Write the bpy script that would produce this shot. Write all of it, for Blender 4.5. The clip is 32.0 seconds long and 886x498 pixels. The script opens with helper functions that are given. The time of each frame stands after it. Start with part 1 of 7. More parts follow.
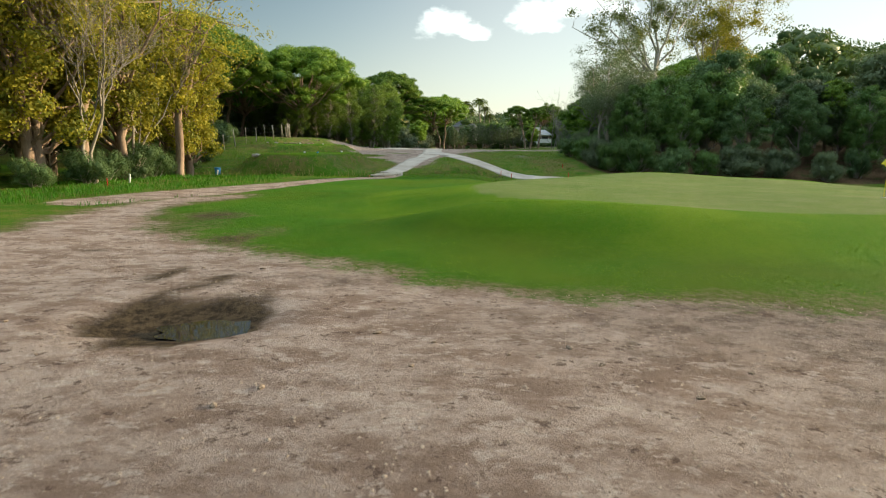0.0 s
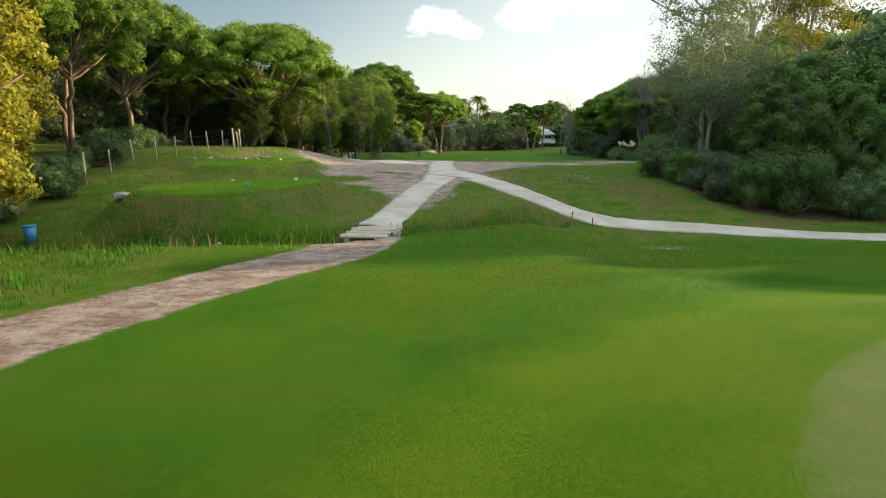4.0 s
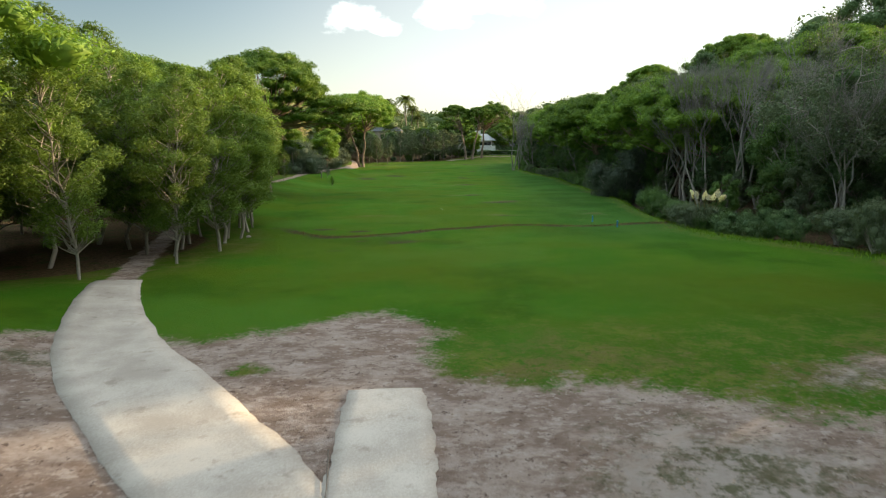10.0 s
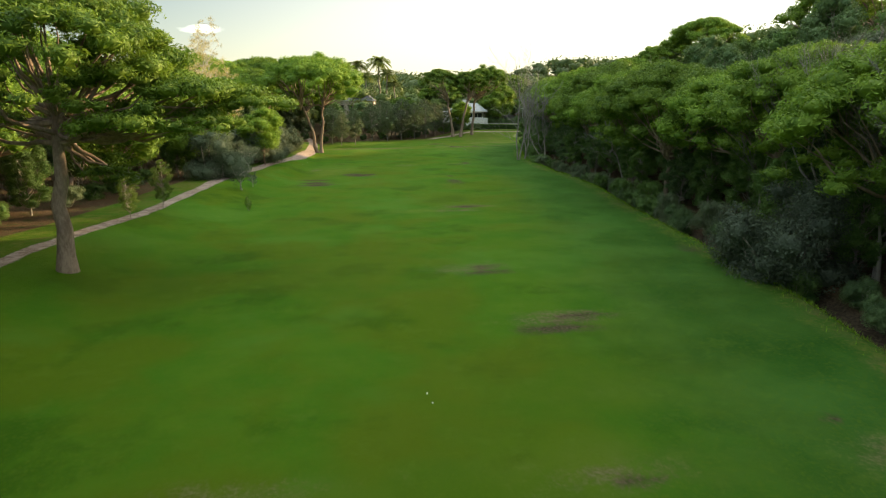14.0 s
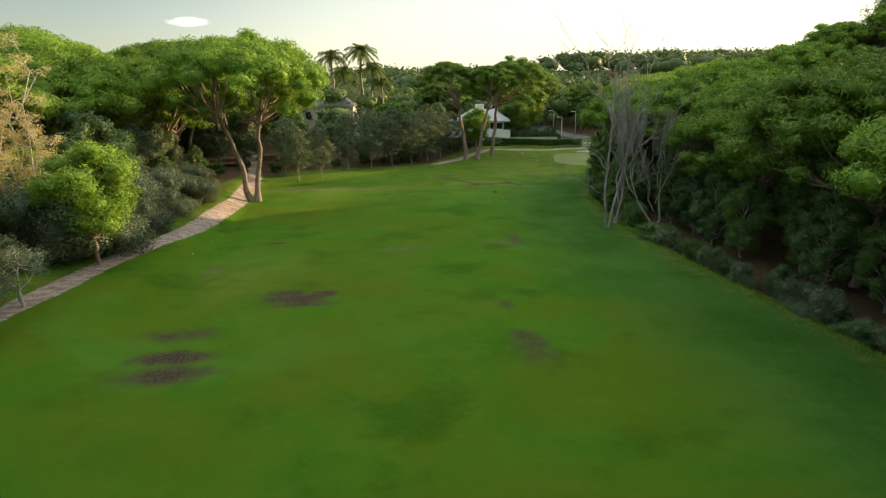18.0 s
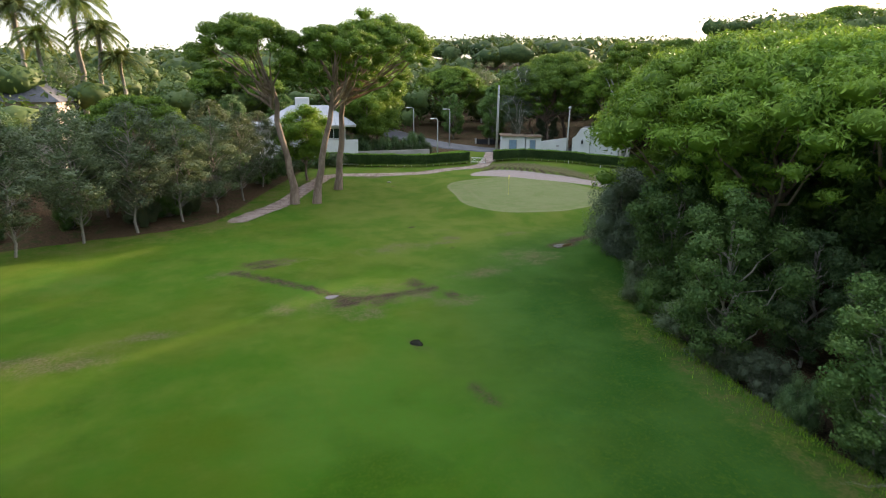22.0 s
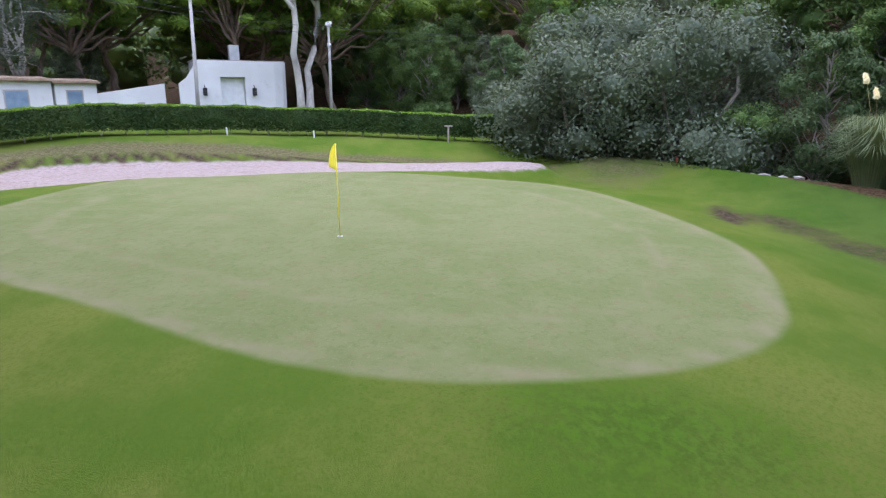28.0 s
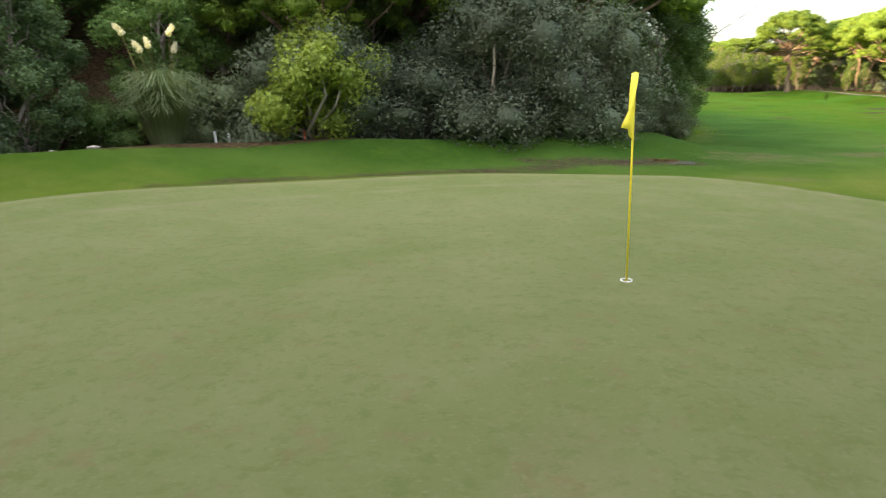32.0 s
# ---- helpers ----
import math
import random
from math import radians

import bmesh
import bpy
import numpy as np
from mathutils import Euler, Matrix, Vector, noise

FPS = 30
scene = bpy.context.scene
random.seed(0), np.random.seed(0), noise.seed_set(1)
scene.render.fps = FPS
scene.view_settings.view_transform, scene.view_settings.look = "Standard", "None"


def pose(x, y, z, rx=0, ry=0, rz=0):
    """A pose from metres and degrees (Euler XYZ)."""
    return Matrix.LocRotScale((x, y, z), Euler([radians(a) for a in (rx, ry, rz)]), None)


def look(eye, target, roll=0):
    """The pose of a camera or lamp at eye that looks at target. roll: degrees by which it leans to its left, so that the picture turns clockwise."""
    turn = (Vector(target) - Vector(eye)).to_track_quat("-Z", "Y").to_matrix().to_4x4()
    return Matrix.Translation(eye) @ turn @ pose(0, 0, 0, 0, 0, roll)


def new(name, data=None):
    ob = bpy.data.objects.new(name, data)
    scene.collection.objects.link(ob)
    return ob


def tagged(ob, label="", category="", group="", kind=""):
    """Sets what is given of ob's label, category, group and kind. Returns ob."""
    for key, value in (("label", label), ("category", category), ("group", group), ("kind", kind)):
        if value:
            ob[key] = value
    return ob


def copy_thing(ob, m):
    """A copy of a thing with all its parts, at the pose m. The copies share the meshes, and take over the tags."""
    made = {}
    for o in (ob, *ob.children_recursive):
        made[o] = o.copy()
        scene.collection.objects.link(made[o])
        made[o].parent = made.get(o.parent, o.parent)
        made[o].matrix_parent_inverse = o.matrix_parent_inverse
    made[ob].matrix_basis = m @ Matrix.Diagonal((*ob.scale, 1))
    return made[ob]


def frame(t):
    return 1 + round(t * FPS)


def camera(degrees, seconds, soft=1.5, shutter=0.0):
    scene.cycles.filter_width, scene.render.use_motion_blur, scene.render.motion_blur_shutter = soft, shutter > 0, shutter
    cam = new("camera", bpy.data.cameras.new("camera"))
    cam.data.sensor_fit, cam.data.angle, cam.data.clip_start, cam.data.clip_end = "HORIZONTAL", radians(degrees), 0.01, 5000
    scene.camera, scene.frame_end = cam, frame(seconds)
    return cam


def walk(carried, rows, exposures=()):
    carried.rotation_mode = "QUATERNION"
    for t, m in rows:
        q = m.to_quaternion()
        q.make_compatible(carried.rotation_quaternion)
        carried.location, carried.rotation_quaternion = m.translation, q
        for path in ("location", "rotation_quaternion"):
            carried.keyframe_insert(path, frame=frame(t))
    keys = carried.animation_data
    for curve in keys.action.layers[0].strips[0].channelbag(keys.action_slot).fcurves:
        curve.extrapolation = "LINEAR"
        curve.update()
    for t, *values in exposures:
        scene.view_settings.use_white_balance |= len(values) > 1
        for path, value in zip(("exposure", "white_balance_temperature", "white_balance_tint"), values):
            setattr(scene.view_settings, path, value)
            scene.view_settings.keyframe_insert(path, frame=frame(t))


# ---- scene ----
cam = camera(70.9, 32.0, soft=1.15, shutter=0.15)
PATH = [
    (0.0, 0.000, -0.000, 2.229, 0.62, -9.72, 0.50),
    (0.5, -0.063, 1.717, 2.396, 0.62, -9.76, 0.45),
    (1.0, -0.200, 3.774, 2.674, 0.56, -9.77, 0.38),
    (1.5, -0.418, 6.004, 2.796, 0.44, -9.61, 0.24),
    (2.0, -0.674, 8.362, 2.801, 0.22, -9.45, 0.29),
    (2.5, -0.931, 10.936, 2.951, 0.07, -9.71, 0.18),
    (3.0, -1.211, 13.813, 3.036, 0.00, -9.83, 0.07),
    (3.5, -1.502, 16.981, 3.096, -0.02, -9.86, 0.03),
    (4.0, -1.795, 20.428, 3.166, -0.02, -9.84, 0.06),
    (4.5, -2.079, 24.140, 3.284, -0.01, -9.85, 0.12),
    (5.0, -2.344, 28.106, 3.487, -0.03, -10.03, 0.15),
    (5.5, -2.604, 32.070, 3.713, -0.23, -9.99, 0.06),
    (6.0, -2.855, 36.078, 3.824, -0.79, -9.71, -0.15),
    (6.5, -2.962, 40.121, 4.166, -1.64, -9.78, -0.19),
    (7.0, -3.007, 44.028, 4.439, -2.69, -9.79, -0.17),
    (7.5, -2.956, 47.539, 4.882, -3.58, -9.68, -0.14),
    (8.0, -2.439, 50.309, 4.983, -4.54, -9.83, 0.12),
    (8.5, -2.100, 52.290, 5.181, -5.24, -9.83, 0.11),
    (9.0, -2.427, 54.053, 5.804, -5.84, -9.90, -0.27),
    (9.5, -2.403, 56.820, 6.363, -6.54, -9.98, -0.31),
    (10.0, -2.019, 60.388, 6.847, -7.04, -10.09, -0.23),
    (10.5, -1.489, 64.257, 7.293, -7.22, -10.18, -0.17),
    (11.0, -0.943, 68.328, 7.731, -7.43, -10.33, -0.23),
    (11.5, -0.440, 72.630, 8.176, -7.72, -10.74, -0.23),
    (12.0, 0.095, 77.119, 8.656, -7.95, -11.67, -0.25),
    (12.5, 0.686, 81.994, 9.157, -8.23, -12.61, -0.14),
    (13.0, 1.274, 87.102, 9.645, -8.47, -13.48, -0.13),
    (13.5, 1.923, 92.449, 10.073, -8.63, -13.75, -0.23),
    (14.0, 2.443, 98.174, 10.384, -8.75, -13.71, -0.24),
    (14.5, 2.871, 103.962, 10.795, -8.88, -13.77, -0.21),
    (15.0, 3.363, 110.186, 11.222, -9.01, -13.90, -0.15),
    (15.5, 3.912, 116.776, 11.626, -9.12, -14.04, -0.17),
    (16.0, 4.511, 123.663, 11.968, -9.23, -14.15, -0.30),
    (16.5, 5.153, 130.777, 12.207, -9.34, -14.20, -0.41),
    (17.0, 5.832, 138.047, 12.305, -9.44, -14.19, -0.12),
    (17.5, 6.414, 145.282, 12.304, -9.58, -14.16, 0.06),
    (18.0, 7.035, 152.406, 12.383, -9.76, -14.18, 0.05),
    (18.5, 7.597, 159.584, 12.553, -10.30, -14.28, 0.04),
    (19.0, 8.123, 166.801, 12.623, -11.27, -14.36, 0.05),
    (19.5, 8.612, 173.871, 12.681, -13.61, -14.40, 0.01),
    (20.0, 9.746, 181.088, 12.458, -16.01, -14.34, 0.12),
    (20.5, 11.084, 188.102, 12.192, -18.43, -14.32, -0.01),
    (21.0, 12.423, 194.601, 12.035, -21.29, -14.46, -0.06),
    (21.5, 14.032, 201.153, 11.867, -24.43, -14.66, 0.14),
    (22.0, 15.937, 207.924, 11.631, -27.90, -14.83, 0.55),
    (22.5, 18.319, 214.855, 11.199, -31.23, -14.91, 0.71),
    (23.0, 20.714, 221.995, 10.442, -34.65, -14.90, 0.67),
    (23.5, 23.735, 228.928, 9.346, -38.04, -14.75, 0.35),
    (24.0, 26.774, 235.580, 8.334, -42.31, -14.55, -0.15),
    (24.5, 29.946, 240.803, 7.474, -47.60, -14.45, -0.21),
    (25.0, 32.262, 244.924, 6.488, -53.36, -14.57, -0.29),
    (25.5, 34.234, 248.190, 5.807, -57.38, -14.72, -0.34),
    (26.0, 35.650, 250.735, 5.229, -60.51, -14.80, -0.19),
    (26.5, 36.717, 252.800, 4.727, -63.52, -14.74, -0.03),
    (27.0, 37.643, 254.630, 4.274, -67.14, -14.53, 0.10),
    (27.5, 38.637, 256.467, 3.843, -72.15, -14.25, 0.21),
    (28.0, 39.907, 258.555, 3.407, -79.29, -14.13, 0.19),
    (28.5, 41.188, 260.398, 3.103, -87.00, -14.17, 0.07),
    (29.0, 42.520, 262.231, 2.860, -94.60, -14.23, -0.02),
    (29.5, 43.948, 264.130, 2.736, -102.83, -14.31, -0.08),
    (30.0, 45.587, 266.003, 2.625, -112.94, -14.29, -0.18),
    (30.5, 47.647, 267.622, 2.469, -127.10, -14.45, -0.15),
    (31.0, 49.900, 268.831, 2.270, -144.08, -14.52, -0.07),
    (31.5, 52.402, 269.548, 2.144, -161.00, -14.71, 0.00),
    (32.0, 55.104, 269.842, 2.160, -178.84, -14.79, 0.10),
]
EXPOSURES = [(0.0, 0.85, 6400, 4), (2.0, 1.0, 6600, 6), (4.0, 1.05, 6550, 6), (6.0, 1.25, 6600, 7), (9.0, 1.15, 6500, 7), (12.0, 1.0, 6750, 7), (14.0, 1.22, 7050, 7), (19.0, 1.0, 6950, 6), (21.0, 1.17, 6550, 12), (22.0, 1.42, 6250, 20), (23.0, 1.8, 6050, 22), (24.0, 2.1, 5800, 30), (25.0, 2.32, 5800, 37), (27.0, 2.45, 5850, 39), (29.0, 2.43, 6150, 33), (32.0, 2.22, 7000, 21)]


def aim(x, y, z, yaw, pitch, roll):
    a, p = radians(yaw), radians(pitch)
    return look((x, y, z), (x - math.sin(a) * math.cos(p) * 5, y + math.cos(a) * math.cos(p) * 5, z + math.sin(p) * 5), roll)


walk(cam, [(t, aim(*row)) for t, *row in PATH], EXPOSURES)

SUN_AZ, SUN_EL = 67.0, 11.7     # degrees clockwise from +y, above the horizon
world = bpy.data.worlds.new("evening_sky")
scene.world = world
world.use_nodes = True
wn, wl = world.node_tree.nodes, world.node_tree.links
sky = wn.new("ShaderNodeTexSky")
sky.sky_type = "NISHITA"
sky.sun_disc = False
sky.sun_elevation, sky.sun_rotation = radians(SUN_EL), radians(SUN_AZ)
sky.air_density, sky.dust_density, sky.ozone_density = 1.0, 0.5, 1.0
wn["Background"].inputs["Strength"].default_value = 0.05
wl.new(sky.outputs["Color"], wn["Background"].inputs["Color"])


def sky_math(op, a, b=0.0, c=0.0):
    n = wn.new("ShaderNodeMath")
    n.operation = op
    for k, v in enumerate((a, b, c)):
        if isinstance(v, (int, float)):
            n.inputs[k].default_value = v
        else:
            wl.new(v, n.inputs[k])
    return n.outputs[0]


def sky_ramp(v, lo, hi, a=0.0, b=1.0):
    n = wn.new("ShaderNodeMapRange")
    n.interpolation_type = "SMOOTHSTEP"
    for key, value in (("From Min", lo), ("From Max", hi), ("To Min", a), ("To Max", b)):
        n.inputs[key].default_value = value
    wl.new(v, n.inputs["Value"])
    return n.outputs["Result"]


# thin high cloud: brighter towards the low sun and the horizon, bluer away from it
split = wn.new("ShaderNodeSeparateXYZ")
wl.new(wn.new("ShaderNodeTexCoord").outputs["Generated"], split.inputs[0])
dx, dy, dz = split.outputs
sunward = sky_math("ADD", sky_math("MULTIPLY", dx, math.sin(radians(SUN_AZ))), sky_math("MULTIPLY", dy, math.cos(radians(SUN_AZ))))
glow = sky_math("ADD", sky_ramp(sunward, -0.1, 0.8), sky_ramp(dz, 0.02, 0.3, 0.3, 0.0))
veil = wn.new("ShaderNodeBackground")
tint = wn.new("ShaderNodeMix")
tint.data_type = "RGBA"
for key, value in (("A_Color", (0.78, 0.92, 1.0, 1)), ("B_Color", (1.0, 0.96, 0.89, 1))):
    next(i for i in tint.inputs if i.identifier == key).default_value = value
wl.new(sky_ramp(glow, 0.1, 0.75), next(i for i in tint.inputs if i.identifier == "Factor_Float"))
wl.new(next(o for o in tint.outputs if o.identifier == "Result_Color"), veil.inputs["Color"])
# a few small fair-weather clouds, by their bearing (x over y) and slope (z over y)
ahead = sky_math("MAXIMUM", dy, 0.05)
across, rise = sky_math("DIVIDE", dx, ahead), sky_math("DIVIDE", dz, ahead)
where = wn.new("ShaderNodeCombineXYZ")
wl.new(across, where.inputs[0])
wl.new(sky_math("MULTIPLY", rise, 1.7), where.inputs[1])
puff = wn.new("ShaderNodeTexNoise")
puff.inputs["Scale"].default_value, puff.inputs["Detail"].default_value, puff.inputs["Roughness"].default_value = 21.0, 6.0, 0.55
wl.new(where.outputs[0], puff.inputs["Vector"])
ragged = sky_math("MULTIPLY", sky_math("SUBTRACT", puff.outputs["Fac"], 0.5), 4.6)
cover = 0.0
for cu, cw, ru, rw in ((-0.012, 0.178, 0.05, 0.026), (0.025, 0.17, 0.05, 0.014), (0.13, 0.192, 0.06, 0.028), (0.21, 0.205, 0.08, 0.02), (-0.2, 0.098, 0.035, 0.006)):
    du, dw = sky_math("DIVIDE", sky_math("SUBTRACT", across, cu), ru), sky_math("DIVIDE", sky_math("SUBTRACT", rise, cw), rw)
    far = sky_math("ADD", sky_math("POWER", sky_math("ABSOLUTE", du), 2.0), sky_math("POWER", sky_math("ABSOLUTE", dw), 2.0))
    one = sky_ramp(sky_math("SUBTRACT", ragged, far), -1.05, -0.1)
    cover = one if cover == 0.0 else sky_math("MAXIMUM", cover, one)
cover = sky_math("MULTIPLY", cover, sky_ramp(dy, 0.3, 0.5))
overhead = sky_ramp(dz, 0.22, 0.95, 0.0, 0.7)     # veil brightened towards the zenith, above the view, to light the ground more
wl.new(sky_math("ADD", sky_math("ADD", sky_ramp(glow, 0.0, 1.1, 0.06, 0.31), overhead), sky_math("MULTIPLY", cover, 0.3)), veil.inputs["Strength"])
both = wn.new("ShaderNodeAddShader")
wl.new(wn["Background"].outputs["Background"], both.inputs[0])
wl.new(veil.outputs["Background"], both.inputs[1])
wl.new(both.outputs["Shader"], wn["World Output"].inputs["Surface"])

sun = new("sun", bpy.data.lights.new("sun", "SUN"))
sun.data.energy, sun.data.angle, sun.data.color = 5.0, radians(0.6), (1.0, 0.76, 0.46)
sa, se = radians(SUN_AZ), radians(SUN_EL)
sun.matrix_world = look((200 * math.sin(sa) * math.cos(se), 200 * math.cos(sa) * math.cos(se), 200 * math.sin(se)), (0, 0, 0))

# ---- materials ----
def nodes_of(name):
    m = bpy.data.materials.new(name)
    m.use_nodes = True
    nt = m.node_tree
    return m, nt, nt.nodes["Principled BSDF"]


def noise_node(nt, scale, detail=4.0, rough=0.55, vec=None):
    n = nt.nodes.new("ShaderNodeTexNoise")
    n.inputs["Scale"].default_value, n.inputs["Detail"].default_value, n.inputs["Roughness"].default_value = scale, detail, rough
    if vec is not None:
        nt.links.new(vec, n.inputs["Vector"])
    return n.outputs["Fac"]


def math_node(nt, op, a, b=0.0, c=0.0):
    n = nt.nodes.new("ShaderNodeMath")
    n.operation = op
    for i, v in enumerate((a, b, c)):
        if isinstance(v, (int, float)):
            n.inputs[i].default_value = v
        else:
            nt.links.new(v, n.inputs[i])
    return n.outputs[0]


def ramp_node(nt, fac, lo, hi):
    n = nt.nodes.new("ShaderNodeMapRange")
    n.interpolation_type = "SMOOTHSTEP"
    n.inputs["From Min"].default_value, n.inputs["From Max"].default_value = lo, hi
    nt.links.new(fac, n.inputs["Value"])
    return n.outputs["Result"]


def mix_node(nt, fac, a, b, blend="MIX"):
    n = nt.nodes.new("ShaderNodeMix")
    n.data_type, n.blend_type = "RGBA", blend
    for s, v in (("Factor_Float", fac), ("A_Color", a), ("B_Color", b)):
        sock = next(i for i in n.inputs if i.identifier == s)
        if isinstance(v, (int, float)):
            sock.default_value = v
        elif isinstance(v, tuple):
            sock.default_value = (*v, 1.0)
        else:
            nt.links.new(v, sock)
    return next(o for o in n.outputs if o.identifier == "Result_Color")


def bump_node(nt, height, strength, dist, bsdf):
    n = nt.nodes.new("ShaderNodeBump")
    n.inputs["Strength"].default_value, n.inputs["Distance"].default_value = strength, dist
    nt.links.new(height, n.inputs["Height"])
    nt.links.new(n.outputs["Normal"], bsdf.inputs["Normal"])


def coords(nt):
    return nt.nodes.new("ShaderNodeTexCoord").outputs["Object"]


def place_coords(nt):
    return nt.nodes.new("ShaderNodeNewGeometry").outputs["Position"]


def surface(name, a, b, rough=0.8, big=0.6, fine=12.0, bump=0.3, dist=0.01, metal=0.0, c=None, stretch=None):
    """Two tones a and b at two scales, with fine relief; c: stains."""
    m, nt, p = nodes_of(name)
    vec = coords(nt)
    if stretch:
        mp = nt.nodes.new("ShaderNodeMapping")
        mp.inputs["Scale"].default_value = stretch
        nt.links.new(vec, mp.inputs["Vector"])
        vec = mp.outputs["Vector"]
    n1, n2 = noise_node(nt, big, 3, vec=vec), noise_node(nt, fine, 6, 0.65, vec=vec)
    fac = ramp_node(nt, math_node(nt, "ADD", math_node(nt, "MULTIPLY", n1, 0.6), math_node(nt, "MULTIPLY", n2, 0.4)), 0.36, 0.64)
    col = mix_node(nt, fac, a, b)
    if c:
        col = mix_node(nt, math_node(nt, "MULTIPLY", ramp_node(nt, noise_node(nt, big * 2.7, 6, 0.7, vec=vec), 0.56, 0.7), 0.7), col, c)
    rnd = nt.nodes.new("ShaderNodeObjectInfo").outputs["Random"]
    col = mix_node(nt, 1.0, col, mix_node(nt, rnd, (0.88, 0.88, 0.88), (1.0, 1.0, 1.0)), "MULTIPLY")
    nt.links.new(col, p.inputs["Base Color"])
    p.inputs["Roughness"].default_value, p.inputs["Metallic"].default_value = rough, metal
    if bump:
        bump_node(nt, n2, bump, dist, p)
    return m


def foliage(name, a, b, trans=0.35, rough=0.55, tone=0.25):
    """Leaves: two tones picked leaf by leaf, a shade of their own for each plant, light shining through."""
    m, nt, p = nodes_of(name)
    isl = nt.nodes.new("ShaderNodeNewGeometry").outputs["Random Per Island"]
    rnd = nt.nodes.new("ShaderNodeObjectInfo").outputs["Random"]
    big = noise_node(nt, 0.8, 5, 0.6, vec=coords(nt))
    fac = math_node(nt, "ADD", math_node(nt, "MULTIPLY", isl, 0.55), math_node(nt, "MULTIPLY", ramp_node(nt, big, 0.36, 0.64), 0.45))
    col = mix_node(nt, fac, a, b)
    lo, hi = 1.0 - tone, 1.0 + tone
    col = mix_node(nt, 1.0, col, mix_node(nt, rnd, (lo, lo, lo), (hi, hi, hi * 0.92)), "MULTIPLY")
    nt.links.new(col, p.inputs["Base Color"])
    p.inputs["Roughness"].default_value = rough
    p.inputs["Specular IOR Level"].default_value = 0.15
    tr = nt.nodes.new("ShaderNodeBsdfTranslucent")
    nt.links.new(mix_node(nt, 1.0, col, (1.35, 1.3, 0.75), "MULTIPLY"), tr.inputs["Color"])
    mx = nt.nodes.new("ShaderNodeMixShader")
    mx.inputs["Fac"].default_value = trans
    nt.links.new(p.outputs["BSDF"], mx.inputs[1])
    nt.links.new(tr.outputs["BSDF"], mx.inputs[2])
    nt.links.new(mx.outputs["Shader"], nt.nodes["Material Output"].inputs["Surface"])
    return m


PINE_LEAF = foliage("stone_pine_needles", (0.0627, 0.132, 0.0224), (0.235, 0.347, 0.0538), 0.28)
YOUNG_LEAF = foliage("young_pine_needles", (0.075, 0.135, 0.028), (0.19, 0.265, 0.055), 0.3)
DARK_LEAF = foliage("dark_scrub_leaves", (0.0525, 0.105, 0.045), (0.15, 0.222, 0.0925), 0.22)
WOOD_LEAF = foliage("woodland_leaves", (0.0562, 0.122, 0.0363), (0.163, 0.25, 0.075), 0.25)
# low sun's gold on these crowns is put into the leaf tones
GOLD_LEAF = foliage("sunlit_gold_leaves", (0.08, 0.115, 0.02), (0.42, 0.37, 0.055), 0.36)
OLIVE_LEAF = foliage("olive_leaves", (0.075, 0.104, 0.07), (0.122, 0.152, 0.105), 0.2)
GUM_LEAF = foliage("eucalyptus_leaves", (0.07, 0.095, 0.045), (0.2, 0.215, 0.09), 0.3)
POPLAR_LEAF = foliage("poplar_leaves", (0.32, 0.28, 0.16), (0.5, 0.44, 0.28), 0.4)
GREY_LEAF = foliage("grey_conifer_leaves", (0.0925, 0.128, 0.075), (0.175, 0.213, 0.125), 0.24)
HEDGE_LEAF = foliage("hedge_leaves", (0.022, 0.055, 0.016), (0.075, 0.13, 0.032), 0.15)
HEDGE_TOP = foliage("bright_hedge_top_leaves", (0.1, 0.2, 0.025), (0.2, 0.34, 0.05), 0.35)
ACACIA_LEAF = foliage("acacia_leaves", (0.15, 0.22, 0.04), (0.3, 0.38, 0.085), 0.35)
PALM_LEAF = foliage("palm_fronds", (0.06, 0.1, 0.02), (0.18, 0.2, 0.05), 0.3)
LUSH_REED = foliage("lush_ditch_blades", (0.025, 0.105, 0.008), (0.085, 0.23, 0.018), 0.3)
REED = foliage("rough_grass_blades", (0.085, 0.17, 0.014), (0.19, 0.31, 0.028), 0.35)
DRY_REED = foliage("dry_grass_blades", (0.16, 0.14, 0.06), (0.34, 0.28, 0.13), 0.3)
BROWN_REED = foliage("dead_brown_blades", (0.09, 0.06, 0.025), (0.2, 0.14, 0.055), 0.2)
PAMPAS_LEAF = foliage("pampas_leaves", (0.1, 0.15, 0.08), (0.24, 0.29, 0.17), 0.3)
PLUME = foliage("pampas_plumes", (0.75, 0.71, 0.62), (0.88, 0.85, 0.78), 0.4)
PINE_BARK = surface("pine_bark", (0.18, 0.12, 0.085), (0.38, 0.275, 0.205), 0.9, 1.5, 9.0, 0.9, 0.05, c=(0.12, 0.08, 0.055), stretch=(1, 1, 0.35))
GREY_BARK = surface("grey_bark", (0.22, 0.19, 0.155), (0.42, 0.37, 0.31), 0.9, 1.2, 14.0, 0.6, 0.03, stretch=(1, 1, 0.3))
PALE_BARK = surface("pale_bark", (0.34, 0.31, 0.27), (0.58, 0.54, 0.47), 0.85, 1.2, 10.0, 0.5, 0.02, stretch=(1, 1, 0.4))
DEAD_WOOD = surface("bare_grey_twigs", (0.15, 0.13, 0.115), (0.33, 0.295, 0.265), 0.9, 0.8, 10.0, 0.3, 0.01)
CONCRETE = surface("worn_path_concrete", (0.345, 0.3, 0.258), (0.5, 0.447, 0.392), 0.92, 0.7, 22.0, 0.7, 0.012, c=(0.26, 0.215, 0.175))
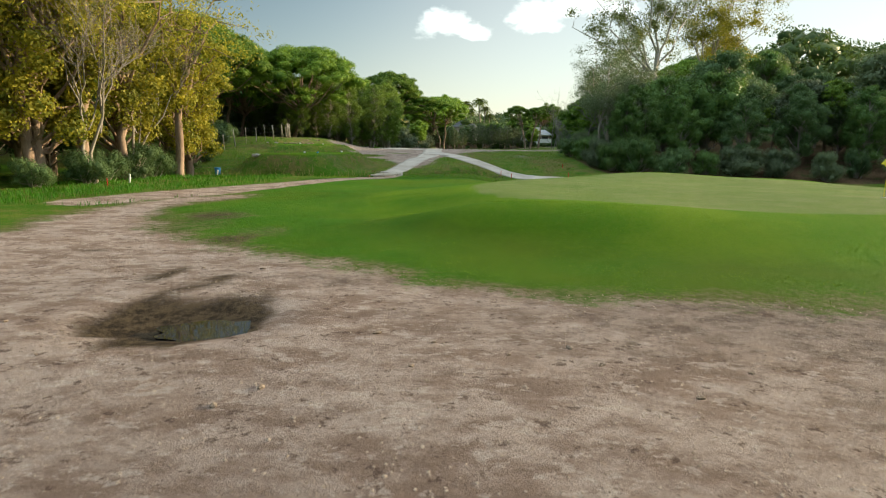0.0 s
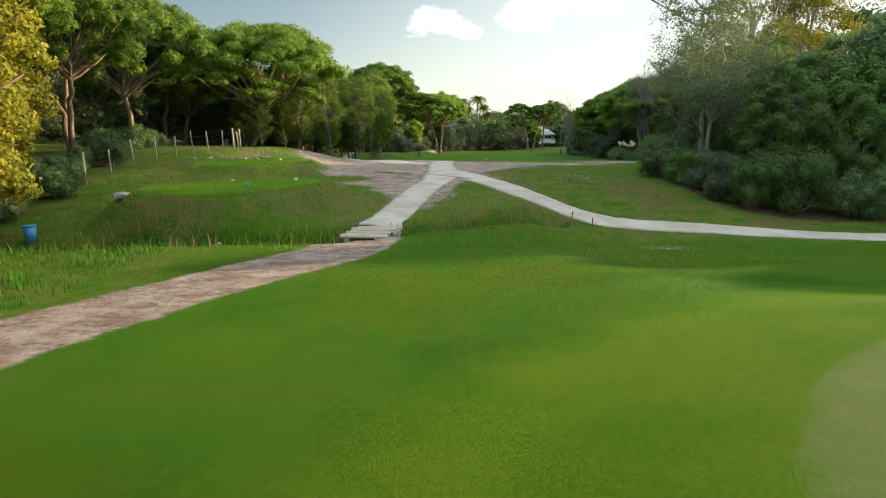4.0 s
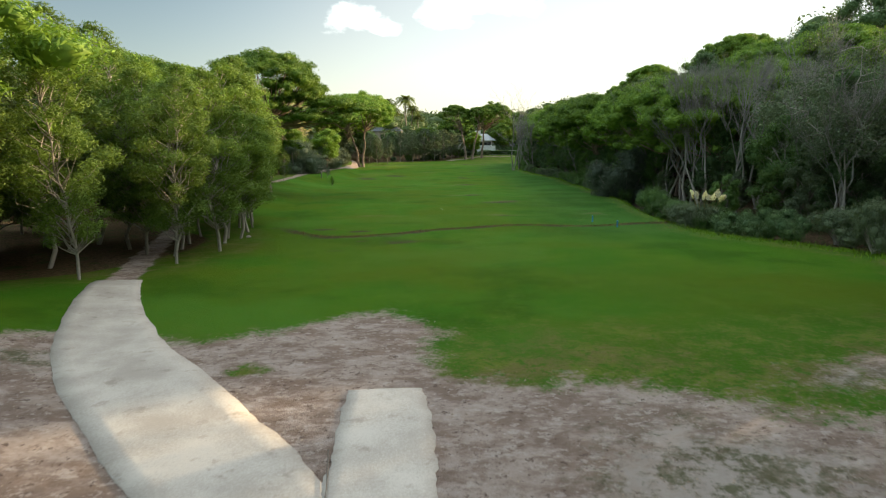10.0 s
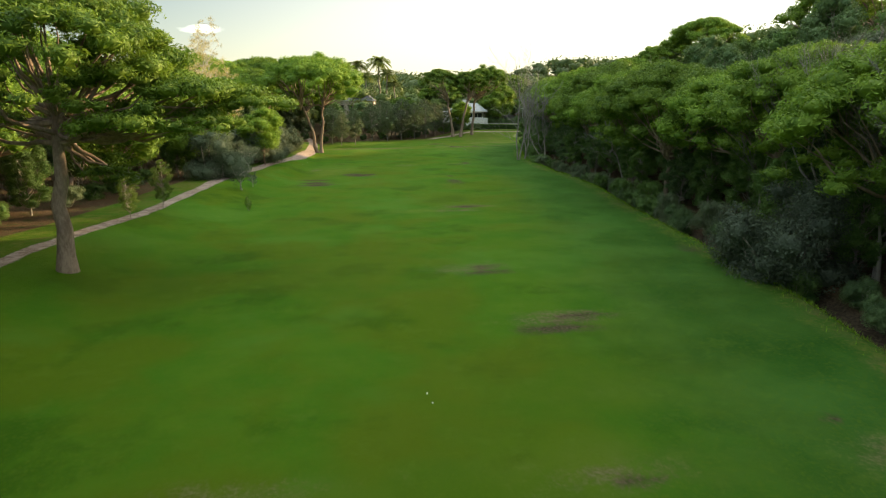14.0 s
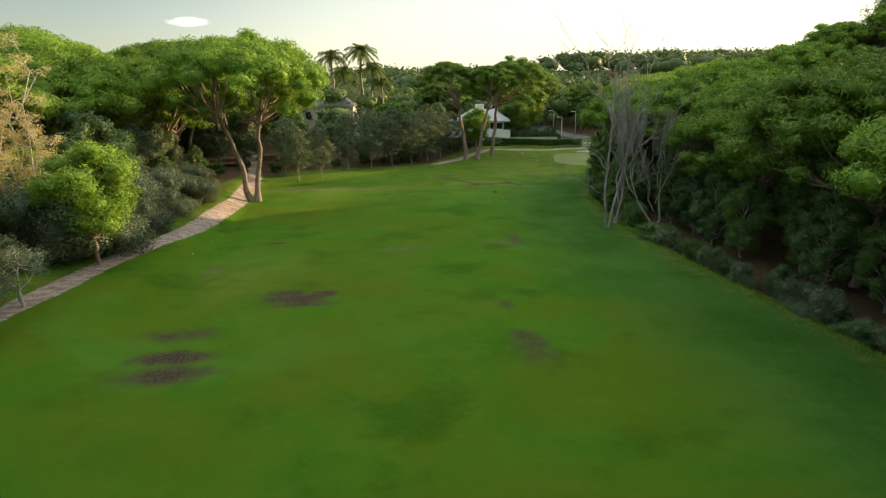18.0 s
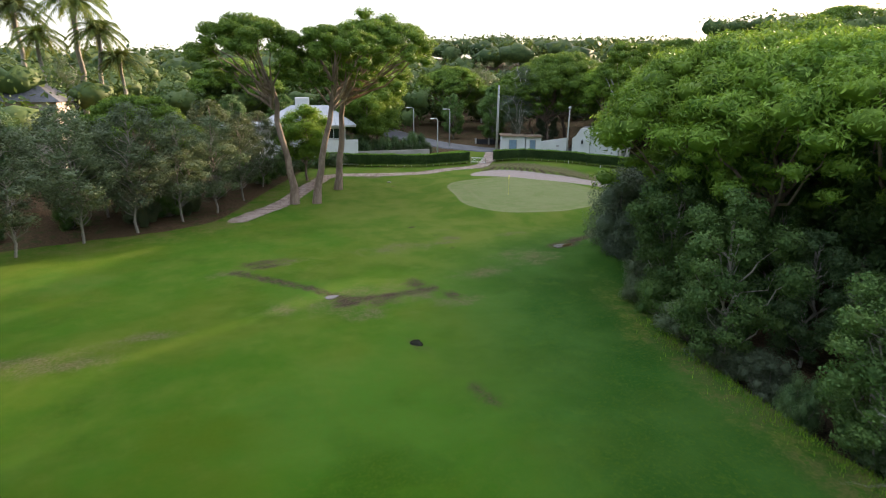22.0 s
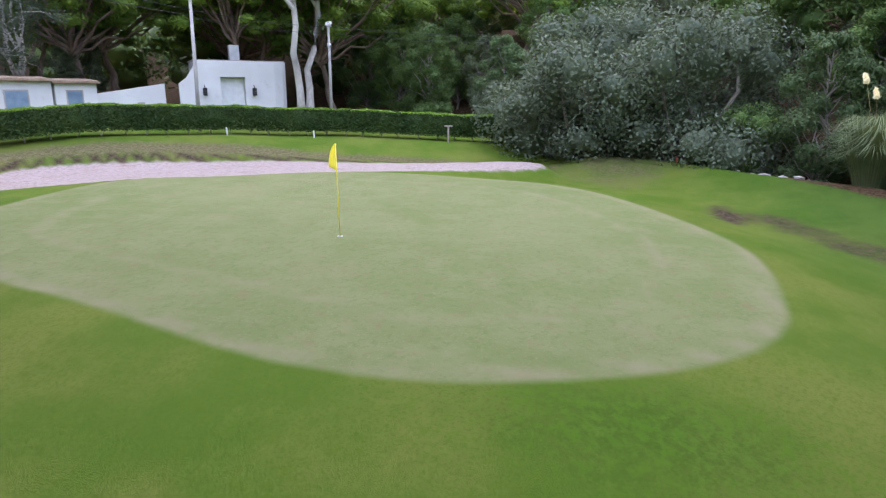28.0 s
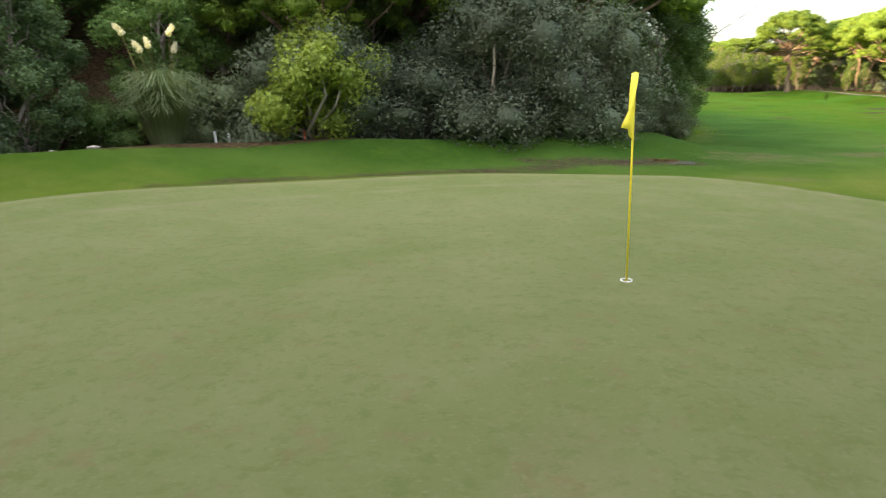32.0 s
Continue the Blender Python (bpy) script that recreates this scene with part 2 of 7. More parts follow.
PLANK = surface("weathered_sleeper_wood", (0.3, 0.25, 0.19), (0.5, 0.44, 0.36), 0.9, 1.0, 14.0, 0.5, 0.01, c=(0.2, 0.16, 0.12), stretch=(0.3, 2, 2))
POST_WOOD = surface("weathered_post_wood", (0.28, 0.24, 0.185), (0.47, 0.42, 0.345), 0.9, 2.0, 20.0, 0.4, 0.01, stretch=(2, 2, 0.4))
WHITE_WALL = surface("white_render", (0.7, 0.69, 0.66), (0.82, 0.81, 0.79), 0.85, 0.4, 20.0, 0.15, 0.004, c=(0.58, 0.56, 0.52))
GREY_WALL = surface("grey_render", (0.36, 0.33, 0.3), (0.48, 0.44, 0.4), 0.88, 0.5, 18.0, 0.2, 0.006)
DARK_ROOF = surface("dark_slate_roof", (0.07, 0.07, 0.08), (0.14, 0.14, 0.15), 0.7, 1.0, 8.0, 0.3, 0.02)
PALE_ROOF = surface("pale_metal_roof", (0.3, 0.32, 0.34), (0.4, 0.41, 0.43), 0.55, 0.6, 10.0, 0.15, 0.004, c=(0.4, 0.4, 0.4))
TILE = surface("clay_roof_tile", (0.3, 0.2, 0.13), (0.5, 0.36, 0.26), 0.85, 2.0, 16.0, 0.3, 0.01)
PINK_WALL = surface("pale_pink_render", (0.55, 0.44, 0.38), (0.66, 0.55, 0.48), 0.85, 0.5, 16.0, 0.2, 0.006)
ASPHALT = surface("road_asphalt", (0.09, 0.09, 0.1), (0.16, 0.16, 0.165), 0.88, 0.4, 40.0, 0.3, 0.005)
GALVANISED = surface("galvanised_steel", (0.5, 0.5, 0.5), (0.64, 0.64, 0.64), 0.5, 2.0, 20.0, 0.1, 0.002, metal=0.5)
UTILITY = surface("concrete_utility_pole", (0.36, 0.34, 0.31), (0.5, 0.48, 0.44), 0.9, 1.0, 20.0, 0.2, 0.005)
RED_PAINT = surface("red_stake_paint", (0.5, 0.04, 0.02), (0.65, 0.07, 0.03), 0.6, 6.0, 40.0, 0.1, 0.002)
YELLOW_PAINT = surface("yellow_flagstick_paint", (0.75, 0.6, 0.02), (0.85, 0.7, 0.04), 0.45, 4.0, 40.0, 0.05, 0.001)
WHITE_PAINT = surface("white_paint", (0.74, 0.74, 0.72), (0.84, 0.84, 0.82), 0.5, 4.0, 40.0, 0.05, 0.001)
BLUE_PAINT = surface("blue_plastic", (0.03, 0.22, 0.5), (0.06, 0.34, 0.65), 0.45, 4.0, 30.0, 0.05, 0.001)
EARTH = surface("dry_brown_earth", (0.16, 0.115, 0.08), (0.3, 0.225, 0.165), 0.95, 3.0, 30.0, 0.5, 0.01)
DARK_METAL = surface("dark_iron", (0.02, 0.02, 0.022), (0.05, 0.05, 0.055), 0.5, 4.0, 30.0, 0.1, 0.002, metal=0.4)
BLUE_DOOR = surface("blue_grey_door_paint", (0.16, 0.24, 0.32), (0.24, 0.34, 0.43), 0.55, 2.0, 20.0, 0.1, 0.002)
STONE = surface("field_stone", (0.22, 0.2, 0.17), (0.45, 0.41, 0.36), 0.9, 2.0, 12.0, 0.5, 0.02)
FLAG_CLOTH = foliage("yellow_flag_cloth", (0.88, 0.82, 0.12), (0.92, 0.87, 0.2), 0.35, 0.7, 0.02)

GLASS, _nt, _p = nodes_of("window_glass")
_p.inputs["Base Color"].default_value = (0.02, 0.025, 0.03, 1)
_p.inputs["Roughness"].default_value, _p.inputs["IOR"].default_value = 0.06, 1.5
WATER, _nt, _p = nodes_of("puddle_water")
_p.inputs["Base Color"].default_value = (0.018, 0.017, 0.016, 1)
_p.inputs["Roughness"].default_value, _p.inputs["IOR"].default_value = 0.03, 1.33
MURKY, _mt, _mp = nodes_of("murky_pale_water")
_mp.inputs["Base Color"].default_value = (0.14, 0.13, 0.115, 1)
_mp.inputs["Roughness"].default_value, _mp.inputs["IOR"].default_value = 0.02, 1.5
bump_node(_mt, noise_node(_mt, 7.0, 4, vec=coords(_mt)), 0.25, 0.03, _mp)
bump_node(_nt, noise_node(_nt, 6.0, 2, vec=coords(_nt)), 0.05, 0.01, _p)


def ground_material():
    m, nt, p = nodes_of("course_ground")
    pos = place_coords(nt)

    def att(name):
        n = nt.nodes.new("ShaderNodeAttribute")
        n.attribute_name = name
        return n.outputs["Fac"]

    mid, fine, wide, tiny = noise_node(nt, 0.9, 8, 0.68, pos), noise_node(nt, 7.0, 8, 0.75, pos), noise_node(nt, 0.07, 3, 0.5, pos), noise_node(nt, 45.0, 5, 0.75, pos)
    patch = noise_node(nt, 0.28, 6, 0.62, pos)
    speck = noise_node(nt, 22.0, 4, 0.7, pos)

    def mask(name, wob=0.5, soft=0.22):
        v = math_node(nt, "ADD", att(name), math_node(nt, "MULTIPLY", math_node(nt, "SUBTRACT", math_node(nt, "ADD", math_node(nt, "MULTIPLY", mid, 0.55), math_node(nt, "MULTIPLY", fine, 0.45)), 0.5), wob * 2.4))
        return ramp_node(nt, v, 0.5 - soft, 0.5 + soft)

    def two(fac, lo, hi, a, b):
        return mix_node(nt, ramp_node(nt, fac, lo, hi), a, b)

    def over(col, fac, lo, hi, amount, b):
        return mix_node(nt, math_node(nt, "MULTIPLY", ramp_node(nt, fac, lo, hi), amount), col, b)

    fair = two(patch, 0.34, 0.66, (0.058, 0.19, 0.014), (0.09, 0.215, 0.018))
    fair = over(fair, noise_node(nt, 0.11, 4, 0.6, pos), 0.46, 0.62, 0.75, (0.105, 0.175, 0.011))
    fair = over(fair, noise_node(nt, 0.16, 5, 0.6, pos), 0.52, 0.66, 0.7, (0.036, 0.12, 0.008))
    fair = over(fair, noise_node(nt, 0.085, 4, 0.55, pos), 0.53, 0.64, 0.6, (0.1, 0.25, 0.04))
    fair = over(fair, wide, 0.46, 0.62, 0.4, (0.12, 0.165, 0.014))
    fair = mix_node(nt, mask("pale", 0.3, 0.35), fair, two(patch, 0.36, 0.64, (0.105, 0.2, 0.03), (0.19, 0.245, 0.062)))
    # the east wood's shade on the fairway, put into the grass colour
    fair = mix_node(nt, math_node(nt, "MULTIPLY", mask("cool_shade", 0.35, 0.4), 0.8), fair, two(noise_node(nt, 0.14, 5, 0.6, pos), 0.36, 0.64, (0.02, 0.1, 0.026), (0.055, 0.178, 0.052)))
    fair = over(fair, mid, 0.54, 0.66, 0.28, (0.13, 0.24, 0.035))
    fair = over(fair, fine, 0.5, 0.62, 0.3, (0.03, 0.105, 0.008))
    fair = over(fair, speck, 0.54, 0.64, 0.25, (0.16, 0.26, 0.045))
    fair = mix_node(nt, mask("tee", 0.1, 0.1), fair, two(patch, 0.36, 0.64, (0.1, 0.25, 0.01), (0.16, 0.29, 0.018)))
    fair = over(fair, speck, 0.5, 0.6, 0.3, (0.05, 0.15, 0.006))
    fair = over(fair, fine, 0.5, 0.62, 0.28, (0.17, 0.27, 0.025))
    fair = mix_node(nt, mask("lush", 0.3, 0.3), fair, two(fine, 0.4, 0.6, (0.022, 0.1, 0.006), (0.065, 0.21, 0.012)))
    rough = two(mid, 0.4, 0.6, (0.075, 0.19, 0.022), (0.18, 0.235, 0.055))
    rough = over(rough, patch, 0.48, 0.58, 0.7, (0.215, 0.175, 0.1))
    rough = over(rough, fine, 0.5, 0.58, 0.45, (0.24, 0.205, 0.12))
    rough = over(rough, noise_node(nt, 2.6, 6, 0.7, pos), 0.53, 0.6, 0.75, (0.065, 0.2, 0.018))
    rough = over(rough, speck, 0.55, 0.62, 0.5, (0.035, 0.075, 0.014))
    green = two(patch, 0.3, 0.7, (0.215, 0.285, 0.1), (0.275, 0.325, 0.14))
    green = over(green, wide, 0.42, 0.58, 0.5, (0.195, 0.275, 0.085))
    green = over(green, noise_node(nt, 0.5, 6, 0.65, pos), 0.52, 0.68, 0.35, (0.32, 0.31, 0.165))
    green = over(green, mid, 0.44, 0.62, 0.4, (0.305, 0.345, 0.16))
    green = over(green, fine, 0.5, 0.62, 0.4, (0.16, 0.235, 0.07))
    green = over(green, noise_node(nt, 3.2, 7, 0.7, pos), 0.56, 0.64, 0.4, (0.29, 0.235, 0.12))
    green = over(green, speck, 0.56, 0.66, 0.35, (0.37, 0.375, 0.21))
    green = mix_node(nt, math_node(nt, "MULTIPLY", mask("collar", 0.2, 0.35), 0.75), green, (0.36, 0.345, 0.2))
    crust = noise_node(nt, 1.9, 9, 0.74, pos)
    swept = nt.nodes.new("ShaderNodeMapping")     # wheel-swept streaks
    swept.inputs["Scale"].default_value, swept.inputs["Rotation"].default_value = (0.85, 1.3, 1.0), (0, 0, 0.3)
    nt.links.new(pos, swept.inputs["Vector"])
    swept = swept.outputs["Vector"]
    dirt = two(noise_node(nt, 1.1, 9, 0.7, swept), 0.4, 0.6, (0.315, 0.24, 0.19), (0.565, 0.48, 0.41))
    dirt = over(dirt, noise_node(nt, 0.5, 6, 0.65, pos), 0.5, 0.64, 0.45, (0.41, 0.31, 0.235))
    dirt = over(dirt, noise_node(nt, 2.3, 9, 0.72, swept), 0.55, 0.64, 0.6, (0.245, 0.18, 0.14))
    dirt = over(dirt, noise_node(nt, 4.0, 9, 0.75, swept), 0.545, 0.585, 0.65, (0.68, 0.61, 0.535))
    dirt = over(dirt, noise_node(nt, 5.0, 8, 0.75, pos), 0.585, 0.612, 0.8, (0.14, 0.1, 0.078))
    dirt = over(dirt, fine, 0.54, 0.62, 0.35, (0.24, 0.18, 0.14))
    dirt = over(dirt, tiny, 0.58, 0.63, 0.4, (0.18, 0.13, 0.1))
    dirt = mix_node(nt, math_node(nt, "MULTIPLY", mask("damp", 0.9, 0.3), 0.7), dirt, two(crust, 0.42, 0.58, (0.13, 0.1, 0.08), (0.36, 0.3, 0.25)))
    chalk = two(crust, 0.44, 0.56, (0.1, 0.125, 0.05), (0.52, 0.48, 0.42))
    mud = two(fine, 0.4, 0.6, (0.045, 0.036, 0.025), (0.135, 0.105, 0.065))
    bare = two(fine, 0.4, 0.6, (0.13, 0.125, 0.05), (0.235, 0.215, 0.115))
    bare = over(bare, speck, 0.52, 0.64, 0.7, (0.09, 0.15, 0.03))
    litter = two(fine, 0.4, 0.6, (0.07, 0.05, 0.025), (0.19, 0.13, 0.075))
    litter = over(litter, mid, 0.52, 0.62, 0.6, (0.05, 0.1, 0.02))
    sandy = two(fine, 0.4, 0.6, (0.4, 0.34, 0.3), (0.54, 0.475, 0.425))
    sandy = over(sandy, mid, 0.54, 0.66, 0.5, (0.36, 0.28, 0.21))
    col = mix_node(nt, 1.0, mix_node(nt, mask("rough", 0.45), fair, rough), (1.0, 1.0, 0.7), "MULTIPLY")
    col = mix_node(nt, mask("litter", 0.4), col, litter)
    col = mix_node(nt, mask("green", 0.05, 0.07), col, green)
    col = mix_node(nt, mask("bare", 0.7, 0.3), col, bare)
    col = mix_node(nt, mask("dirt", 0.7, 0.16), col, dirt)
    col = mix_node(nt, math_node(nt, "MULTIPLY", mask("chalk", 0.8, 0.25), 0.8), col, chalk)
    col = mix_node(nt, mask("sand", 0.1, 0.1), col, sandy)
    col = mix_node(nt, mask("mud", 0.6, 0.26), col, mud)
    col = mix_node(nt, 1.0, col, (0.715, 0.675, 0.685), "MULTIPLY")
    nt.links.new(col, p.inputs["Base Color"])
    p.inputs["Roughness"].default_value = 0.95
    p.inputs["Specular IOR Level"].default_value = 0.05
    h = math_node(nt, "ADD", math_node(nt, "MULTIPLY", fine, 0.6), math_node(nt, "MULTIPLY", tiny, 0.4))
    bump_node(nt, h, 1.0, 0.11, p)
    return m


GROUND = ground_material()

# ---- plan: lines and areas, in metres ----
def spline(pts, n=8):
    """A smooth line through a few points (Catmull-Rom)."""
    p = [pts[0], *pts, pts[-1]]
    out = []
    for i in range(1, len(p) - 2):
        a, b, c, d = (np.array(q, float) for q in p[i - 1 : i + 3])
        for k in range(n):
            t = k / n
            out.append(0.5 * (2 * b + (c - a) * t + (2 * a - 5 * b + 4 * c - d) * t * t + (3 * b - a - 3 * c + d) * t**3))
    out.append(np.array(pts[-1], float))
    return np.array(out)


def ring(pts, n=6):
    """A smooth closed outline through a few points."""
    p = [pts[-1], *pts, pts[0], pts[1]]
    out = []
    for i in range(1, len(p) - 2):
        a, b, c, d = (np.array(q, float) for q in p[i - 1 : i + 3])
        for k in range(n):
            t = k / n
            out.append(0.5 * (2 * b + (c - a) * t + (2 * a - 5 * b + 4 * c - d) * t * t + (3 * b - a - 3 * c + d) * t**3))
    return np.array(out)


def off_line(x, y, line):
    best = np.full(np.shape(x), 1e9)
    for (ax, ay), (bx, by) in zip(line[:-1], line[1:]):
        dx, dy = bx - ax, by - ay
        t = np.clip(((x - ax) * dx + (y - ay) * dy) / (dx * dx + dy * dy + 1e-9), 0, 1)
        best = np.minimum(best, np.hypot(x - ax - t * dx, y - ay - t * dy))
    return best


def off_area(x, y, loop):
    """Metres outside the outline; negative inside."""
    d = off_line(x, y, np.vstack([loop, loop[:1]]))
    inside = np.zeros(np.shape(x), bool)
    for (ax, ay), (bx, by) in zip(loop, np.roll(loop, -1, 0)):
        cross = (ay > y) != (by > y)
        inside ^= cross & (x < (bx - ax) * (y - ay) / (by - ay + 1e-12) + ax)
    return np.where(inside, -d, d)


def step(v, a, b):
    t = np.clip((v - a) / (b - a), 0, 1)
    return t * t * (3 - 2 * t)


def bell(x, y, cx, cy, rx, ry):
    return np.exp(-(((x - cx) / rx) ** 2 + ((y - cy) / ry) ** 2))


GREEN_NEAR = ring([(0.6, 22.8), (1.5, 25.9), (4.7, 28.7), (9.8, 29.9), (15.3, 27.9), (18.0, 22.5), (15.2, 17.0), (8.6, 14.6), (3.2, 16.0), (1.1, 19.1)])
GREEN_FAR = ring([(49.8, 271.0), (53.0, 273.4), (58.6, 274.9), (63.1, 271.8), (64.5, 264.5), (63.4, 259.4), (60.5, 256.3), (55.1, 254.5), (51.6, 254.6), (48.5, 255.7), (46.8, 258.8), (46.7, 262.0), (48.2, 266.5)])
TEE_ONE = ring([(-12.2, 41.9), (-14.3, 46.3), (-12.0, 50.0), (-9.2, 50.7), (-7.4, 49.4), (-7.6, 46.2), (-9.4, 42.6)])
TEE_TWO = ring([(-16.0, 56.4), (-17.2, 62.5), (-14.4, 67.0), (-11.5, 65.2), (-10.5, 58.7), (-13.0, 55.5)])
BUNKER = ring([(57.1, 278.0), (59.5, 280.4), (62.9, 281.0), (66.4, 276.6), (68.7, 268.5), (70.8, 261.0), (69.0, 259.5), (66.3, 264.8), (63.2, 271.4), (59.3, 276.4)])
DIRT_NEAR = ring([(-34.4, -9.5), (-15.5, 6.2), (-10.4, 13.5), (-11.0, 17.0), (-10.8, 21.5), (-8.6, 25.0), (-8.1, 23.9), (-9.3, 19.8), (-7.3, 14.9), (-4.6, 12.5), (-2.9, 11.0), (-1.3, 10.0), (0.3, 9.0), (3.0, 8.3), (5.4, 7.8), (17.8, 5.5), (47.4, -10.3)])
DIRT_TEE = ring([(-3.0, 46.5), (-4.3, 49.3), (-5.5, 52.2), (-7.2, 54.6), (-6.0, 57.0), (-9.3, 58.2), (-9.4, 62.2), (-11.8, 66.5), (-14.4, 74.3), (-10.8, 78.5), (-5.9, 77.5), (-1.9, 80.1), (0.0, 77.8), (-0.2, 73.9), (4.0, 72.9), (7.0, 71.0), (12.3, 70.9), (8.5, 68.4), (6.3, 67.7), (3.3, 64.4), (1.0, 60.2), (0.9, 56.6), (-0.9, 53.7), (-1.7, 49.1)])
PATH_LOW = spline([(-12.6, 21.5), (-11.4, 23.8), (-9.3, 28.2), (-7.9, 31.2), (-6.2, 34.6), (-4.9, 37.6), (-4.35, 40.4)])
PATH_UP = spline([(-4.15, 42.9), (-3.7, 46.3), (-3.2, 49.5), (-2.6, 53.0), (-2.1, 56.0), (-1.85, 62.0), (-1.95, 68.0), (-1.8, 71.0), (-1.7, 73.2)])
PATH_RIGHT = spline([(-1.7, 63.4), (-0.75, 60.0), (0.35, 56.2), (2.5, 50.6), (4.6, 48.0), (6.9, 46.6), (12.8, 45.1), (24, 43.2)])
PATH_LEFT = spline([(-2.9, 67.8), (-5.4, 71.5), (-8.85, 77.1), (-11.25, 83.6), (-13.1, 91.8), (-15.5, 105.2), (-17.1, 120.6), (-17.6, 140.2), (-15.4, 154.5), (-14.3, 169.6), (-13.4, 182.6), (-10.6, 196.5), (-9.1, 202.3), (-6.6, 210.6), (-5.2, 224.0), (-4.7, 231.5), (-4.8, 242.0), (-5.4, 253.0), (-8.0, 270.0), (-10.0, 286.8)])
PATH_END = spline([(25.3, 265.0), (30.8, 270.6), (36.4, 279.2), (40.8, 283.6), (48.5, 281.6), (56.0, 282.8), (63.2, 284.7), (67.5, 289.5)])
DITCH = spline([(-44, 33), (-26, 36.5), (-14.5, 38.9), (-9, 40.2), (-4.3, 41.55), (-1, 43.9), (2.7, 46.3), (3.9, 46.8)])
STREAM = spline([(19.1, 69.1), (26.4, 87.1), (23.3, 98.3), (23.2, 109.4), (27.2, 126.7), (31.1, 149.6), (36.3, 179.2), (37.1, 201.3), (40.1, 222.6), (46.9, 234.4), (58.8, 241.6), (66.0, 244.2), (72.4, 247.6), (82.8, 252.4)])
WOOD_EDGE = spline([(70, 38), (40, 43.5), (24, 46), (14.8, 47.2), (11, 48.8), (9.9, 52.5), (10.2, 58), (13, 67), (18, 77), (22.6, 87), (20.3, 98.3), (22.8, 111.9), (25.9, 126.8), (29.9, 149.6), (34.9, 179.3), (35.2, 201.3), (38.1, 222.6), (44.9, 237.6), (56.9, 245.4), (64.2, 249.1), (72.1, 254.1), (77.0, 259.4)])
LEFT_EDGE = spline([(-22.1, 17.4), (-18.1, 25.3), (-15.2, 30.2), (-15.0, 37.5), (-17.2, 45.7), (-19.6, 56.9), (-23.2, 69.3), (-20.6, 80.8), (-16.9, 85.5), (-12.6, 92.5), (-12.2, 102.6), (-20.2, 113.1), (-22.8, 125.8), (-21.9, 140.3), (-19.8, 156.9), (-18.2, 176.0), (-15.3, 195.3), (-10.0, 209.9), (-8.6, 231.7), (-6.1, 248.6), (1.4, 258.7), (10.2, 262.0), (22.5, 264.6), (29.7, 275.0), (38.0, 288.2)])
BERM = spline([(46.5, 240.6), (51.0, 243.4), (56.0, 245.1), (60.8, 246.3), (63.8, 247.2), (67.5, 250.4), (71.2, 253.2), (73.6, 256.2)])
PUDDLE_AT = (-3.3, 7.2)


DRAIN = spline([(-8.5, 106.4), (-4.2, 101.2), (0.1, 102.4), (4.5, 104.6), (8.8, 105.2), (14.5, 104.4), (21.2, 105.1)])


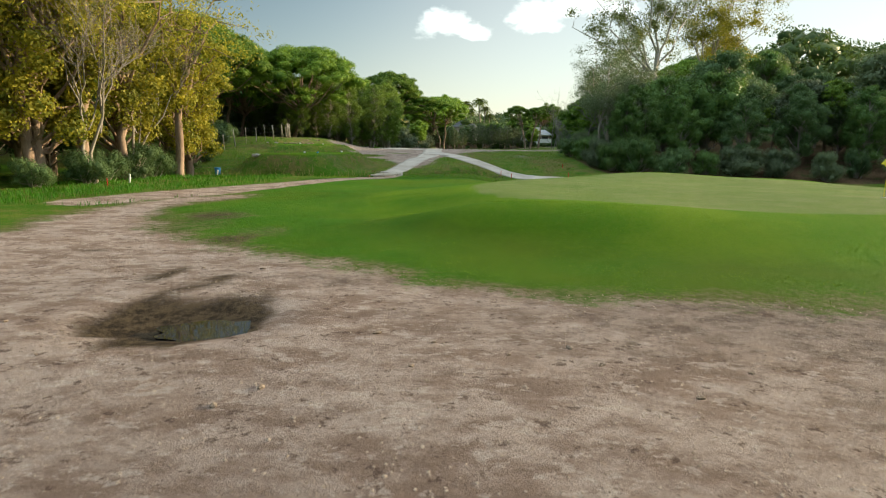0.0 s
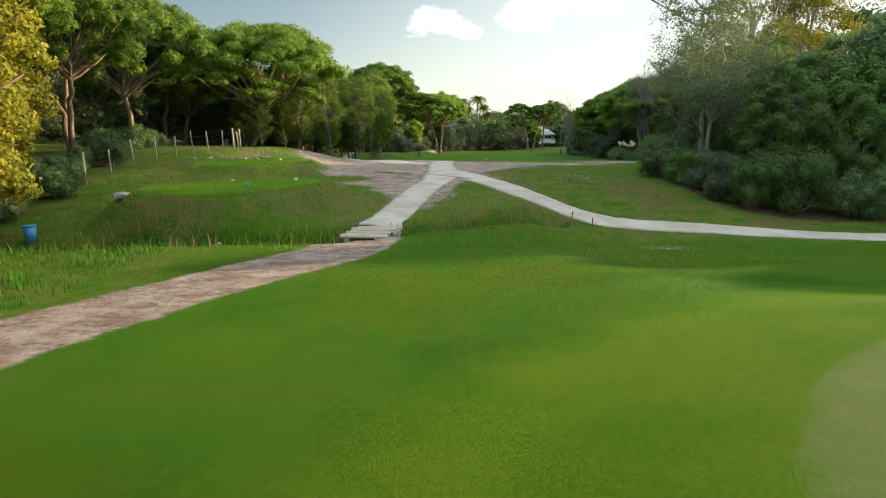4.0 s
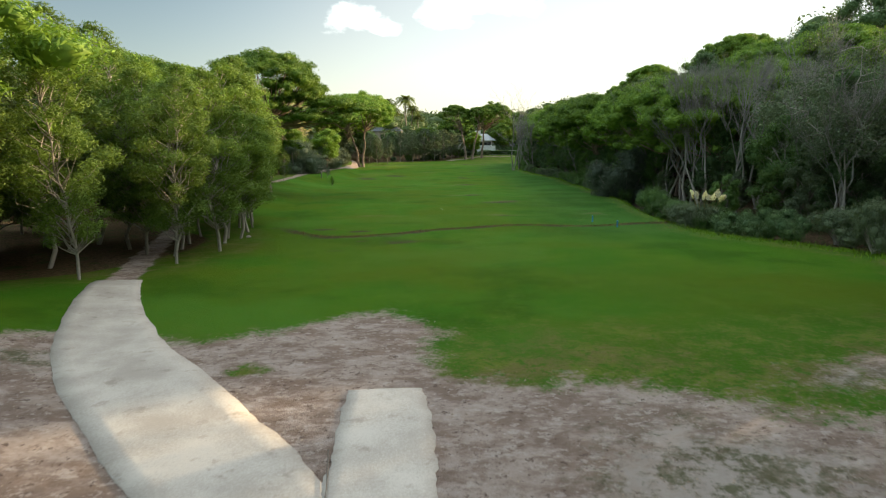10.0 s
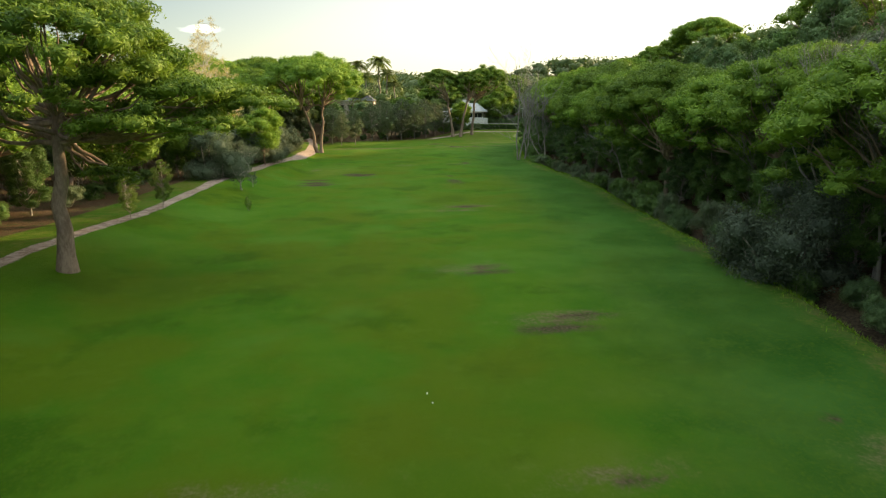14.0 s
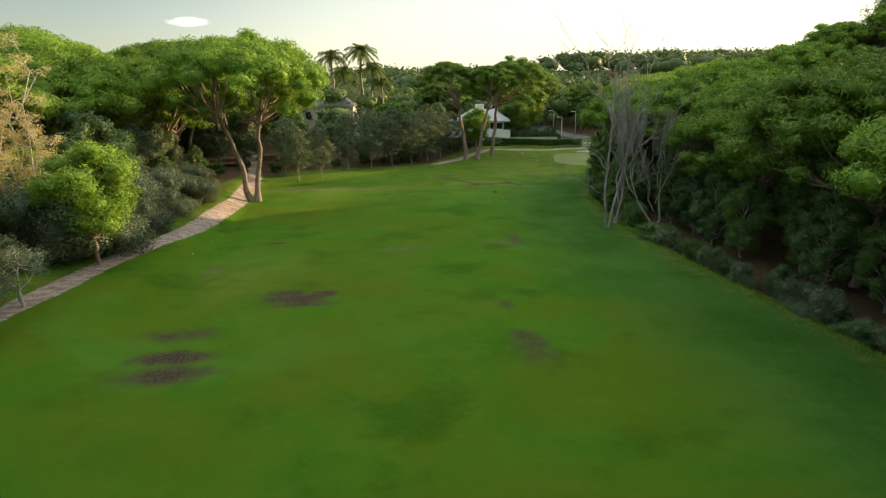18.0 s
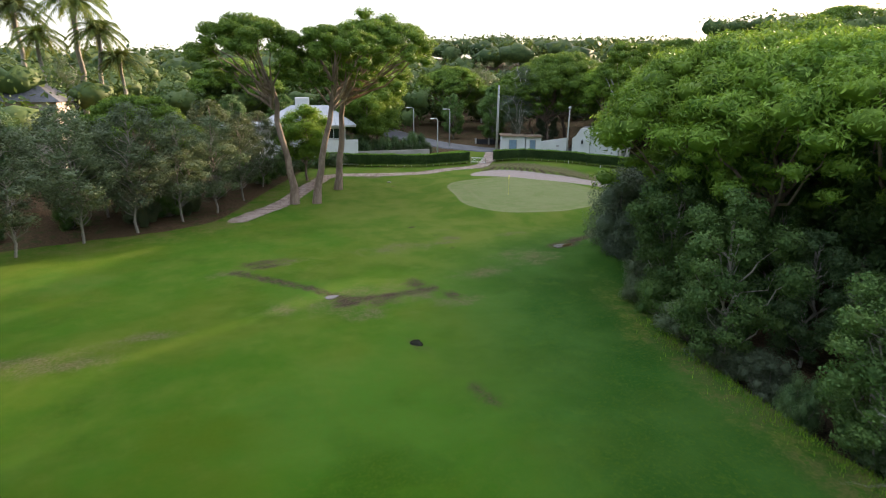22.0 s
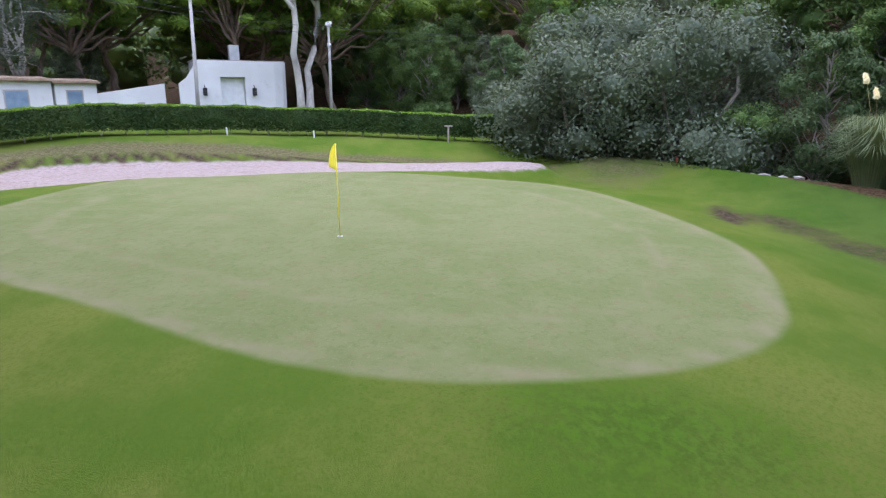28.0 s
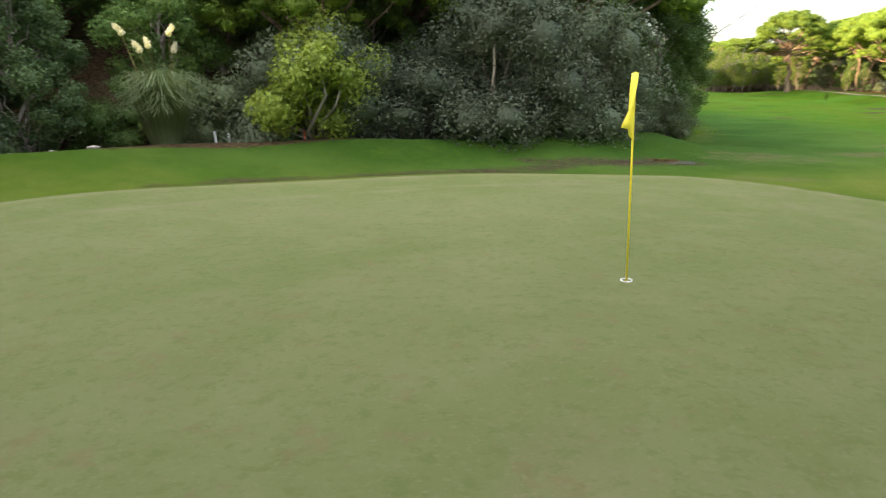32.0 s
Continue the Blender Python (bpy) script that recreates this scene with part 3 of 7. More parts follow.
def height(x, y):
    x, y = np.asarray(x, float), np.asarray(y, float)
    z = np.interp(y, (-60, 22, 34, 40, 45, 53, 64, 75, 85, 102, 120, 135, 163, 192, 225, 250, 262, 283, 300, 367, 516), (0.1, 0.1, 0.15, 0.05, 0.2, 0.85, 1.3, 1.5, 1.2, 0.45, 0.3, 0.1, -0.6, -1.0, -0.85, -0.65, -0.5, 0.35, 1.0, 4.0, 10))
    z = z - 0.75 * step(x, 0.5, 5) * bell(y, 0, 44, 0, 8, 1)
    z = z + 1.1 * step((-x - np.interp(y, (150, 195), (8, 3.2))) / np.interp(y, (150, 195), (9, 3.8)), 0, 1) * step(y, 110, 135) * (1 - step(y, 250, 275))                     # bank with the footpath
    z = z + 1.2 * step(-x, 9, 17) * step(y, 45, 64) * (1 - step(y, 77, 90))                        # fence bank
    z = z + 0.55 * step(-off_area(x, y, GREEN_NEAR), -4.5, 0.8)
    z = z + 0.43 * bell(x, y, 0.5, 15.0, 2.8, 1.7) + 0.36 * bell(x, y, 3.9, 13.6, 2.7, 1.6) + 0.3 * bell(x, y, 9.3, 30.2, 3.9, 1.8) + 0.35 * bell(x, y, 17.1, 30.5, 3.3, 2.0)
    far = step(-off_area(x, y, GREEN_FAR), -3.6, 0.2)
    z = z * (1 - far) + (0.13 + 0.05 * np.sin(x * 0.4) + 0.012 * (y - 263.5)) * far
    t1 = step(-off_area(x, y, TEE_ONE), -1.6, 0.15)
    z = z * (1 - t1) + 1.38 * t1
    t2 = step(-off_area(x, y, TEE_TWO), -1.6, 0.15)
    z = z * (1 - t2) + 1.95 * t2
    b = off_area(x, y, BUNKER)
    z = z - 0.85 * (1 - step(off_line(x, y, DITCH), 0.35, 1.35)) * (1 - step(x, 2.7, 3.7))
    z = z - 0.9 * (1 - step(off_line(x, y, STREAM), 0.4, 1.7))
    z = z - 0.16 * step(-np.hypot((x - PUDDLE_AT[0]) / 1.3, (y - PUDDLE_AT[1]) / 0.9), -1.0, -0.5)
    z = z + 0.8 * np.exp(-((off_line(x, y, BERM) / 2.3) ** 2))
    back = 0.9 * (x - 65) + 0.43 * (y - 271)
    z = z + 0.95 * step(back, 2.6, 8.5) * step(y, 248, 262)
    sunk = step(-b, -1.0, 0.25)
    z = z * (1 - sunk) + 0.1 * sunk + 0.4 * bell(b, 0, 0.75, 0, 0.6, 1.0) * step(back, 1.0, 3.0)
    east = x - np.interp(y, (-70, 30, 60, 86, 112, 150, 200, 225, 240, 252, 275, 300, 380), (50, 30, 24, 31, 31, 38, 44, 47, 62, 78, 100, 108, 135))
    z = z + (11 * step(east, 0, 19) + 3 * step(east, 60, 220)) * np.interp(y, (40, 60, 86, 100, 125, 190, 230), (0.05, 0.12, 0.4, 0.6, 1.0, 1.0, 0.85))
    z = z + 3 * step(y, 315, 480) * step(x, -60, 90) + 12 * step(np.hypot(x - 45, y - 135), 300, 800)
    z = z + 2.5 * step(-x, 24, 70)
    z = z + 0.05 * np.sin(x * 0.7 + 1.3 * np.sin(y * 0.31)) * np.sin(y * 0.43)
    return z


def H(x, y):
    return float(height(np.array([x]), np.array([y]))[0])


def spread(lo, hi, fine, reach, grow=1.35):
    mid = list(np.arange(lo, hi + 1e-6, fine))
    out, s, v = [], fine, hi
    while v < reach:
        s *= grow
        v += s
        out.append(v)
    inn, s, v = [], fine, lo
    while v > -reach:
        s *= grow
        v -= s
        inn.append(v)
    return np.array(inn[::-1] + mid + out)


def fill_mesh(name, verts, quads, smooth=True):
    """A mesh from arrays of places and of faces with equally many corners."""
    me = bpy.data.meshes.new(name)
    verts, quads = np.asarray(verts, np.float32), np.asarray(quads, np.int32)
    k = quads.shape[1]
    me.vertices.add(len(verts))
    me.vertices.foreach_set("co", verts.ravel())
    me.loops.add(quads.size)
    me.loops.foreach_set("vertex_index", quads.ravel())
    me.polygons.add(len(quads))
    me.polygons.foreach_set("loop_start", np.arange(0, quads.size, k, dtype=np.int32))
    if smooth:
        me.polygons.foreach_set("use_smooth", np.ones(len(quads), bool))
    me.update(calc_edges=True)
    return me


def grid_quads(ny, nx):
    i = np.arange(ny * nx).reshape(ny, nx)
    return np.stack([i[:-1, :-1], i[:-1, 1:], i[1:, 1:], i[1:, :-1]], -1).reshape(-1, 4)


def build_ground():
    xs, ys = spread(-32, 84, 0.5, 2600), spread(-4, 293, 0.5, 2600)
    gx, gy = np.meshgrid(xs, ys)
    x, y = gx.ravel(), gy.ravel()
    me = fill_mesh("ground", np.stack([x, y, height(x, y)], 1), grid_quads(len(ys), len(xs)))

    def put(name, v):
        me.attributes.new(name, "FLOAT", "POINT").data.foreach_set("value", np.clip(v, 0, 1).astype(np.float32))

    edge_r, edge_l = off_line(x, y, WOOD_EDGE), off_line(x, y, LEFT_EDGE)
    beyond_r = x - np.interp(y, WOOD_EDGE[:, 1], WOOD_EDGE[:, 0])
    beyond_l = np.interp(y, LEFT_EDGE[:, 1], LEFT_EDGE[:, 0]) - x
    wood = np.maximum(step(beyond_r, 0.4, 2.0) * (y < 250), step(beyond_l, -0.5, 1.2) * (y > 78))
    wood = np.maximum(wood, step(np.hypot(x - 45, y - 135), 230, 290))
    wood = np.maximum(wood, step(x - np.interp(y, (240, 254, 262, 276), (79, 79, 80.5, 84)), 0, 1.5) * (y > 244) * (y < 277))
    wood = np.maximum(wood, step(y - np.interp(x, (20, 40, 60, 84, 100), (276, 293.5, 293, 285, 268)), 0, 2.5) * (x > 20))
    put("litter", wood)
    # painted shade: darker bluish grass beside the wood's edge
    put("cool_shade", 0.78 * (1 - step(edge_r, 4, 19)) * step(y, 84, 105) * (1 - step(y, 246, 258)) * (beyond_r < 2))
    put("pale", np.maximum.reduce([0.85 * bell(x, y, 47.0, 262.5, 3.0, 7.0), 0.75 * step(y, 226, 254) * step(x, 20, 38) * (beyond_r < 3), 0.45 * step(y, 212, 240), 0.5 * bell(x, y, 0.0, 199.0, 6.0, 13.0), 0.45 * bell(x, y, 9.5, 158.0, 7.0, 3.0), 0.45 * bell(x, y, 10.0, 112.3, 5.0, 2.4)]))
    put("chalk", np.maximum.reduce([0.75 * bell(x, y, 3.6, 67.6, 3.0, 4.6), 0.6 * bell(x, y, 10.5, 72.0, 4.5, 1.5), 0.55 * bell(x, y, 6.8, 58.2, 1.2, 2.6), 0.6 * bell(x, y, -10.6, 76.0, 3.0, 1.2)]))
    put("tee", np.maximum(np.clip(0.5 - np.minimum(off_area(x, y, TEE_ONE), off_area(x, y, TEE_TWO)) / 1.2, 0, 1), 0.5 - (off_area(x, y, GREEN_NEAR) - 3.6) / 9.0))
    # lush ditch grass; the second term paints shade on the far green's slope
    put("lush", np.maximum(1 - step(off_line(x, y, DITCH), 0.7, 1.5), 0.52 * bell(x, y, 46.2, 257.5, 1.6, 4.0)))
    rim = off_area(x, y, GREEN_FAR)
    put("collar", np.maximum(0.62 * bell(rim, 0, -0.15, 0, 0.3, 1), 0.5 * bell(rim, 0, -2.1, 0, 0.3, 1)))
    put("damp", np.maximum.reduce([0.9 * bell(x, y, 4.4, 7.6, 4.6, 1.9), 0.75 * bell(x, y, 4.6, 4.6, 1.6, 1.2), 0.7 * bell(x, y, -1.0, 9.4, 3.0, 0.7), 0.6 * bell(x, y, -6.4, 63.8, 1.4, 1.6), 0.55 * bell(x, y, -4.0, 57.5, 1.6, 3.0)]))
    banks = np.maximum(1 - step(off_area(x, y, TEE_ONE), 0, 2.2), 1 - step(off_area(x, y, TEE_TWO), 0, 3.0)) * step(np.minimum(off_area(x, y, TEE_ONE), off_area(x, y, TEE_TWO)), 0.0, 0.3)
    rough = np.maximum.reduce([0.3 * step(y, 228, 250), 0.5 * (1 - step(edge_r, 1, 4)), 0.5 * (1 - step(edge_l, 2, 7)), 0.9 * banks, 0.75 * step(y, 41, 46) * (1 - step(y, 70, 85)) * step(np.minimum(off_area(x, y, TEE_ONE), off_area(x, y, TEE_TWO)), 0.0, 0.5), 0.5 * step(-x, 4, 10) * (1 - step(y, 38, 43))])
    rough = rough * (1 - 0.85 * np.exp(-((off_line(x, y, BERM) / 4.0) ** 2)))
    put("rough", rough)
    put("green", np.maximum.reduce([np.minimum(0.52, 0.46 - off_area(x, y, GREEN_NEAR) / 2.0), 0.5 - off_area(x, y, GREEN_FAR) / 1.6]))
    trod = [1 - step(off_line(x, y, PATH_LOW), 0.85, 1.6), np.clip(0.5 - off_area(x, y, DIRT_NEAR) / 2.4, 0, 1), np.clip(0.45 - off_area(x, y, DIRT_TEE) / 3.0, 0, 0.95), (1 - step(off_line(x, y, PATH_LEFT), np.interp(y, (160, 190), (0.3, 0.7)), np.interp(y, (160, 190), (0.95, 1.3)))) * step(y, 82, 88), 1 - step(off_line(x, y, PATH_END), 0.6, 1.3)]
    trod += [0.75 * bell(x, y, 12.3, 72.6, 5.5, 1.9), 0.5 * bell(x, y, 0.8, 58.3, 2.3, 3.5), 0.65 * bell(x, y, 6.3, 42.2, 1.8, 0.8)]
    tufts = np.maximum.reduce([bell(x, y, -4.8, 60.0, 1.1, 0.6), bell(x, y, -5.7, 60.6, 0.8, 0.6), bell(x, y, -8.2, 57.8, 1.8, 0.7), bell(x, y, -4.9, 74.7, 0.6, 0.4)])
    put("dirt", np.maximum.reduce(trod) * (1 - tufts))
    worn = np.maximum.reduce([0.6 * bell(x, y, 12.2, 124.9, 3.2, 1.2), 0.55 * bell(x, y, 9.7, 134.7, 3.2, 1.5), 0.5 * bell(x, y, 13.1, 158.1, 3.4, 1.3), 0.45 * bell(x, y, 34.5, 250.8, 4.8, 1.9), 0.5 * bell(x, y, 42.3, 244.2, 3.6, 3.1), 0.6 * bell(x, y, 38.6, 250.6, 1.6, 0.7), 0.6 * bell(x, y, 44.4, 281.0, 1.8, 1.2), 0.6 * bell(x, y, 13.2, 238.2, 2.6, 1.0), 0.55 * bell(x, y, 16.4, 240.4, 2.2, 0.8), 0.6 * bell(x, y, 9.7, 239.4, 6.1, 1.6), 0.9 * (1 - step(np.abs(off_area(x, y, BUNKER) - 1.7), 0.2, 2.4)) * step(0.9 * (x - 65) + 0.43 * (y - 271), -0.5, 2.5), 0.6 * bell(x, y, 72.1, 255.8, 5.8, 3.5), 0.55 * bell(x, y, 4.2, 67.6, 3.6, 5.4), 0.5 * bell(x, y, 6.5, 57.0, 3.5, 2.3), 0.5 * bell(x, y, -5.0, 43.4, 2.3, 2.5), 0.5 * bell(x, y, 3.7, 8.4, 7.7, 1.1), 0.5 * bell(x, y, -6.4, 15.4, 1.3, 1.8), 0.45 * bell(x, y, 1.3, 37.4, 2.8, 0.8)])
    scars = [0.62 * bell(x, y, 3.0, 239.7, 5, 2.2), 0.5 * bell(x, y, 13.4, 238.0, 3, 0.8), 0.6 * bell(x, y, 25.5, 250.6, 2.2, 1.0), 0.55 * bell(x, y, 23.5, 241.2, 1.6, 1.2), 0.62 * bell(x, y, 31.4, 240.5, 1.6, 1.6), 0.58 * bell(x, y, 32.9, 238.2, 2.0, 1.2), 0.5 * bell(x, y, 27.4, 238.7, 2.0, 1.2), 0.5 * bell(x, y, 22.0, 249.4, 2.5, 1.2), 0.55 * bell(x, y, 37.3, 242.5, 3.0, 1.6), 0.4 * bell(x, y, -1.0, 113.0, 4, 1), 0.45 * bell(x, y, 12.6, 205.0, 3, 2.4), 0.45 * bell(x, y, 21.6, 205.6, 3, 2), 0.45 * bell(x, y, -2.4, 239.4, 3, 1.5), 0.6 * bell(x, y, 39.9, 251.8, 1.6, 0.8), 0.45 * bell(x, y, 45.0, 250.8, 2.4, 0.8), 0.4 * bell(x, y, 41.0, 254.4, 1.6, 0.6), 0.5 * bell(x, y, -2.5, 200.2, 1.4, 2.2), 0.4 * bell(x, y, -6.3, 73.5, 2, 1)]
    scars += [0.62 * bell(x, y, -6.9, 17.6, 1.6, 1.3), 0.6 * bell(x, y, -4.6, 14.2, 0.9, 1.4), 0.6 * bell(x, y, 14.4, 160.4, 3.4, 1.8)]
    scars.append(0.62 * (1 - step(np.abs(off_area(x, y, DIRT_NEAR) - 0.1), 0.2, 1.0)))
    scars += [0.5 * bell(x, y, -8.3, 43.7, 2.2, 1.2), 0.66 * bell(x, y, -15.3, 66.6, 1.5, 3.2), 0.6 * bell(x, y, -15.8, 61.5, 1.0, 3.0)]
    scars += [0.5 * bell(x, y, 28.5, 241.0, 6.0, 3.0), 0.52 * bell(x, y, 17.5, 112.0, 1.5, 1.2), 0.5 * bell(x, y, 24.3, 162.7, 0.8, 0.5), 0.5 * bell(x, y, 9.2, 112.3, 2.6, 0.8)]
    put("bare", np.maximum(worn, np.maximum.reduce(scars)))
    put("sand", np.clip(0.5 - off_area(x, y, BUNKER) / 1.6, 0, 1))
    drain = np.minimum(off_line(x, y, DRAIN), 9)
    mud = [(0.5 + 0.12 * np.sin(x * 1.7) * np.sin(x * 0.6 + 1)) * (1 - step(drain, 0.1, 1.2)), 0.5 * bell(x, y, -2.4, 101.2, 4.5, 1.2), 0.5 * bell(x, y, 0.1, 97.8, 1.9, 0.9), 0.62 * bell(x, y, -1.4, 181.9, 3.2, 1.6), 0.6 * bell(x, y, 4.5, 191.8, 2.9, 1.0), 0.5 * bell(x, y, 17.1, 181.9, 1.6, 3.2), 0.55 * bell(x, y, 13.2, 124.9, 2.4, 0.6), 0.5 * bell(x, y, 10.7, 134.8, 2.0, 0.6), 0.45 * bell(x, y, 25.8, 137.1, 1.2, 2.2), 0.5 * bell(x, y, 23.2, 207.1, 1.2, 3.2)]
    mud += [0.62 * bell(x, y, 11.5, 123.4, 2.6, 0.8), 0.55 * bell(x, y, 10.5, 133.4, 2.2, 0.8), 0.6 * bell(x, y, 17.4, 114.1, 0.5, 0.5), 0.5 * bell(x, y, 9.9, 112.0, 1.2, 0.5), 0.5 * bell(x, y, -1.8, 187.2, 3.5, 1.6), 0.5 * bell(x, y, 30.5, 133.5, 1.5, 1.2)]
    mud += [0.7 * bell(x, y, -1.5, 183.9, 2.6, 1.3), 0.58 * bell(x, y, 14.4, 160.2, 2.4, 1.2), 0.55 * bell(x, y, 17.1, 183.7, 1.4, 1.6), 0.6 * bell(x, y, 3.3, 194.0, 2.2, 1.0)]
    mud += [0.55 * (1 - step(off_line(x, y, spline([(22.3, 249.4), (25.5, 244.6), (27.2, 241.6), (29.6, 240.9), (32.7, 241.0)])), 0.2, 1.0)), 0.5 * bell(x, y, 28.2, 233.7, 0.6, 1.1), 0.5 * bell(x, y, 28.5, 227.9, 0.6, 1.9), 0.5 * bell(x, y, 24.3, 251.0, 2.7, 1.1), 0.5 * (1 - step(off_line(x, y, spline([(46.3, 246.1), (48.2, 246.5), (50.7, 247.0), (53.0, 248.8), (57.5, 250.3), (62.0, 251.8)])), 0.3, 1.5)), 0.8 * bell(x, y, 48.6, 246.6, 1.3, 0.6), 0.6 * bell(x, y, 46.9, 245.9, 1.9, 1.1), 0.7 * bell(x, y, 62.1, 252.9, 1.9, 0.7), 0.75 * (1 - step(off_line(x, y, STREAM), 0.5, 1.6)), 0.45 * (1 - step(off_line(x, y, DITCH), 0.2, 0.7)), 1.2 * step(-np.hypot((x - PUDDLE_AT[0]) / 1.3, (y - PUDDLE_AT[1]) / 0.9), -1.1, -0.6)]
    mud.append(0.62 * (1 - step(np.abs(off_area(x, y, BUNKER) - 0.3), 0.1, 0.5)) * step(0.9 * (x - 65) + 0.43 * (y - 271), -0.5, 1.5))
    mud += [0.6 * bell(x, y, hx, hy, 0.45, 0.25) for hx, hy in ((40.1, 262.7), (37.8, 257.8), (42.0, 267.8), (39.2, 252.9), (45.7, 276.6), (44.6, 274.5), (-7.8, 12.7), (-7.0, 11.9))]
    mud += [0.75 * bell(x, y, hx, hy, 0.16, 0.1) for hx, hy in ((-0.98, 6.15), (1.0, 6.72), (-1.38, 6.66), (-1.51, 6.61), (-0.34, 6.34), (1.97, 6.44))]
    mud += [0.56 * bell(x, y, -6.7, 17.4, 1.1, 1.5), 0.5 * bell(x, y, -4.9, 13.6, 0.9, 1.2)]
    mud += [0.6 * (1 - step(off_line(x, y, spline(t)), 0.08, 0.35)) for t in ([(-3.9, 7.8), (-4.5, 9.8), (-4.8, 10.7)], [(-3.1, 8.0), (-3.5, 9.6)], [(-2.6, 8.0), (-2.8, 9.2)])]
    mud += [0.8 * bell(x, y, 4.3, 192.9, 2.1, 0.9), 0.8 * bell(x, y, 6.0, 193.8, 1.0, 0.7), 0.7 * bell(x, y, 2.7, 192.8, 1.3, 0.6), 0.6 * bell(x, y, 1.6, 208.7, 2.0, 0.5), 0.55 * bell(x, y, 17.6, 189.4, 0.8, 1.2), 0.62 * bell(x, y, -5.0, 105.6, 1.2, 0.9), 0.72 * bell(x, y, -2.5, 104.1, 1.1, 0.6), 0.6 * bell(x, y, -0.8, 102.3, 1.2, 0.5), 0.7 * bell(x, y, -0.3, 97.2, 1.0, 0.5), 0.6 * bell(x, y, -2.3, 98.6, 0.7, 0.5), 0.55 * bell(x, y, -4.5, 101.0, 0.9, 0.6), 0.5 * bell(x, y, -3.8, 94.3, 0.8, 0.5), 0.6 * bell(x, y, 32.2, 242.2, 0.9, 1.3), 0.55 * bell(x, y, 33.2, 239.3, 0.8, 1.3), 0.6 * bell(x, y, 24.4, 249.9, 1.4, 0.5), 0.7 * bell(x, y, 27.1, 240.7, 1.2, 0.7), 0.6 * bell(x, y, 28.8, 239.8, 1.2, 0.5), 0.55 * bell(x, y, 49.2, 246.8, 0.6, 1.2), 0.55 * bell(x, y, 52.4, 246.9, 1.2, 0.5), 0.7 * bell(x, y, 38.5, 256.5, 0.5, 0.25), 0.6 * bell(x, y, 40.8, 261.2, 0.4, 0.2), 0.6 * bell(x, y, 42.4, 265.7, 0.4, 0.25), 0.7 * bell(x, y, 38.4, 248.9, 0.3, 0.2)]
    put("mud", 1.18 * np.maximum.reduce(mud))
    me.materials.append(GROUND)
    return tagged(new("ground", me), "mown green golf fairway with worn dirt, mud and bare patches", "ground", kind="structure")


build_ground()


def strip(name, line, half, thick, mat, label, seed=1, lift=0.03, ragged=1.0):
    """A slab of uneven width laid along a line, following the ground."""
    rng = np.random.default_rng(seed)
    line = np.asarray(line)
    t = np.gradient(line, axis=0)
    t /= np.linalg.norm(t, axis=1)[:, None]
    nrm = np.stack([-t[:, 1], t[:, 0]], 1)
    k = len(line)
    w = np.interp(np.arange(k), np.linspace(0, k - 1, len(half)), half)
    cols = np.linspace(-1, 1, 7)
    verts = []
    soft = np.hanning(9) / np.hanning(9).sum()
    wob = [np.convolve(rng.normal(0, 0.06 * ragged, k + 8), soft, "valid") for _ in (0, 1)]
    for i in range(k):
        a, b = w[i] + wob[0][i] + rng.normal(0, 0.012) * ragged, w[i] + wob[1][i] + rng.normal(0, 0.012) * ragged
        for c in cols:
            q = line[i] + nrm[i] * c * (a if c < 0 else b)
            verts.append((q[0], q[1], H(*q) + lift + 0.02 * (1 - c * c)))
    quads = grid_quads(k, 7)[:, ::-1]
    me = fill_mesh(name, verts, quads)
    ob = tagged(new(name, me), label, "path", kind="structure")
    m = ob.modifiers.new("thickness", "SOLIDIFY")
    m.thickness, m.offset = thick, -1
    me.materials.append(mat)
    return ob


def denser(line, n=3):
    i = np.linspace(0, len(line) - 1, (len(line) - 1) * n + 1)
    return np.stack([np.interp(i, range(len(line)), line[:, c]) for c in (0, 1)], 1)


strip("path_main", denser(PATH_UP), (0.75, 0.75, 0.75, 0.85, 0.98, 0.92, 0.9, 0.8), 0.12, CONCRETE, "worn pale concrete cart path with cracked edges", 3)
strip("path_branch", denser(PATH_RIGHT), (0.62, 0.95, 0.95, 0.82, 0.76, 0.72), 0.12, CONCRETE, "pale concrete cart path branching towards the woods", 4, 0.022)
strip("path_side", denser(PATH_LEFT[:28]), (0.8, 1.3, 1.42, 1.3, 1.05, 0.85), 0.12, CONCRETE, "pale concrete side path leading under the pines", 5, 0.026)

# joints and cracks in the concrete, filled with dark earth
JOINT = surface("dark_joint_earth", (0.09, 0.075, 0.06), (0.16, 0.13, 0.105), 0.95, 2.0, 20.0, 0.3, 0.004)
for k, line in enumerate(([(-2.75, 58.7), (-2.0, 58.3), (-1.3, 57.3), (-0.7, 56.6), (-0.2, 55.9)], [(-2.95, 66.4), (-2.86, 67.6), (-2.75, 69.2), (-2.78, 70.6)])):
    wide_ = 0.011
    strip("crack_%d" % (k + 1), denser(spline(line)), (wide_ * 0.6, wide_, wide_ * 0.8), 0.02, JOINT, "dark earth-filled joint in the concrete path", 30 + k, 0.052, 0.15).modifiers.clear()

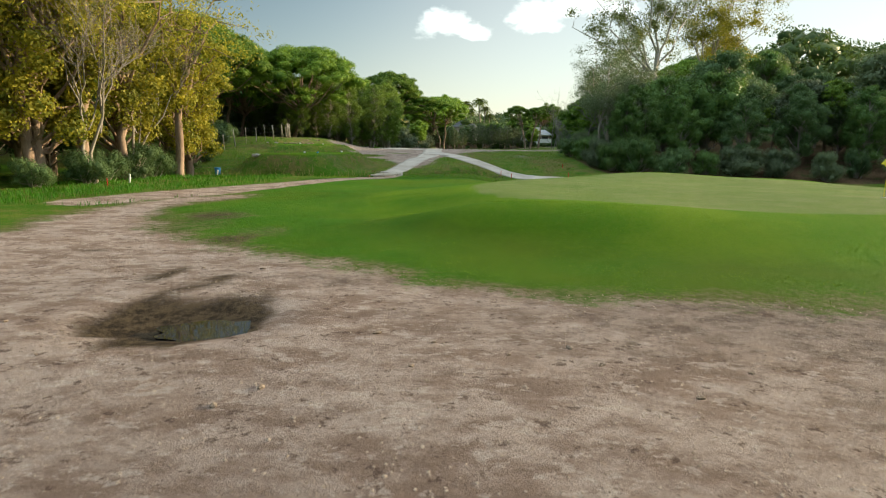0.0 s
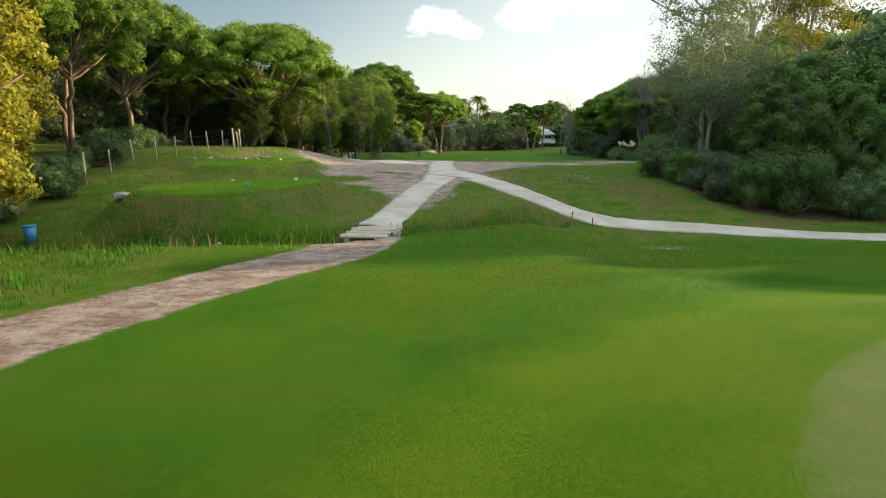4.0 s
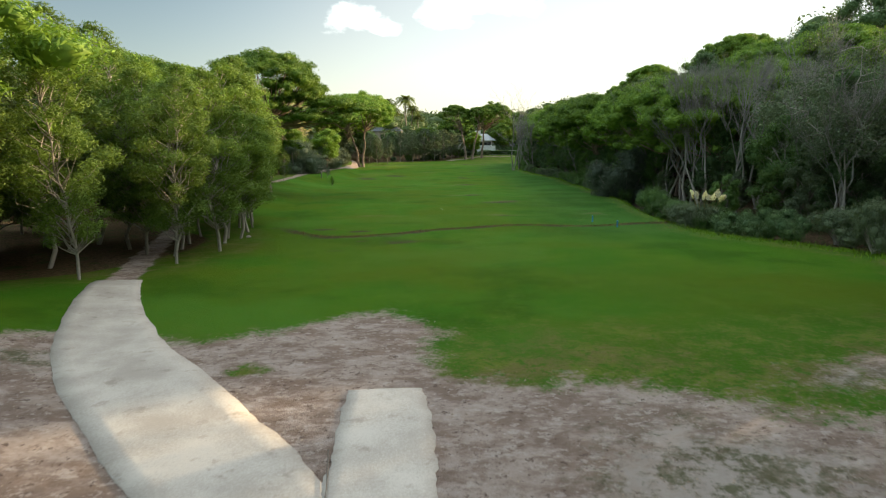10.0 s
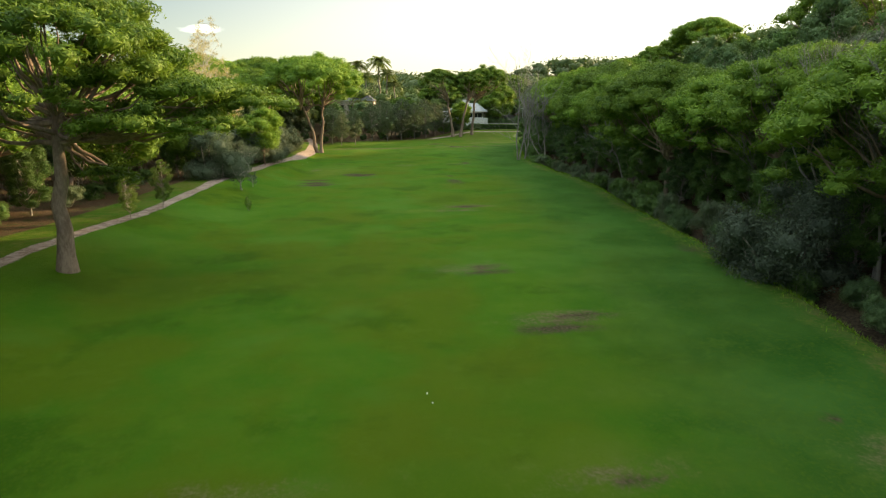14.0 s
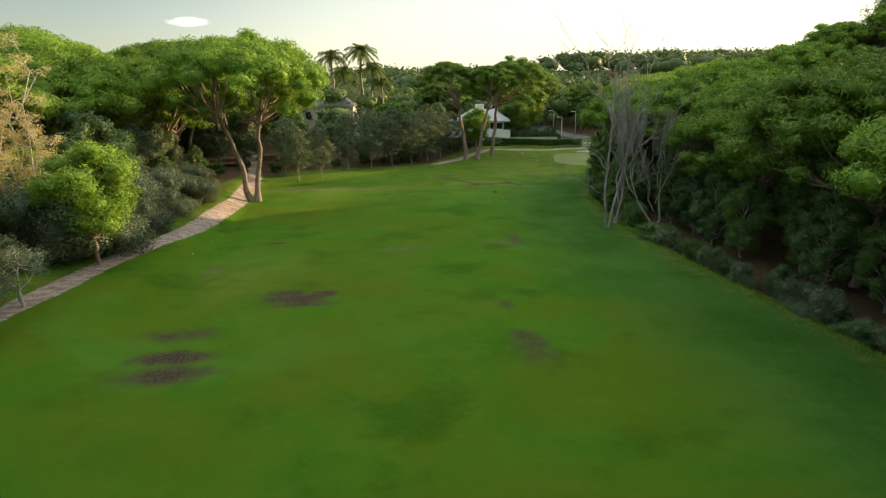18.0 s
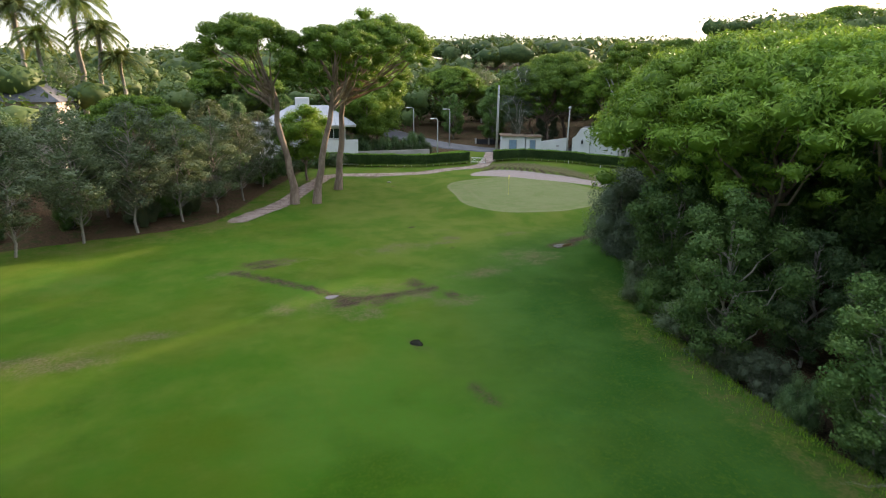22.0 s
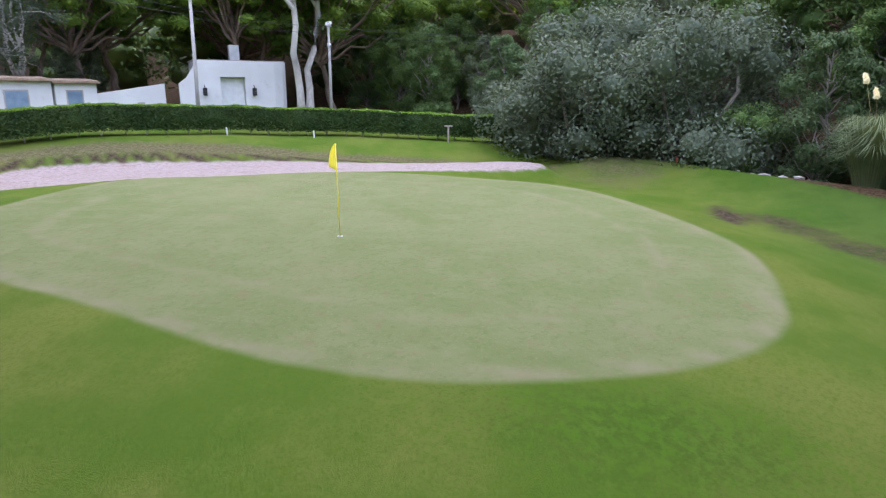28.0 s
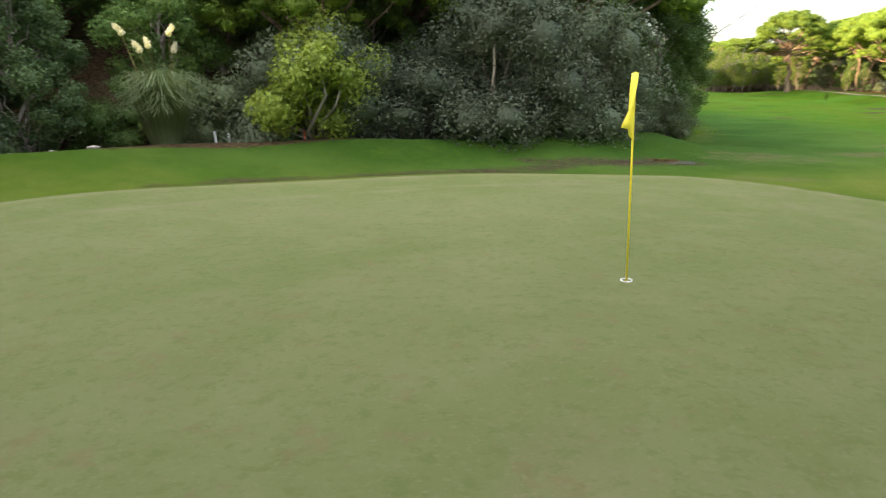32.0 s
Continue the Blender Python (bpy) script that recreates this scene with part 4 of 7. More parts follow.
# ---- making plants ----
def tube(points, radii, sides=6):
    """A tapered round branch along points: vertices and quads."""
    pts, k = np.asarray(points, float), len(points)
    t = np.gradient(pts, axis=0)
    t /= np.linalg.norm(t, axis=1)[:, None] + 1e-9
    ref = np.where(np.abs(t[:, 2:3]) > 0.9, (1.0, 0, 0), (0, 0, 1.0))
    u = np.cross(t, ref)
    u /= np.linalg.norm(u, axis=1)[:, None] + 1e-9
    v = np.cross(t, u)
    a = np.linspace(0, 2 * np.pi, sides, endpoint=False)
    vs = pts[:, None] + np.asarray(radii)[:, None, None] * (u[:, None] * np.cos(a)[None, :, None] + v[:, None] * np.sin(a)[None, :, None])
    i = np.arange(k * sides).reshape(k, sides)
    q = np.stack([i[:-1], np.roll(i, -1, 1)[:-1], np.roll(i, -1, 1)[1:], i[1:]], -1).reshape(-1, 4)
    return vs.reshape(-1, 3), q


def joined(pieces):
    vs, qs, n = [], [], 0
    for v, q in pieces:
        vs.append(v)
        qs.append(np.asarray(q) + n)
        n += len(v)
    return np.vstack(vs), np.vstack(qs)


def unit(rng, n):
    d = rng.normal(size=(n, 3))
    return d / np.linalg.norm(d, axis=1)[:, None]


def leaf_cloud(blobs, n, size, rng, aspect=0.62, up=0.0, shell=0.4, wild=0.8):
    """n leaves of that length on the shells of blobs (centre and radii), each a small rhomb."""
    b = np.asarray(blobs, float)
    area = (b[:, 3] * b[:, 4] + b[:, 3] * b[:, 5] + b[:, 4] * b[:, 5])
    pick = rng.choice(len(b), n, p=area / area.sum())
    d = unit(rng, n)
    d[:, 2] = np.where(rng.random(n) < up, np.abs(d[:, 2]), d[:, 2])
    lump = 1 + 0.16 * np.sin(d[:, 0] * 5 + pick) * np.sin(d[:, 1] * 6 + 2 * pick) * np.sin(d[:, 2] * 5)
    c = b[pick, :3] + d * b[pick, 3:] * ((1 - shell * rng.random(n) ** 1.6) * lump)[:, None]
    nrm = d / b[pick, 3:]
    nrm /= np.linalg.norm(nrm, axis=1)[:, None]
    nrm = nrm + wild * unit(rng, n)
    nrm /= np.linalg.norm(nrm, axis=1)[:, None] + 1e-9
    u = np.cross(nrm, unit(rng, n))
    u /= np.linalg.norm(u, axis=1)[:, None] + 1e-9
    v = np.cross(nrm, u)
    ln = size * rng.uniform(0.6, 1.4, n)[:, None]
    w = ln * aspect
    vs = np.stack([c - u * ln / 2, c - v * w / 2 + u * ln * 0.05, c + u * ln / 2, c + v * w / 2 + u * ln * 0.05], 1).reshape(-1, 3)
    return vs, np.arange(4 * n).reshape(-1, 4)


_lat, _lon = 5, 7


def cores(blobs, rng, shrink=0.72):
    """Dense hearts of the clumps, lumpy, so that light does not pass straight through."""
    out = []
    th = np.linspace(0.3, np.pi - 0.3, _lat)
    ph = np.linspace(0, 2 * np.pi, _lon, endpoint=False)
    d = np.stack([np.outer(np.sin(th), np.cos(ph)), np.outer(np.sin(th), np.sin(ph)), np.outer(np.cos(th), np.ones(_lon))], -1).reshape(-1, 3)
    i = np.arange(_lat * _lon).reshape(_lat, _lon)
    q = np.stack([i[:-1], i[1:], np.roll(i, -1, 1)[1:], np.roll(i, -1, 1)[:-1]], -1).reshape(-1, 4)
    for b in blobs:
        b = np.asarray(b, float)
        out.append((b[:3] + d * b[3:] * shrink * rng.uniform(0.65, 1.15, (len(d), 1)), q))
    return out


def part(name, mesh_or_bm, mat, parent, label=""):
    """Links one mesh under a thing or a part."""
    me = mesh_or_bm
    if isinstance(me, bmesh.types.BMesh):
        me = bpy.data.meshes.new(name)
        mesh_or_bm.to_mesh(me)
        mesh_or_bm.free()
    if mat and not me.materials:
        me.materials.append(mat)
    ob = new(name, me)
    ob.parent = parent
    return tagged(ob, label)


def crown_mesh(blobs, n, size, rng, mat, **k):
    heart = k.pop("heart", 0.72)
    pieces = [leaf_cloud(blobs, n, size, rng, **k)]
    if heart:
        pieces += cores(blobs, rng, heart)
    v, q = joined(pieces)
    me = fill_mesh("crown", v, q, False)
    me.materials.append(mat)
    return me


def bent(a, b, rng, k=5, sag=0.08):
    a, b = np.asarray(a, float), np.asarray(b, float)
    t = np.linspace(0, 1, k)[:, None]
    ln = np.linalg.norm(b - a)
    wob = rng.normal(0, sag * ln, (k, 3)) * np.sin(np.pi * t)
    return a + (b - a) * t + wob


def stone_pine(seed, tall, wide, bole, leaves, size, lean=(0, 0), forks=1, clumps=120, shift=(0, 0), tiers=(), open_=0.0, bark=None, girth=0.0215):
    """Umbrella pine: bare trunk, spreading limbs and a broad dome of small needle clumps; tiers: side crowns (x, y, z, radius)."""
    rng = np.random.default_rng(seed)
    root = new("stone_pine")
    trunks, limbs, blobs = [], [], []
    tips = []
    for f in range(forks):
        side = (f - (forks - 1) / 2) * 2
        off = np.array([0.35 * side, 0.1 * side, 0])
        tip = np.array([lean[0] + shift[0] * 0.25, lean[1] + shift[1] * 0.25, bole]) + np.array([2.2 * side, 0.9 * side, 0])
        r = girth * tall * (0.8 if forks > 1 else 1)
        trunks.append(tube(bent((off[0], off[1], -0.3), tip, rng, 8, 0.022), np.linspace(r, r * 0.55, 8) * np.r_[1.4, 1.1, np.ones(6)], 10))
        tips.append(tip)

    def limb(x, y, z, thick=1.0):
        tip = min(tips, key=lambda p: math.hypot(p[0] - x, p[1] - y))
        a = tip * (1, 1, rng.uniform(0.8, 1.0))
        b = np.array((x, y, z))
        m = a + (b - a) * 0.5 + np.array((0, 0, -0.12 * np.linalg.norm(b - a) * rng.uniform(0.0, 1.0)))
        line = np.vstack([bent(a, m, rng, 4, 0.05), bent(m, b, rng, 4, 0.05)[1:]])
        limbs.append(tube(line, np.linspace(0.0095, 0.0018, 7) * tall * thick * rng.uniform(0.7, 1.3), 5))

    cx, cy = lean[0] + shift[0], lean[1] + shift[1]
    for i in range(clumps):
        u = (i + 0.5) / clumps
        rr, an = math.sqrt(u) * 0.95, i * 2.39996 + rng.normal(0, 0.25)
        if rng.random() < open_:
            continue
        dome = math.sqrt(max(0.0, 1 - rr * rr))
        s = wide * rng.uniform(0.1, 0.18)
        wob = 1 + 0.1 * math.sin(3 * an + seed)
        x, y = math.cos(an) * rr * wide * wob, math.sin(an) * rr * wide * wob
        z = bole + (tall - bole) * (0.14 + 0.8 * dome) - s * 0.4 + rng.normal(0, 0.022 * tall)
        blobs.append((x + cx, y + cy, z, s * 1.15, s * 1.15, s * 0.72))
        if i % 7 == 0 or (rr > 0.75 and i % 4 == 1):
            limb(x * 0.92 + cx, y * 0.92 + cy, z - s * 0.3)
    for i in range(clumps // 3):
        rr, an = rng.uniform(0.35, 0.95), rng.uniform(0, 6.28)
        s = wide * rng.uniform(0.07, 0.13)
        blobs.append((math.cos(an) * rr * wide + cx, math.sin(an) * rr * wide + cy, bole + (tall - bole) * rng.uniform(0.02, 0.3), s, s, s * 0.6))
    for tx, ty, tz, tr in tiers:
        for i in range(14):
            rr, an = math.sqrt((i + 0.5) / 14) * tr, i * 2.39996
            s = tr * rng.uniform(0.26, 0.42)
            blobs.append((tx + rr * math.cos(an), ty + rr * math.sin(an), tz + rng.normal(0, 0.15) + 0.35 * (tr - rr), s, s, s * 0.5))
            if i % 3 == 0:
                limb(*blobs[-1][:3])
    v, q = joined(trunks)
    part("trunk", fill_mesh("trunk", v, q), bark or PINE_BARK, root)
    v, q = joined(limbs)
    part("branch_frame", fill_mesh("branch_frame", v, q), bark or PINE_BARK, root)
    part("crown", crown_mesh(blobs, leaves, size, rng, PINE_LEAF, aspect=0.26, up=0.5, shell=0.4, wild=0.9, heart=0.64), None, root)
    return root


def leafy_tree(name, seed, tall, wide, bole, leaves, size, mat, bark, clumps=22, shape=1.0, gap=0.0, trunk_r=0.02, low=0.15, heart=0.7, lean=(0, 0), blob=0.3, aspect=0.62):
    """Trunk, limbs and an uneven crown of clumps. shape below 1: pointed, above: round; gap: how open it is."""
    rng = np.random.default_rng(seed)
    root = new(name)
    tip = np.array([lean[0] * tall, lean[1] * tall, tall * 0.86])
    spine = bent((0, 0, -0.25), tip, rng, 9, 0.025)
    pieces = [tube(spine, np.linspace(trunk_r * tall, trunk_r * tall * 0.18, 9), 8)]
    limbs, blobs = [], []
    for i in range(clumps):
        h = low + (1 - low) * (i + 0.5) / clumps
        prof = (math.sin(math.pi * min(1, 0.12 + 0.88 * h ** shape))) ** 0.7 if shape >= 1 else (1 - h) ** 0.8 + 0.12
        an = i * 2.39996 + rng.normal(0, 0.4)
        r = wide * prof * math.sqrt(rng.uniform(0.15, 1.0)) * 0.8
        z = bole + (tall - bole) * h
        s = wide * rng.uniform(blob * 0.75, blob * 1.3) * (0.55 + 0.45 * prof)
        c = spine[min(8, int(h * 8))] * (1, 1, 0)
        x, y = c[0] + math.cos(an) * r, c[1] + math.sin(an) * r
        blobs.append((x, y, min(z, tall - s * 0.6), s, s, s * rng.uniform(0.65, 0.95)))
        zb = max(bole * 0.8, z - r * 0.8 - 0.08 * tall)
        k = np.array([np.interp(zb, spine[:, 2], spine[:, j]) for j in range(3)])
        limbs.append(tube(bent(k, (x, y, blobs[-1][2]), rng, 5, 0.07), np.linspace(trunk_r * 0.42, trunk_r * 0.08, 5) * tall, 5))
    v, q = joined(pieces)
    part("trunk", fill_mesh("trunk", v, q), bark, root)
    v, q = joined(limbs)
    part("branch_frame", fill_mesh("branch_frame", v, q), bark, root)
    part("crown", crown_mesh(blobs, leaves, size, rng, mat, shell=0.5 + gap * 0.4, heart=heart, aspect=aspect), None, root)
    return root


def bare_tree(seed, tall, mat, spread_=0.35, twigs=1.0, name="bare_tree"):
    """Leafless tree: a forking skeleton of limbs and fine twigs."""
    rng = np.random.default_rng(seed)
    root = new(name)
    trunk, limbs = [], []

    def grow(a, d, ln, r, level):
        b = a + d * ln
        line = bent(a, b, rng, 4 if level < 3 else 3, 0.05)
        (trunk if level == 0 else limbs).append(tube(line, np.linspace(r, r * (0.3 if level == 0 else 0.5), len(line)), 7 if level == 0 else 4 if level < 3 else 3))
        if level == 4:
            return
        for j in range(int((3, 4, 4, 4)[level] * (twigs if level > 1 else 1))):
            f = rng.uniform(0.45, 1.0)
            s = a + (b - a) * f
            e = d + unit(rng, 1)[0] * (0.55 + spread_)
            e[2] = e[2] * 0.7 + 0.62
            e /= np.linalg.norm(e)
            grow(s, e, ln * rng.uniform(0.5, 0.72), r * 0.48, level + 1)

    for j in range(2):
        d = np.array([rng.normal(0, 0.12), rng.normal(0, 0.12), 1.0])
        grow(np.array([j * 0.25, 0, -0.2]), d / np.linalg.norm(d), tall * 0.46, tall * 0.0095, 0)
    v, q = joined(trunk)
    part("trunk", fill_mesh("trunk", v, q), GREY_BARK, root)
    v, q = joined(limbs)
    part("branch_frame", fill_mesh("branch_frame", v, q), mat, root)
    return root


def twigs_on(line, r, rng, out, level=2, reach=1.0):
    """Forking bare side branches along a limb."""
    line = np.asarray(line, float)
    total = np.linalg.norm(line[-1] - line[0])
    for f in np.linspace(0.25, 1.0, 10 if level > 2 else 7 if level > 1 else 5):
        k = f * (len(line) - 1)
        a = line[int(k)] + (line[min(int(k) + 1, len(line) - 1)] - line[int(k)]) * (k - int(k))
        d = (line[-1] - line[0]) / (total + 1e-6) + unit(rng, 1)[0] * 0.85
        d[2] = d[2] * 0.7 + 0.35
        d /= np.linalg.norm(d)
        ln = total * rng.uniform(0.2, 0.42) * reach
        side = bent(a, a + d * ln, rng, 4, 0.07)
        out.append(tube(side, np.linspace(r * 0.5, r * 0.16, 4), 4 if level > 1 else 3))
        if level:
            twigs_on(side, r * 0.45, rng, out, level - 1, reach)


def dead_tree(seed, stems, limbs, r, mat):
    """A tall dead tree: given stems and main limbs, each with forking twigs."""
    rng = np.random.default_rng(seed)
    root = new("dead_tree")
    trunk, frame_ = [], []
    for line in stems:
        pts = spline(line, 4)[:, :2]
        pts = np.column_stack([pts, np.interp(np.linspace(0, 1, len(pts)), np.linspace(0, 1, len(line)), [p[2] for p in line])])
        pts += rng.normal(0, 0.05, pts.shape)
        trunk.append(tube(pts, np.linspace(r, r * 0.22, len(pts)), 8))
        twigs_on(pts[len(pts) // 5:], r * 0.4, rng, frame_, 3, 0.8)
    for line in limbs:
        pts = np.vstack([bent(line[k], line[k + 1], rng, 4, 0.05)[:(4 if k == len(line) - 2 else 3)] for k in range(len(line) - 1)])
        frame_.append(tube(pts, np.linspace(r * 0.4, r * 0.08, len(pts)), 6))
        twigs_on(pts, r * 0.32, rng, frame_, 2, 1.2)
    v, q = joined(trunk)
    part("trunk", fill_mesh("trunk", v, q), mat, root)
    v, q = joined(frame_)
    part("branch_frame", fill_mesh("branch_frame", v, q), mat, root)
    return root


def open_gum(seed, fork, tips, r, leaves, size, mat, clump=1.0, per=6, name="eucalyptus", bark=None):
    """Eucalyptus: a short trunk, long curved limbs and loose leaf clumps near their ends."""
    rng = np.random.default_rng(seed)
    root = new(name)
    fork = np.array(fork, float)
    v, q = tube(bent((0, 0, -0.3), fork, rng, 6, 0.03), np.linspace(r * 1.3, r, 6), 9)
    part("trunk", fill_mesh("trunk", v, q), bark or PALE_BARK, root)
    limbs, blobs = [], []
    for tip in np.array(tips, float):
        m = fork + (tip - fork) * 0.5 + np.array([0, 0, 0.1 * np.linalg.norm(tip - fork)]) * rng.uniform(-0.8, 1.0)
        line = np.vstack([bent(fork, m, rng, 4, 0.06), bent(m, tip, rng, 4, 0.08)[1:]])
        limbs.append(tube(line, np.linspace(r * 0.6, r * 0.12, len(line)), 6))
        for k in range(per):
            a = line[int(rng.integers(2, 7))]
            b = a + unit(rng, 1)[0] * (1, 1, 0.7) * clump * rng.uniform(1.2, 2.6) + np.array([0, 0, 0.4 * clump])
            limbs.append(tube(bent(a, b, rng, 4, 0.1), np.linspace(r * 0.2, r * 0.05, 4), 4))
            for e in range(2):
                c = b + rng.normal(0, 0.45 * clump, 3)
                w = clump * rng.uniform(0.6, 1.25)
                blobs.append((*c, w, w, w * 0.7))
    v, q = joined(limbs)
    part("branch_frame", fill_mesh("branch_frame", v, q), bark or PALE_BARK, root)
    part("crown", crown_mesh(blobs, leaves, size, rng, mat, shell=0.9, heart=0.0, aspect=0.34), None, root)
    return root


def bush(name, seed, tall, wide, leaves, size, mat, clumps=12, heart=0.75):
    """A shrub that is leafy to the ground."""
    rng = np.random.default_rng(seed)
    root = new(name)
    blobs, stems = [], []
    for i in range(clumps):
        an, rr = i * 2.39996, math.sqrt((i + 0.3) / clumps) * wide * 0.72
        h = rng.uniform(0.15, 0.95) * (1 - 0.45 * (rr / wide) ** 2)
        s = wide * rng.uniform(0.24, 0.4)
        blobs.append((math.cos(an) * rr, math.sin(an) * rr, max(s * 0.55, h * tall - s * 0.5), s, s, s * rng.uniform(0.7, 1.0)))
        stems.append(tube(bent((0, 0, -0.2), blobs[-1][:3], rng, 4, 0.08), np.linspace(0.02, 0.006, 4) * tall, 4))
    v, q = joined(stems)
    part("branch_frame", fill_mesh("branch_frame", v, q), GREY_BARK, root)
    part("crown", crown_mesh(blobs, leaves, size, rng, mat, shell=0.45, heart=heart), None, root)
    return root


def blades(n, tall, wide, rng, droop=0.5, base=0.25, width=0.02):
    """Arching grass leaves from one tuft."""
    an, r = rng.uniform(0, 6.283, n), wide * np.sqrt(rng.random(n))
    h = tall * rng.uniform(0.55, 1.1, n)
    b = np.stack([np.cos(an) * r * base, np.sin(an) * r * base, np.zeros(n)], 1)
    o = np.stack([np.cos(an), np.sin(an), np.zeros(n)], 1)
    s = np.stack([-np.sin(an), np.cos(an), np.zeros(n)], 1) * width
    m = b + o * (r * 0.35)[:, None] + np.stack([0 * h, 0 * h, h * 0.75], 1)
    e = b + o * r[:, None] + np.stack([0 * h, 0 * h, h * (1 - droop * 0.5 * r / wide)], 1)
    vs = np.stack([b - s, b + s, m + s * 0.8, m - s * 0.8, e + s * 0.1, e - s * 0.1], 1).reshape(-1, 3)
    i = 6 * np.arange(n)[:, None]
    return vs, np.vstack([i + (0, 1, 2, 3), i + (3, 2, 4, 5)])


def pampas(seed, tall, wide, plumes, lean=0.3):
    rng = np.random.default_rng(seed)
    root = new("pampas_grass")
    v, q = blades(1300, tall * 0.86, wide, rng, 0.9, 0.3, 0.011)
    part("leaves", fill_mesh("leaves", v, q, False), PAMPAS_LEAF, root)
    for i in range(plumes):
        an = rng.uniform(0, 6.28)
        out = wide * lean * rng.uniform(0.4, 1.6)
        tip = np.array([math.cos(an) * out, math.sin(an) * out, tall * rng.uniform(0.85, 1.05)])
        stalk = bent((0, 0, 0.1), tip, rng, 5, 0.02)
        v, q = tube(stalk, np.full(5, 0.012), 4)
        st = part("plume_stalk", fill_mesh("plume_stalk", v, q), DRY_REED, root)
        d = tip * (1, 1, 0) / (np.linalg.norm(tip[:2]) + 1e-6) * 0.4 + np.array([0, 0, 0.85])
        bl = [(*(tip + d * 0.14 * k - np.array([0, 0, 0.02 * k * k])), 0.06 * (1.5 - 0.28 * k), 0.06 * (1.5 - 0.28 * k), 0.1) for k in range(4)]
        v, q = leaf_cloud(np.array(bl), 240, 0.12, rng, 0.25)
        part("plume", fill_mesh("plume", v, q, False), PLUME, st, "creamy white feathery plume")
    return root


def palm(seed, tall, crown):
    rng = np.random.default_rng(seed)
    root = new("palm_tree")
    v, q = tube(bent((0, 0, -0.3), (0.3, 0.2, tall), rng, 8, 0.01), np.linspace(0.24, 0.17, 8), 9)
    part("trunk", fill_mesh("trunk", v, q), GREY_BARK, root)
    pieces = []
    for i in range(48):
        an, el = i * 2.4, rng.uniform(-0.5, 1.2)
        t = np.linspace(0, 1, 7)
        ln = crown * rng.uniform(0.8, 1.1)
        px = ln * t * math.cos(el) * (1 - 0.1 * t)
        pz = tall + ln * (t * math.sin(el) - 0.55 * t * t)
        mid = np.stack([0.3 + px * math.cos(an), 0.2 + px * math.sin(an), pz], 1)
        side = np.array([-math.sin(an), math.cos(an), 0.0])
        for k in range(6):
            for sg in (-1, 1):
                for j in range(3):
                    a = mid[k] + (mid[k + 1] - mid[k]) * (j / 3)
                    e = a + side * sg * crown * 0.22 * (1.15 - t[k]) + (mid[k + 1] - mid[k]) * 0.7 - np.array([0, 0, 0.12 * crown * t[k]])
                    w = (mid[k + 1] - mid[k]) * 0.34
                    pieces.append((np.array([a, a + w, e + w * 0.2, e]), np.array([[0, 1, 2, 3]])))
    v, q = joined(pieces)
    part("crown", fill_mesh("crown", v, q, False), PALM_LEAF, root)
    return root


RNG = np.random.default_rng(11)


def plant(kind, x, y, s=1.0, turn=None, sz=None, lift=0.0):
    """A copy of one of a kind's models, standing on the ground."""
    src = kind[int(RNG.integers(len(kind)))]
    m = pose(x, y, H(x, y) + lift, 0, 0, RNG.uniform(0, 360) if turn is None else turn) @ Matrix.Diagonal((s, s, sz or s, 1))
    if not src.get("used"):
        src["used"] = 1
        src.matrix_basis = m
        return src
    ob = copy_thing(src, m)
    return ob


def kinds(label, category, group, *obs):
    for o in obs:
        tagged(o, label, category, group)
    return list(obs)


PINES = kinds("umbrella stone pine with a broad domed green crown", "tree", "stone pines", stone_pine(21, 14, 7.6, 5.6, 56000, 0.3, (0.6, 0.3)), stone_pine(22, 14, 7.2, 6.4, 54000, 0.3, (-0.5, 0.6), 2), stone_pine(23, 14, 8.0, 5.2, 58000, 0.3, (1.2, -0.4)))
YOUNGS = kinds("young light green pine with thin pale leaning trunk", "tree", "young pines", *[leafy_tree("young_pine", 40 + i, 8, 1.75, 1.25, 20000, 0.13, YOUNG_LEAF, GREY_BARK, 64, 1.2, 1.0, 0.0075, 0.03, 0.0, ((0.06, 0.02), (-0.05, 0.05), (0.02, -0.07))[i], 0.24, 0.24) for i in range(3)])
WOODS = kinds("dense dark green woodland tree at the fairway edge", "tree", "woodland trees", *[leafy_tree("woodland_tree", 50 + i, 10, 3.6, 1.0, 30000, 0.15, (WOOD_LEAF, DARK_LEAF, WOOD_LEAF, GREY_LEAF)[i], GREY_BARK, 44, 1.2, 0.4, 0.014, 0.04, 0.5, blob=0.25) for i in range(4)])
SCRUB = kinds("dark green scrub bush at the wood's edge", "bush", "scrub bushes", *[bush("scrub_bush", 60 + i, 3.0, 2.1, 18000, 0.085, (DARK_LEAF, WOOD_LEAF, GREY_LEAF)[i], 24, 0.52) for i in range(3)])
OLIVES = kinds("silvery grey olive bush beside the stream", "bush", "olive bushes", *[bush("olive_bush", 70 + i, 4.0, 2.6, 46000, 0.078, OLIVE_LEAF, 30, 0.5) for i in range(2)])
BARES = kinds("leafless grey tree with fine bare twigs", "tree", "bare trees", *[bare_tree(80 + i, 12.0, DEAD_WOOD, 0.05 + 0.12 * i, 1.6) for i in range(3)])
FARS = kinds("dark green tree on the wooded hillside", "tree", "hillside trees", *[leafy_tree("hillside_tree", 90 + i, 10, 4.4, 1.6, 14000, 0.28, (WOOD_LEAF, DARK_LEAF, GREY_LEAF)[i], GREY_BARK, 30, 1.3, 0.25, 0.014, 0.12, 0.58, aspect=0.45) for i in range(3)])
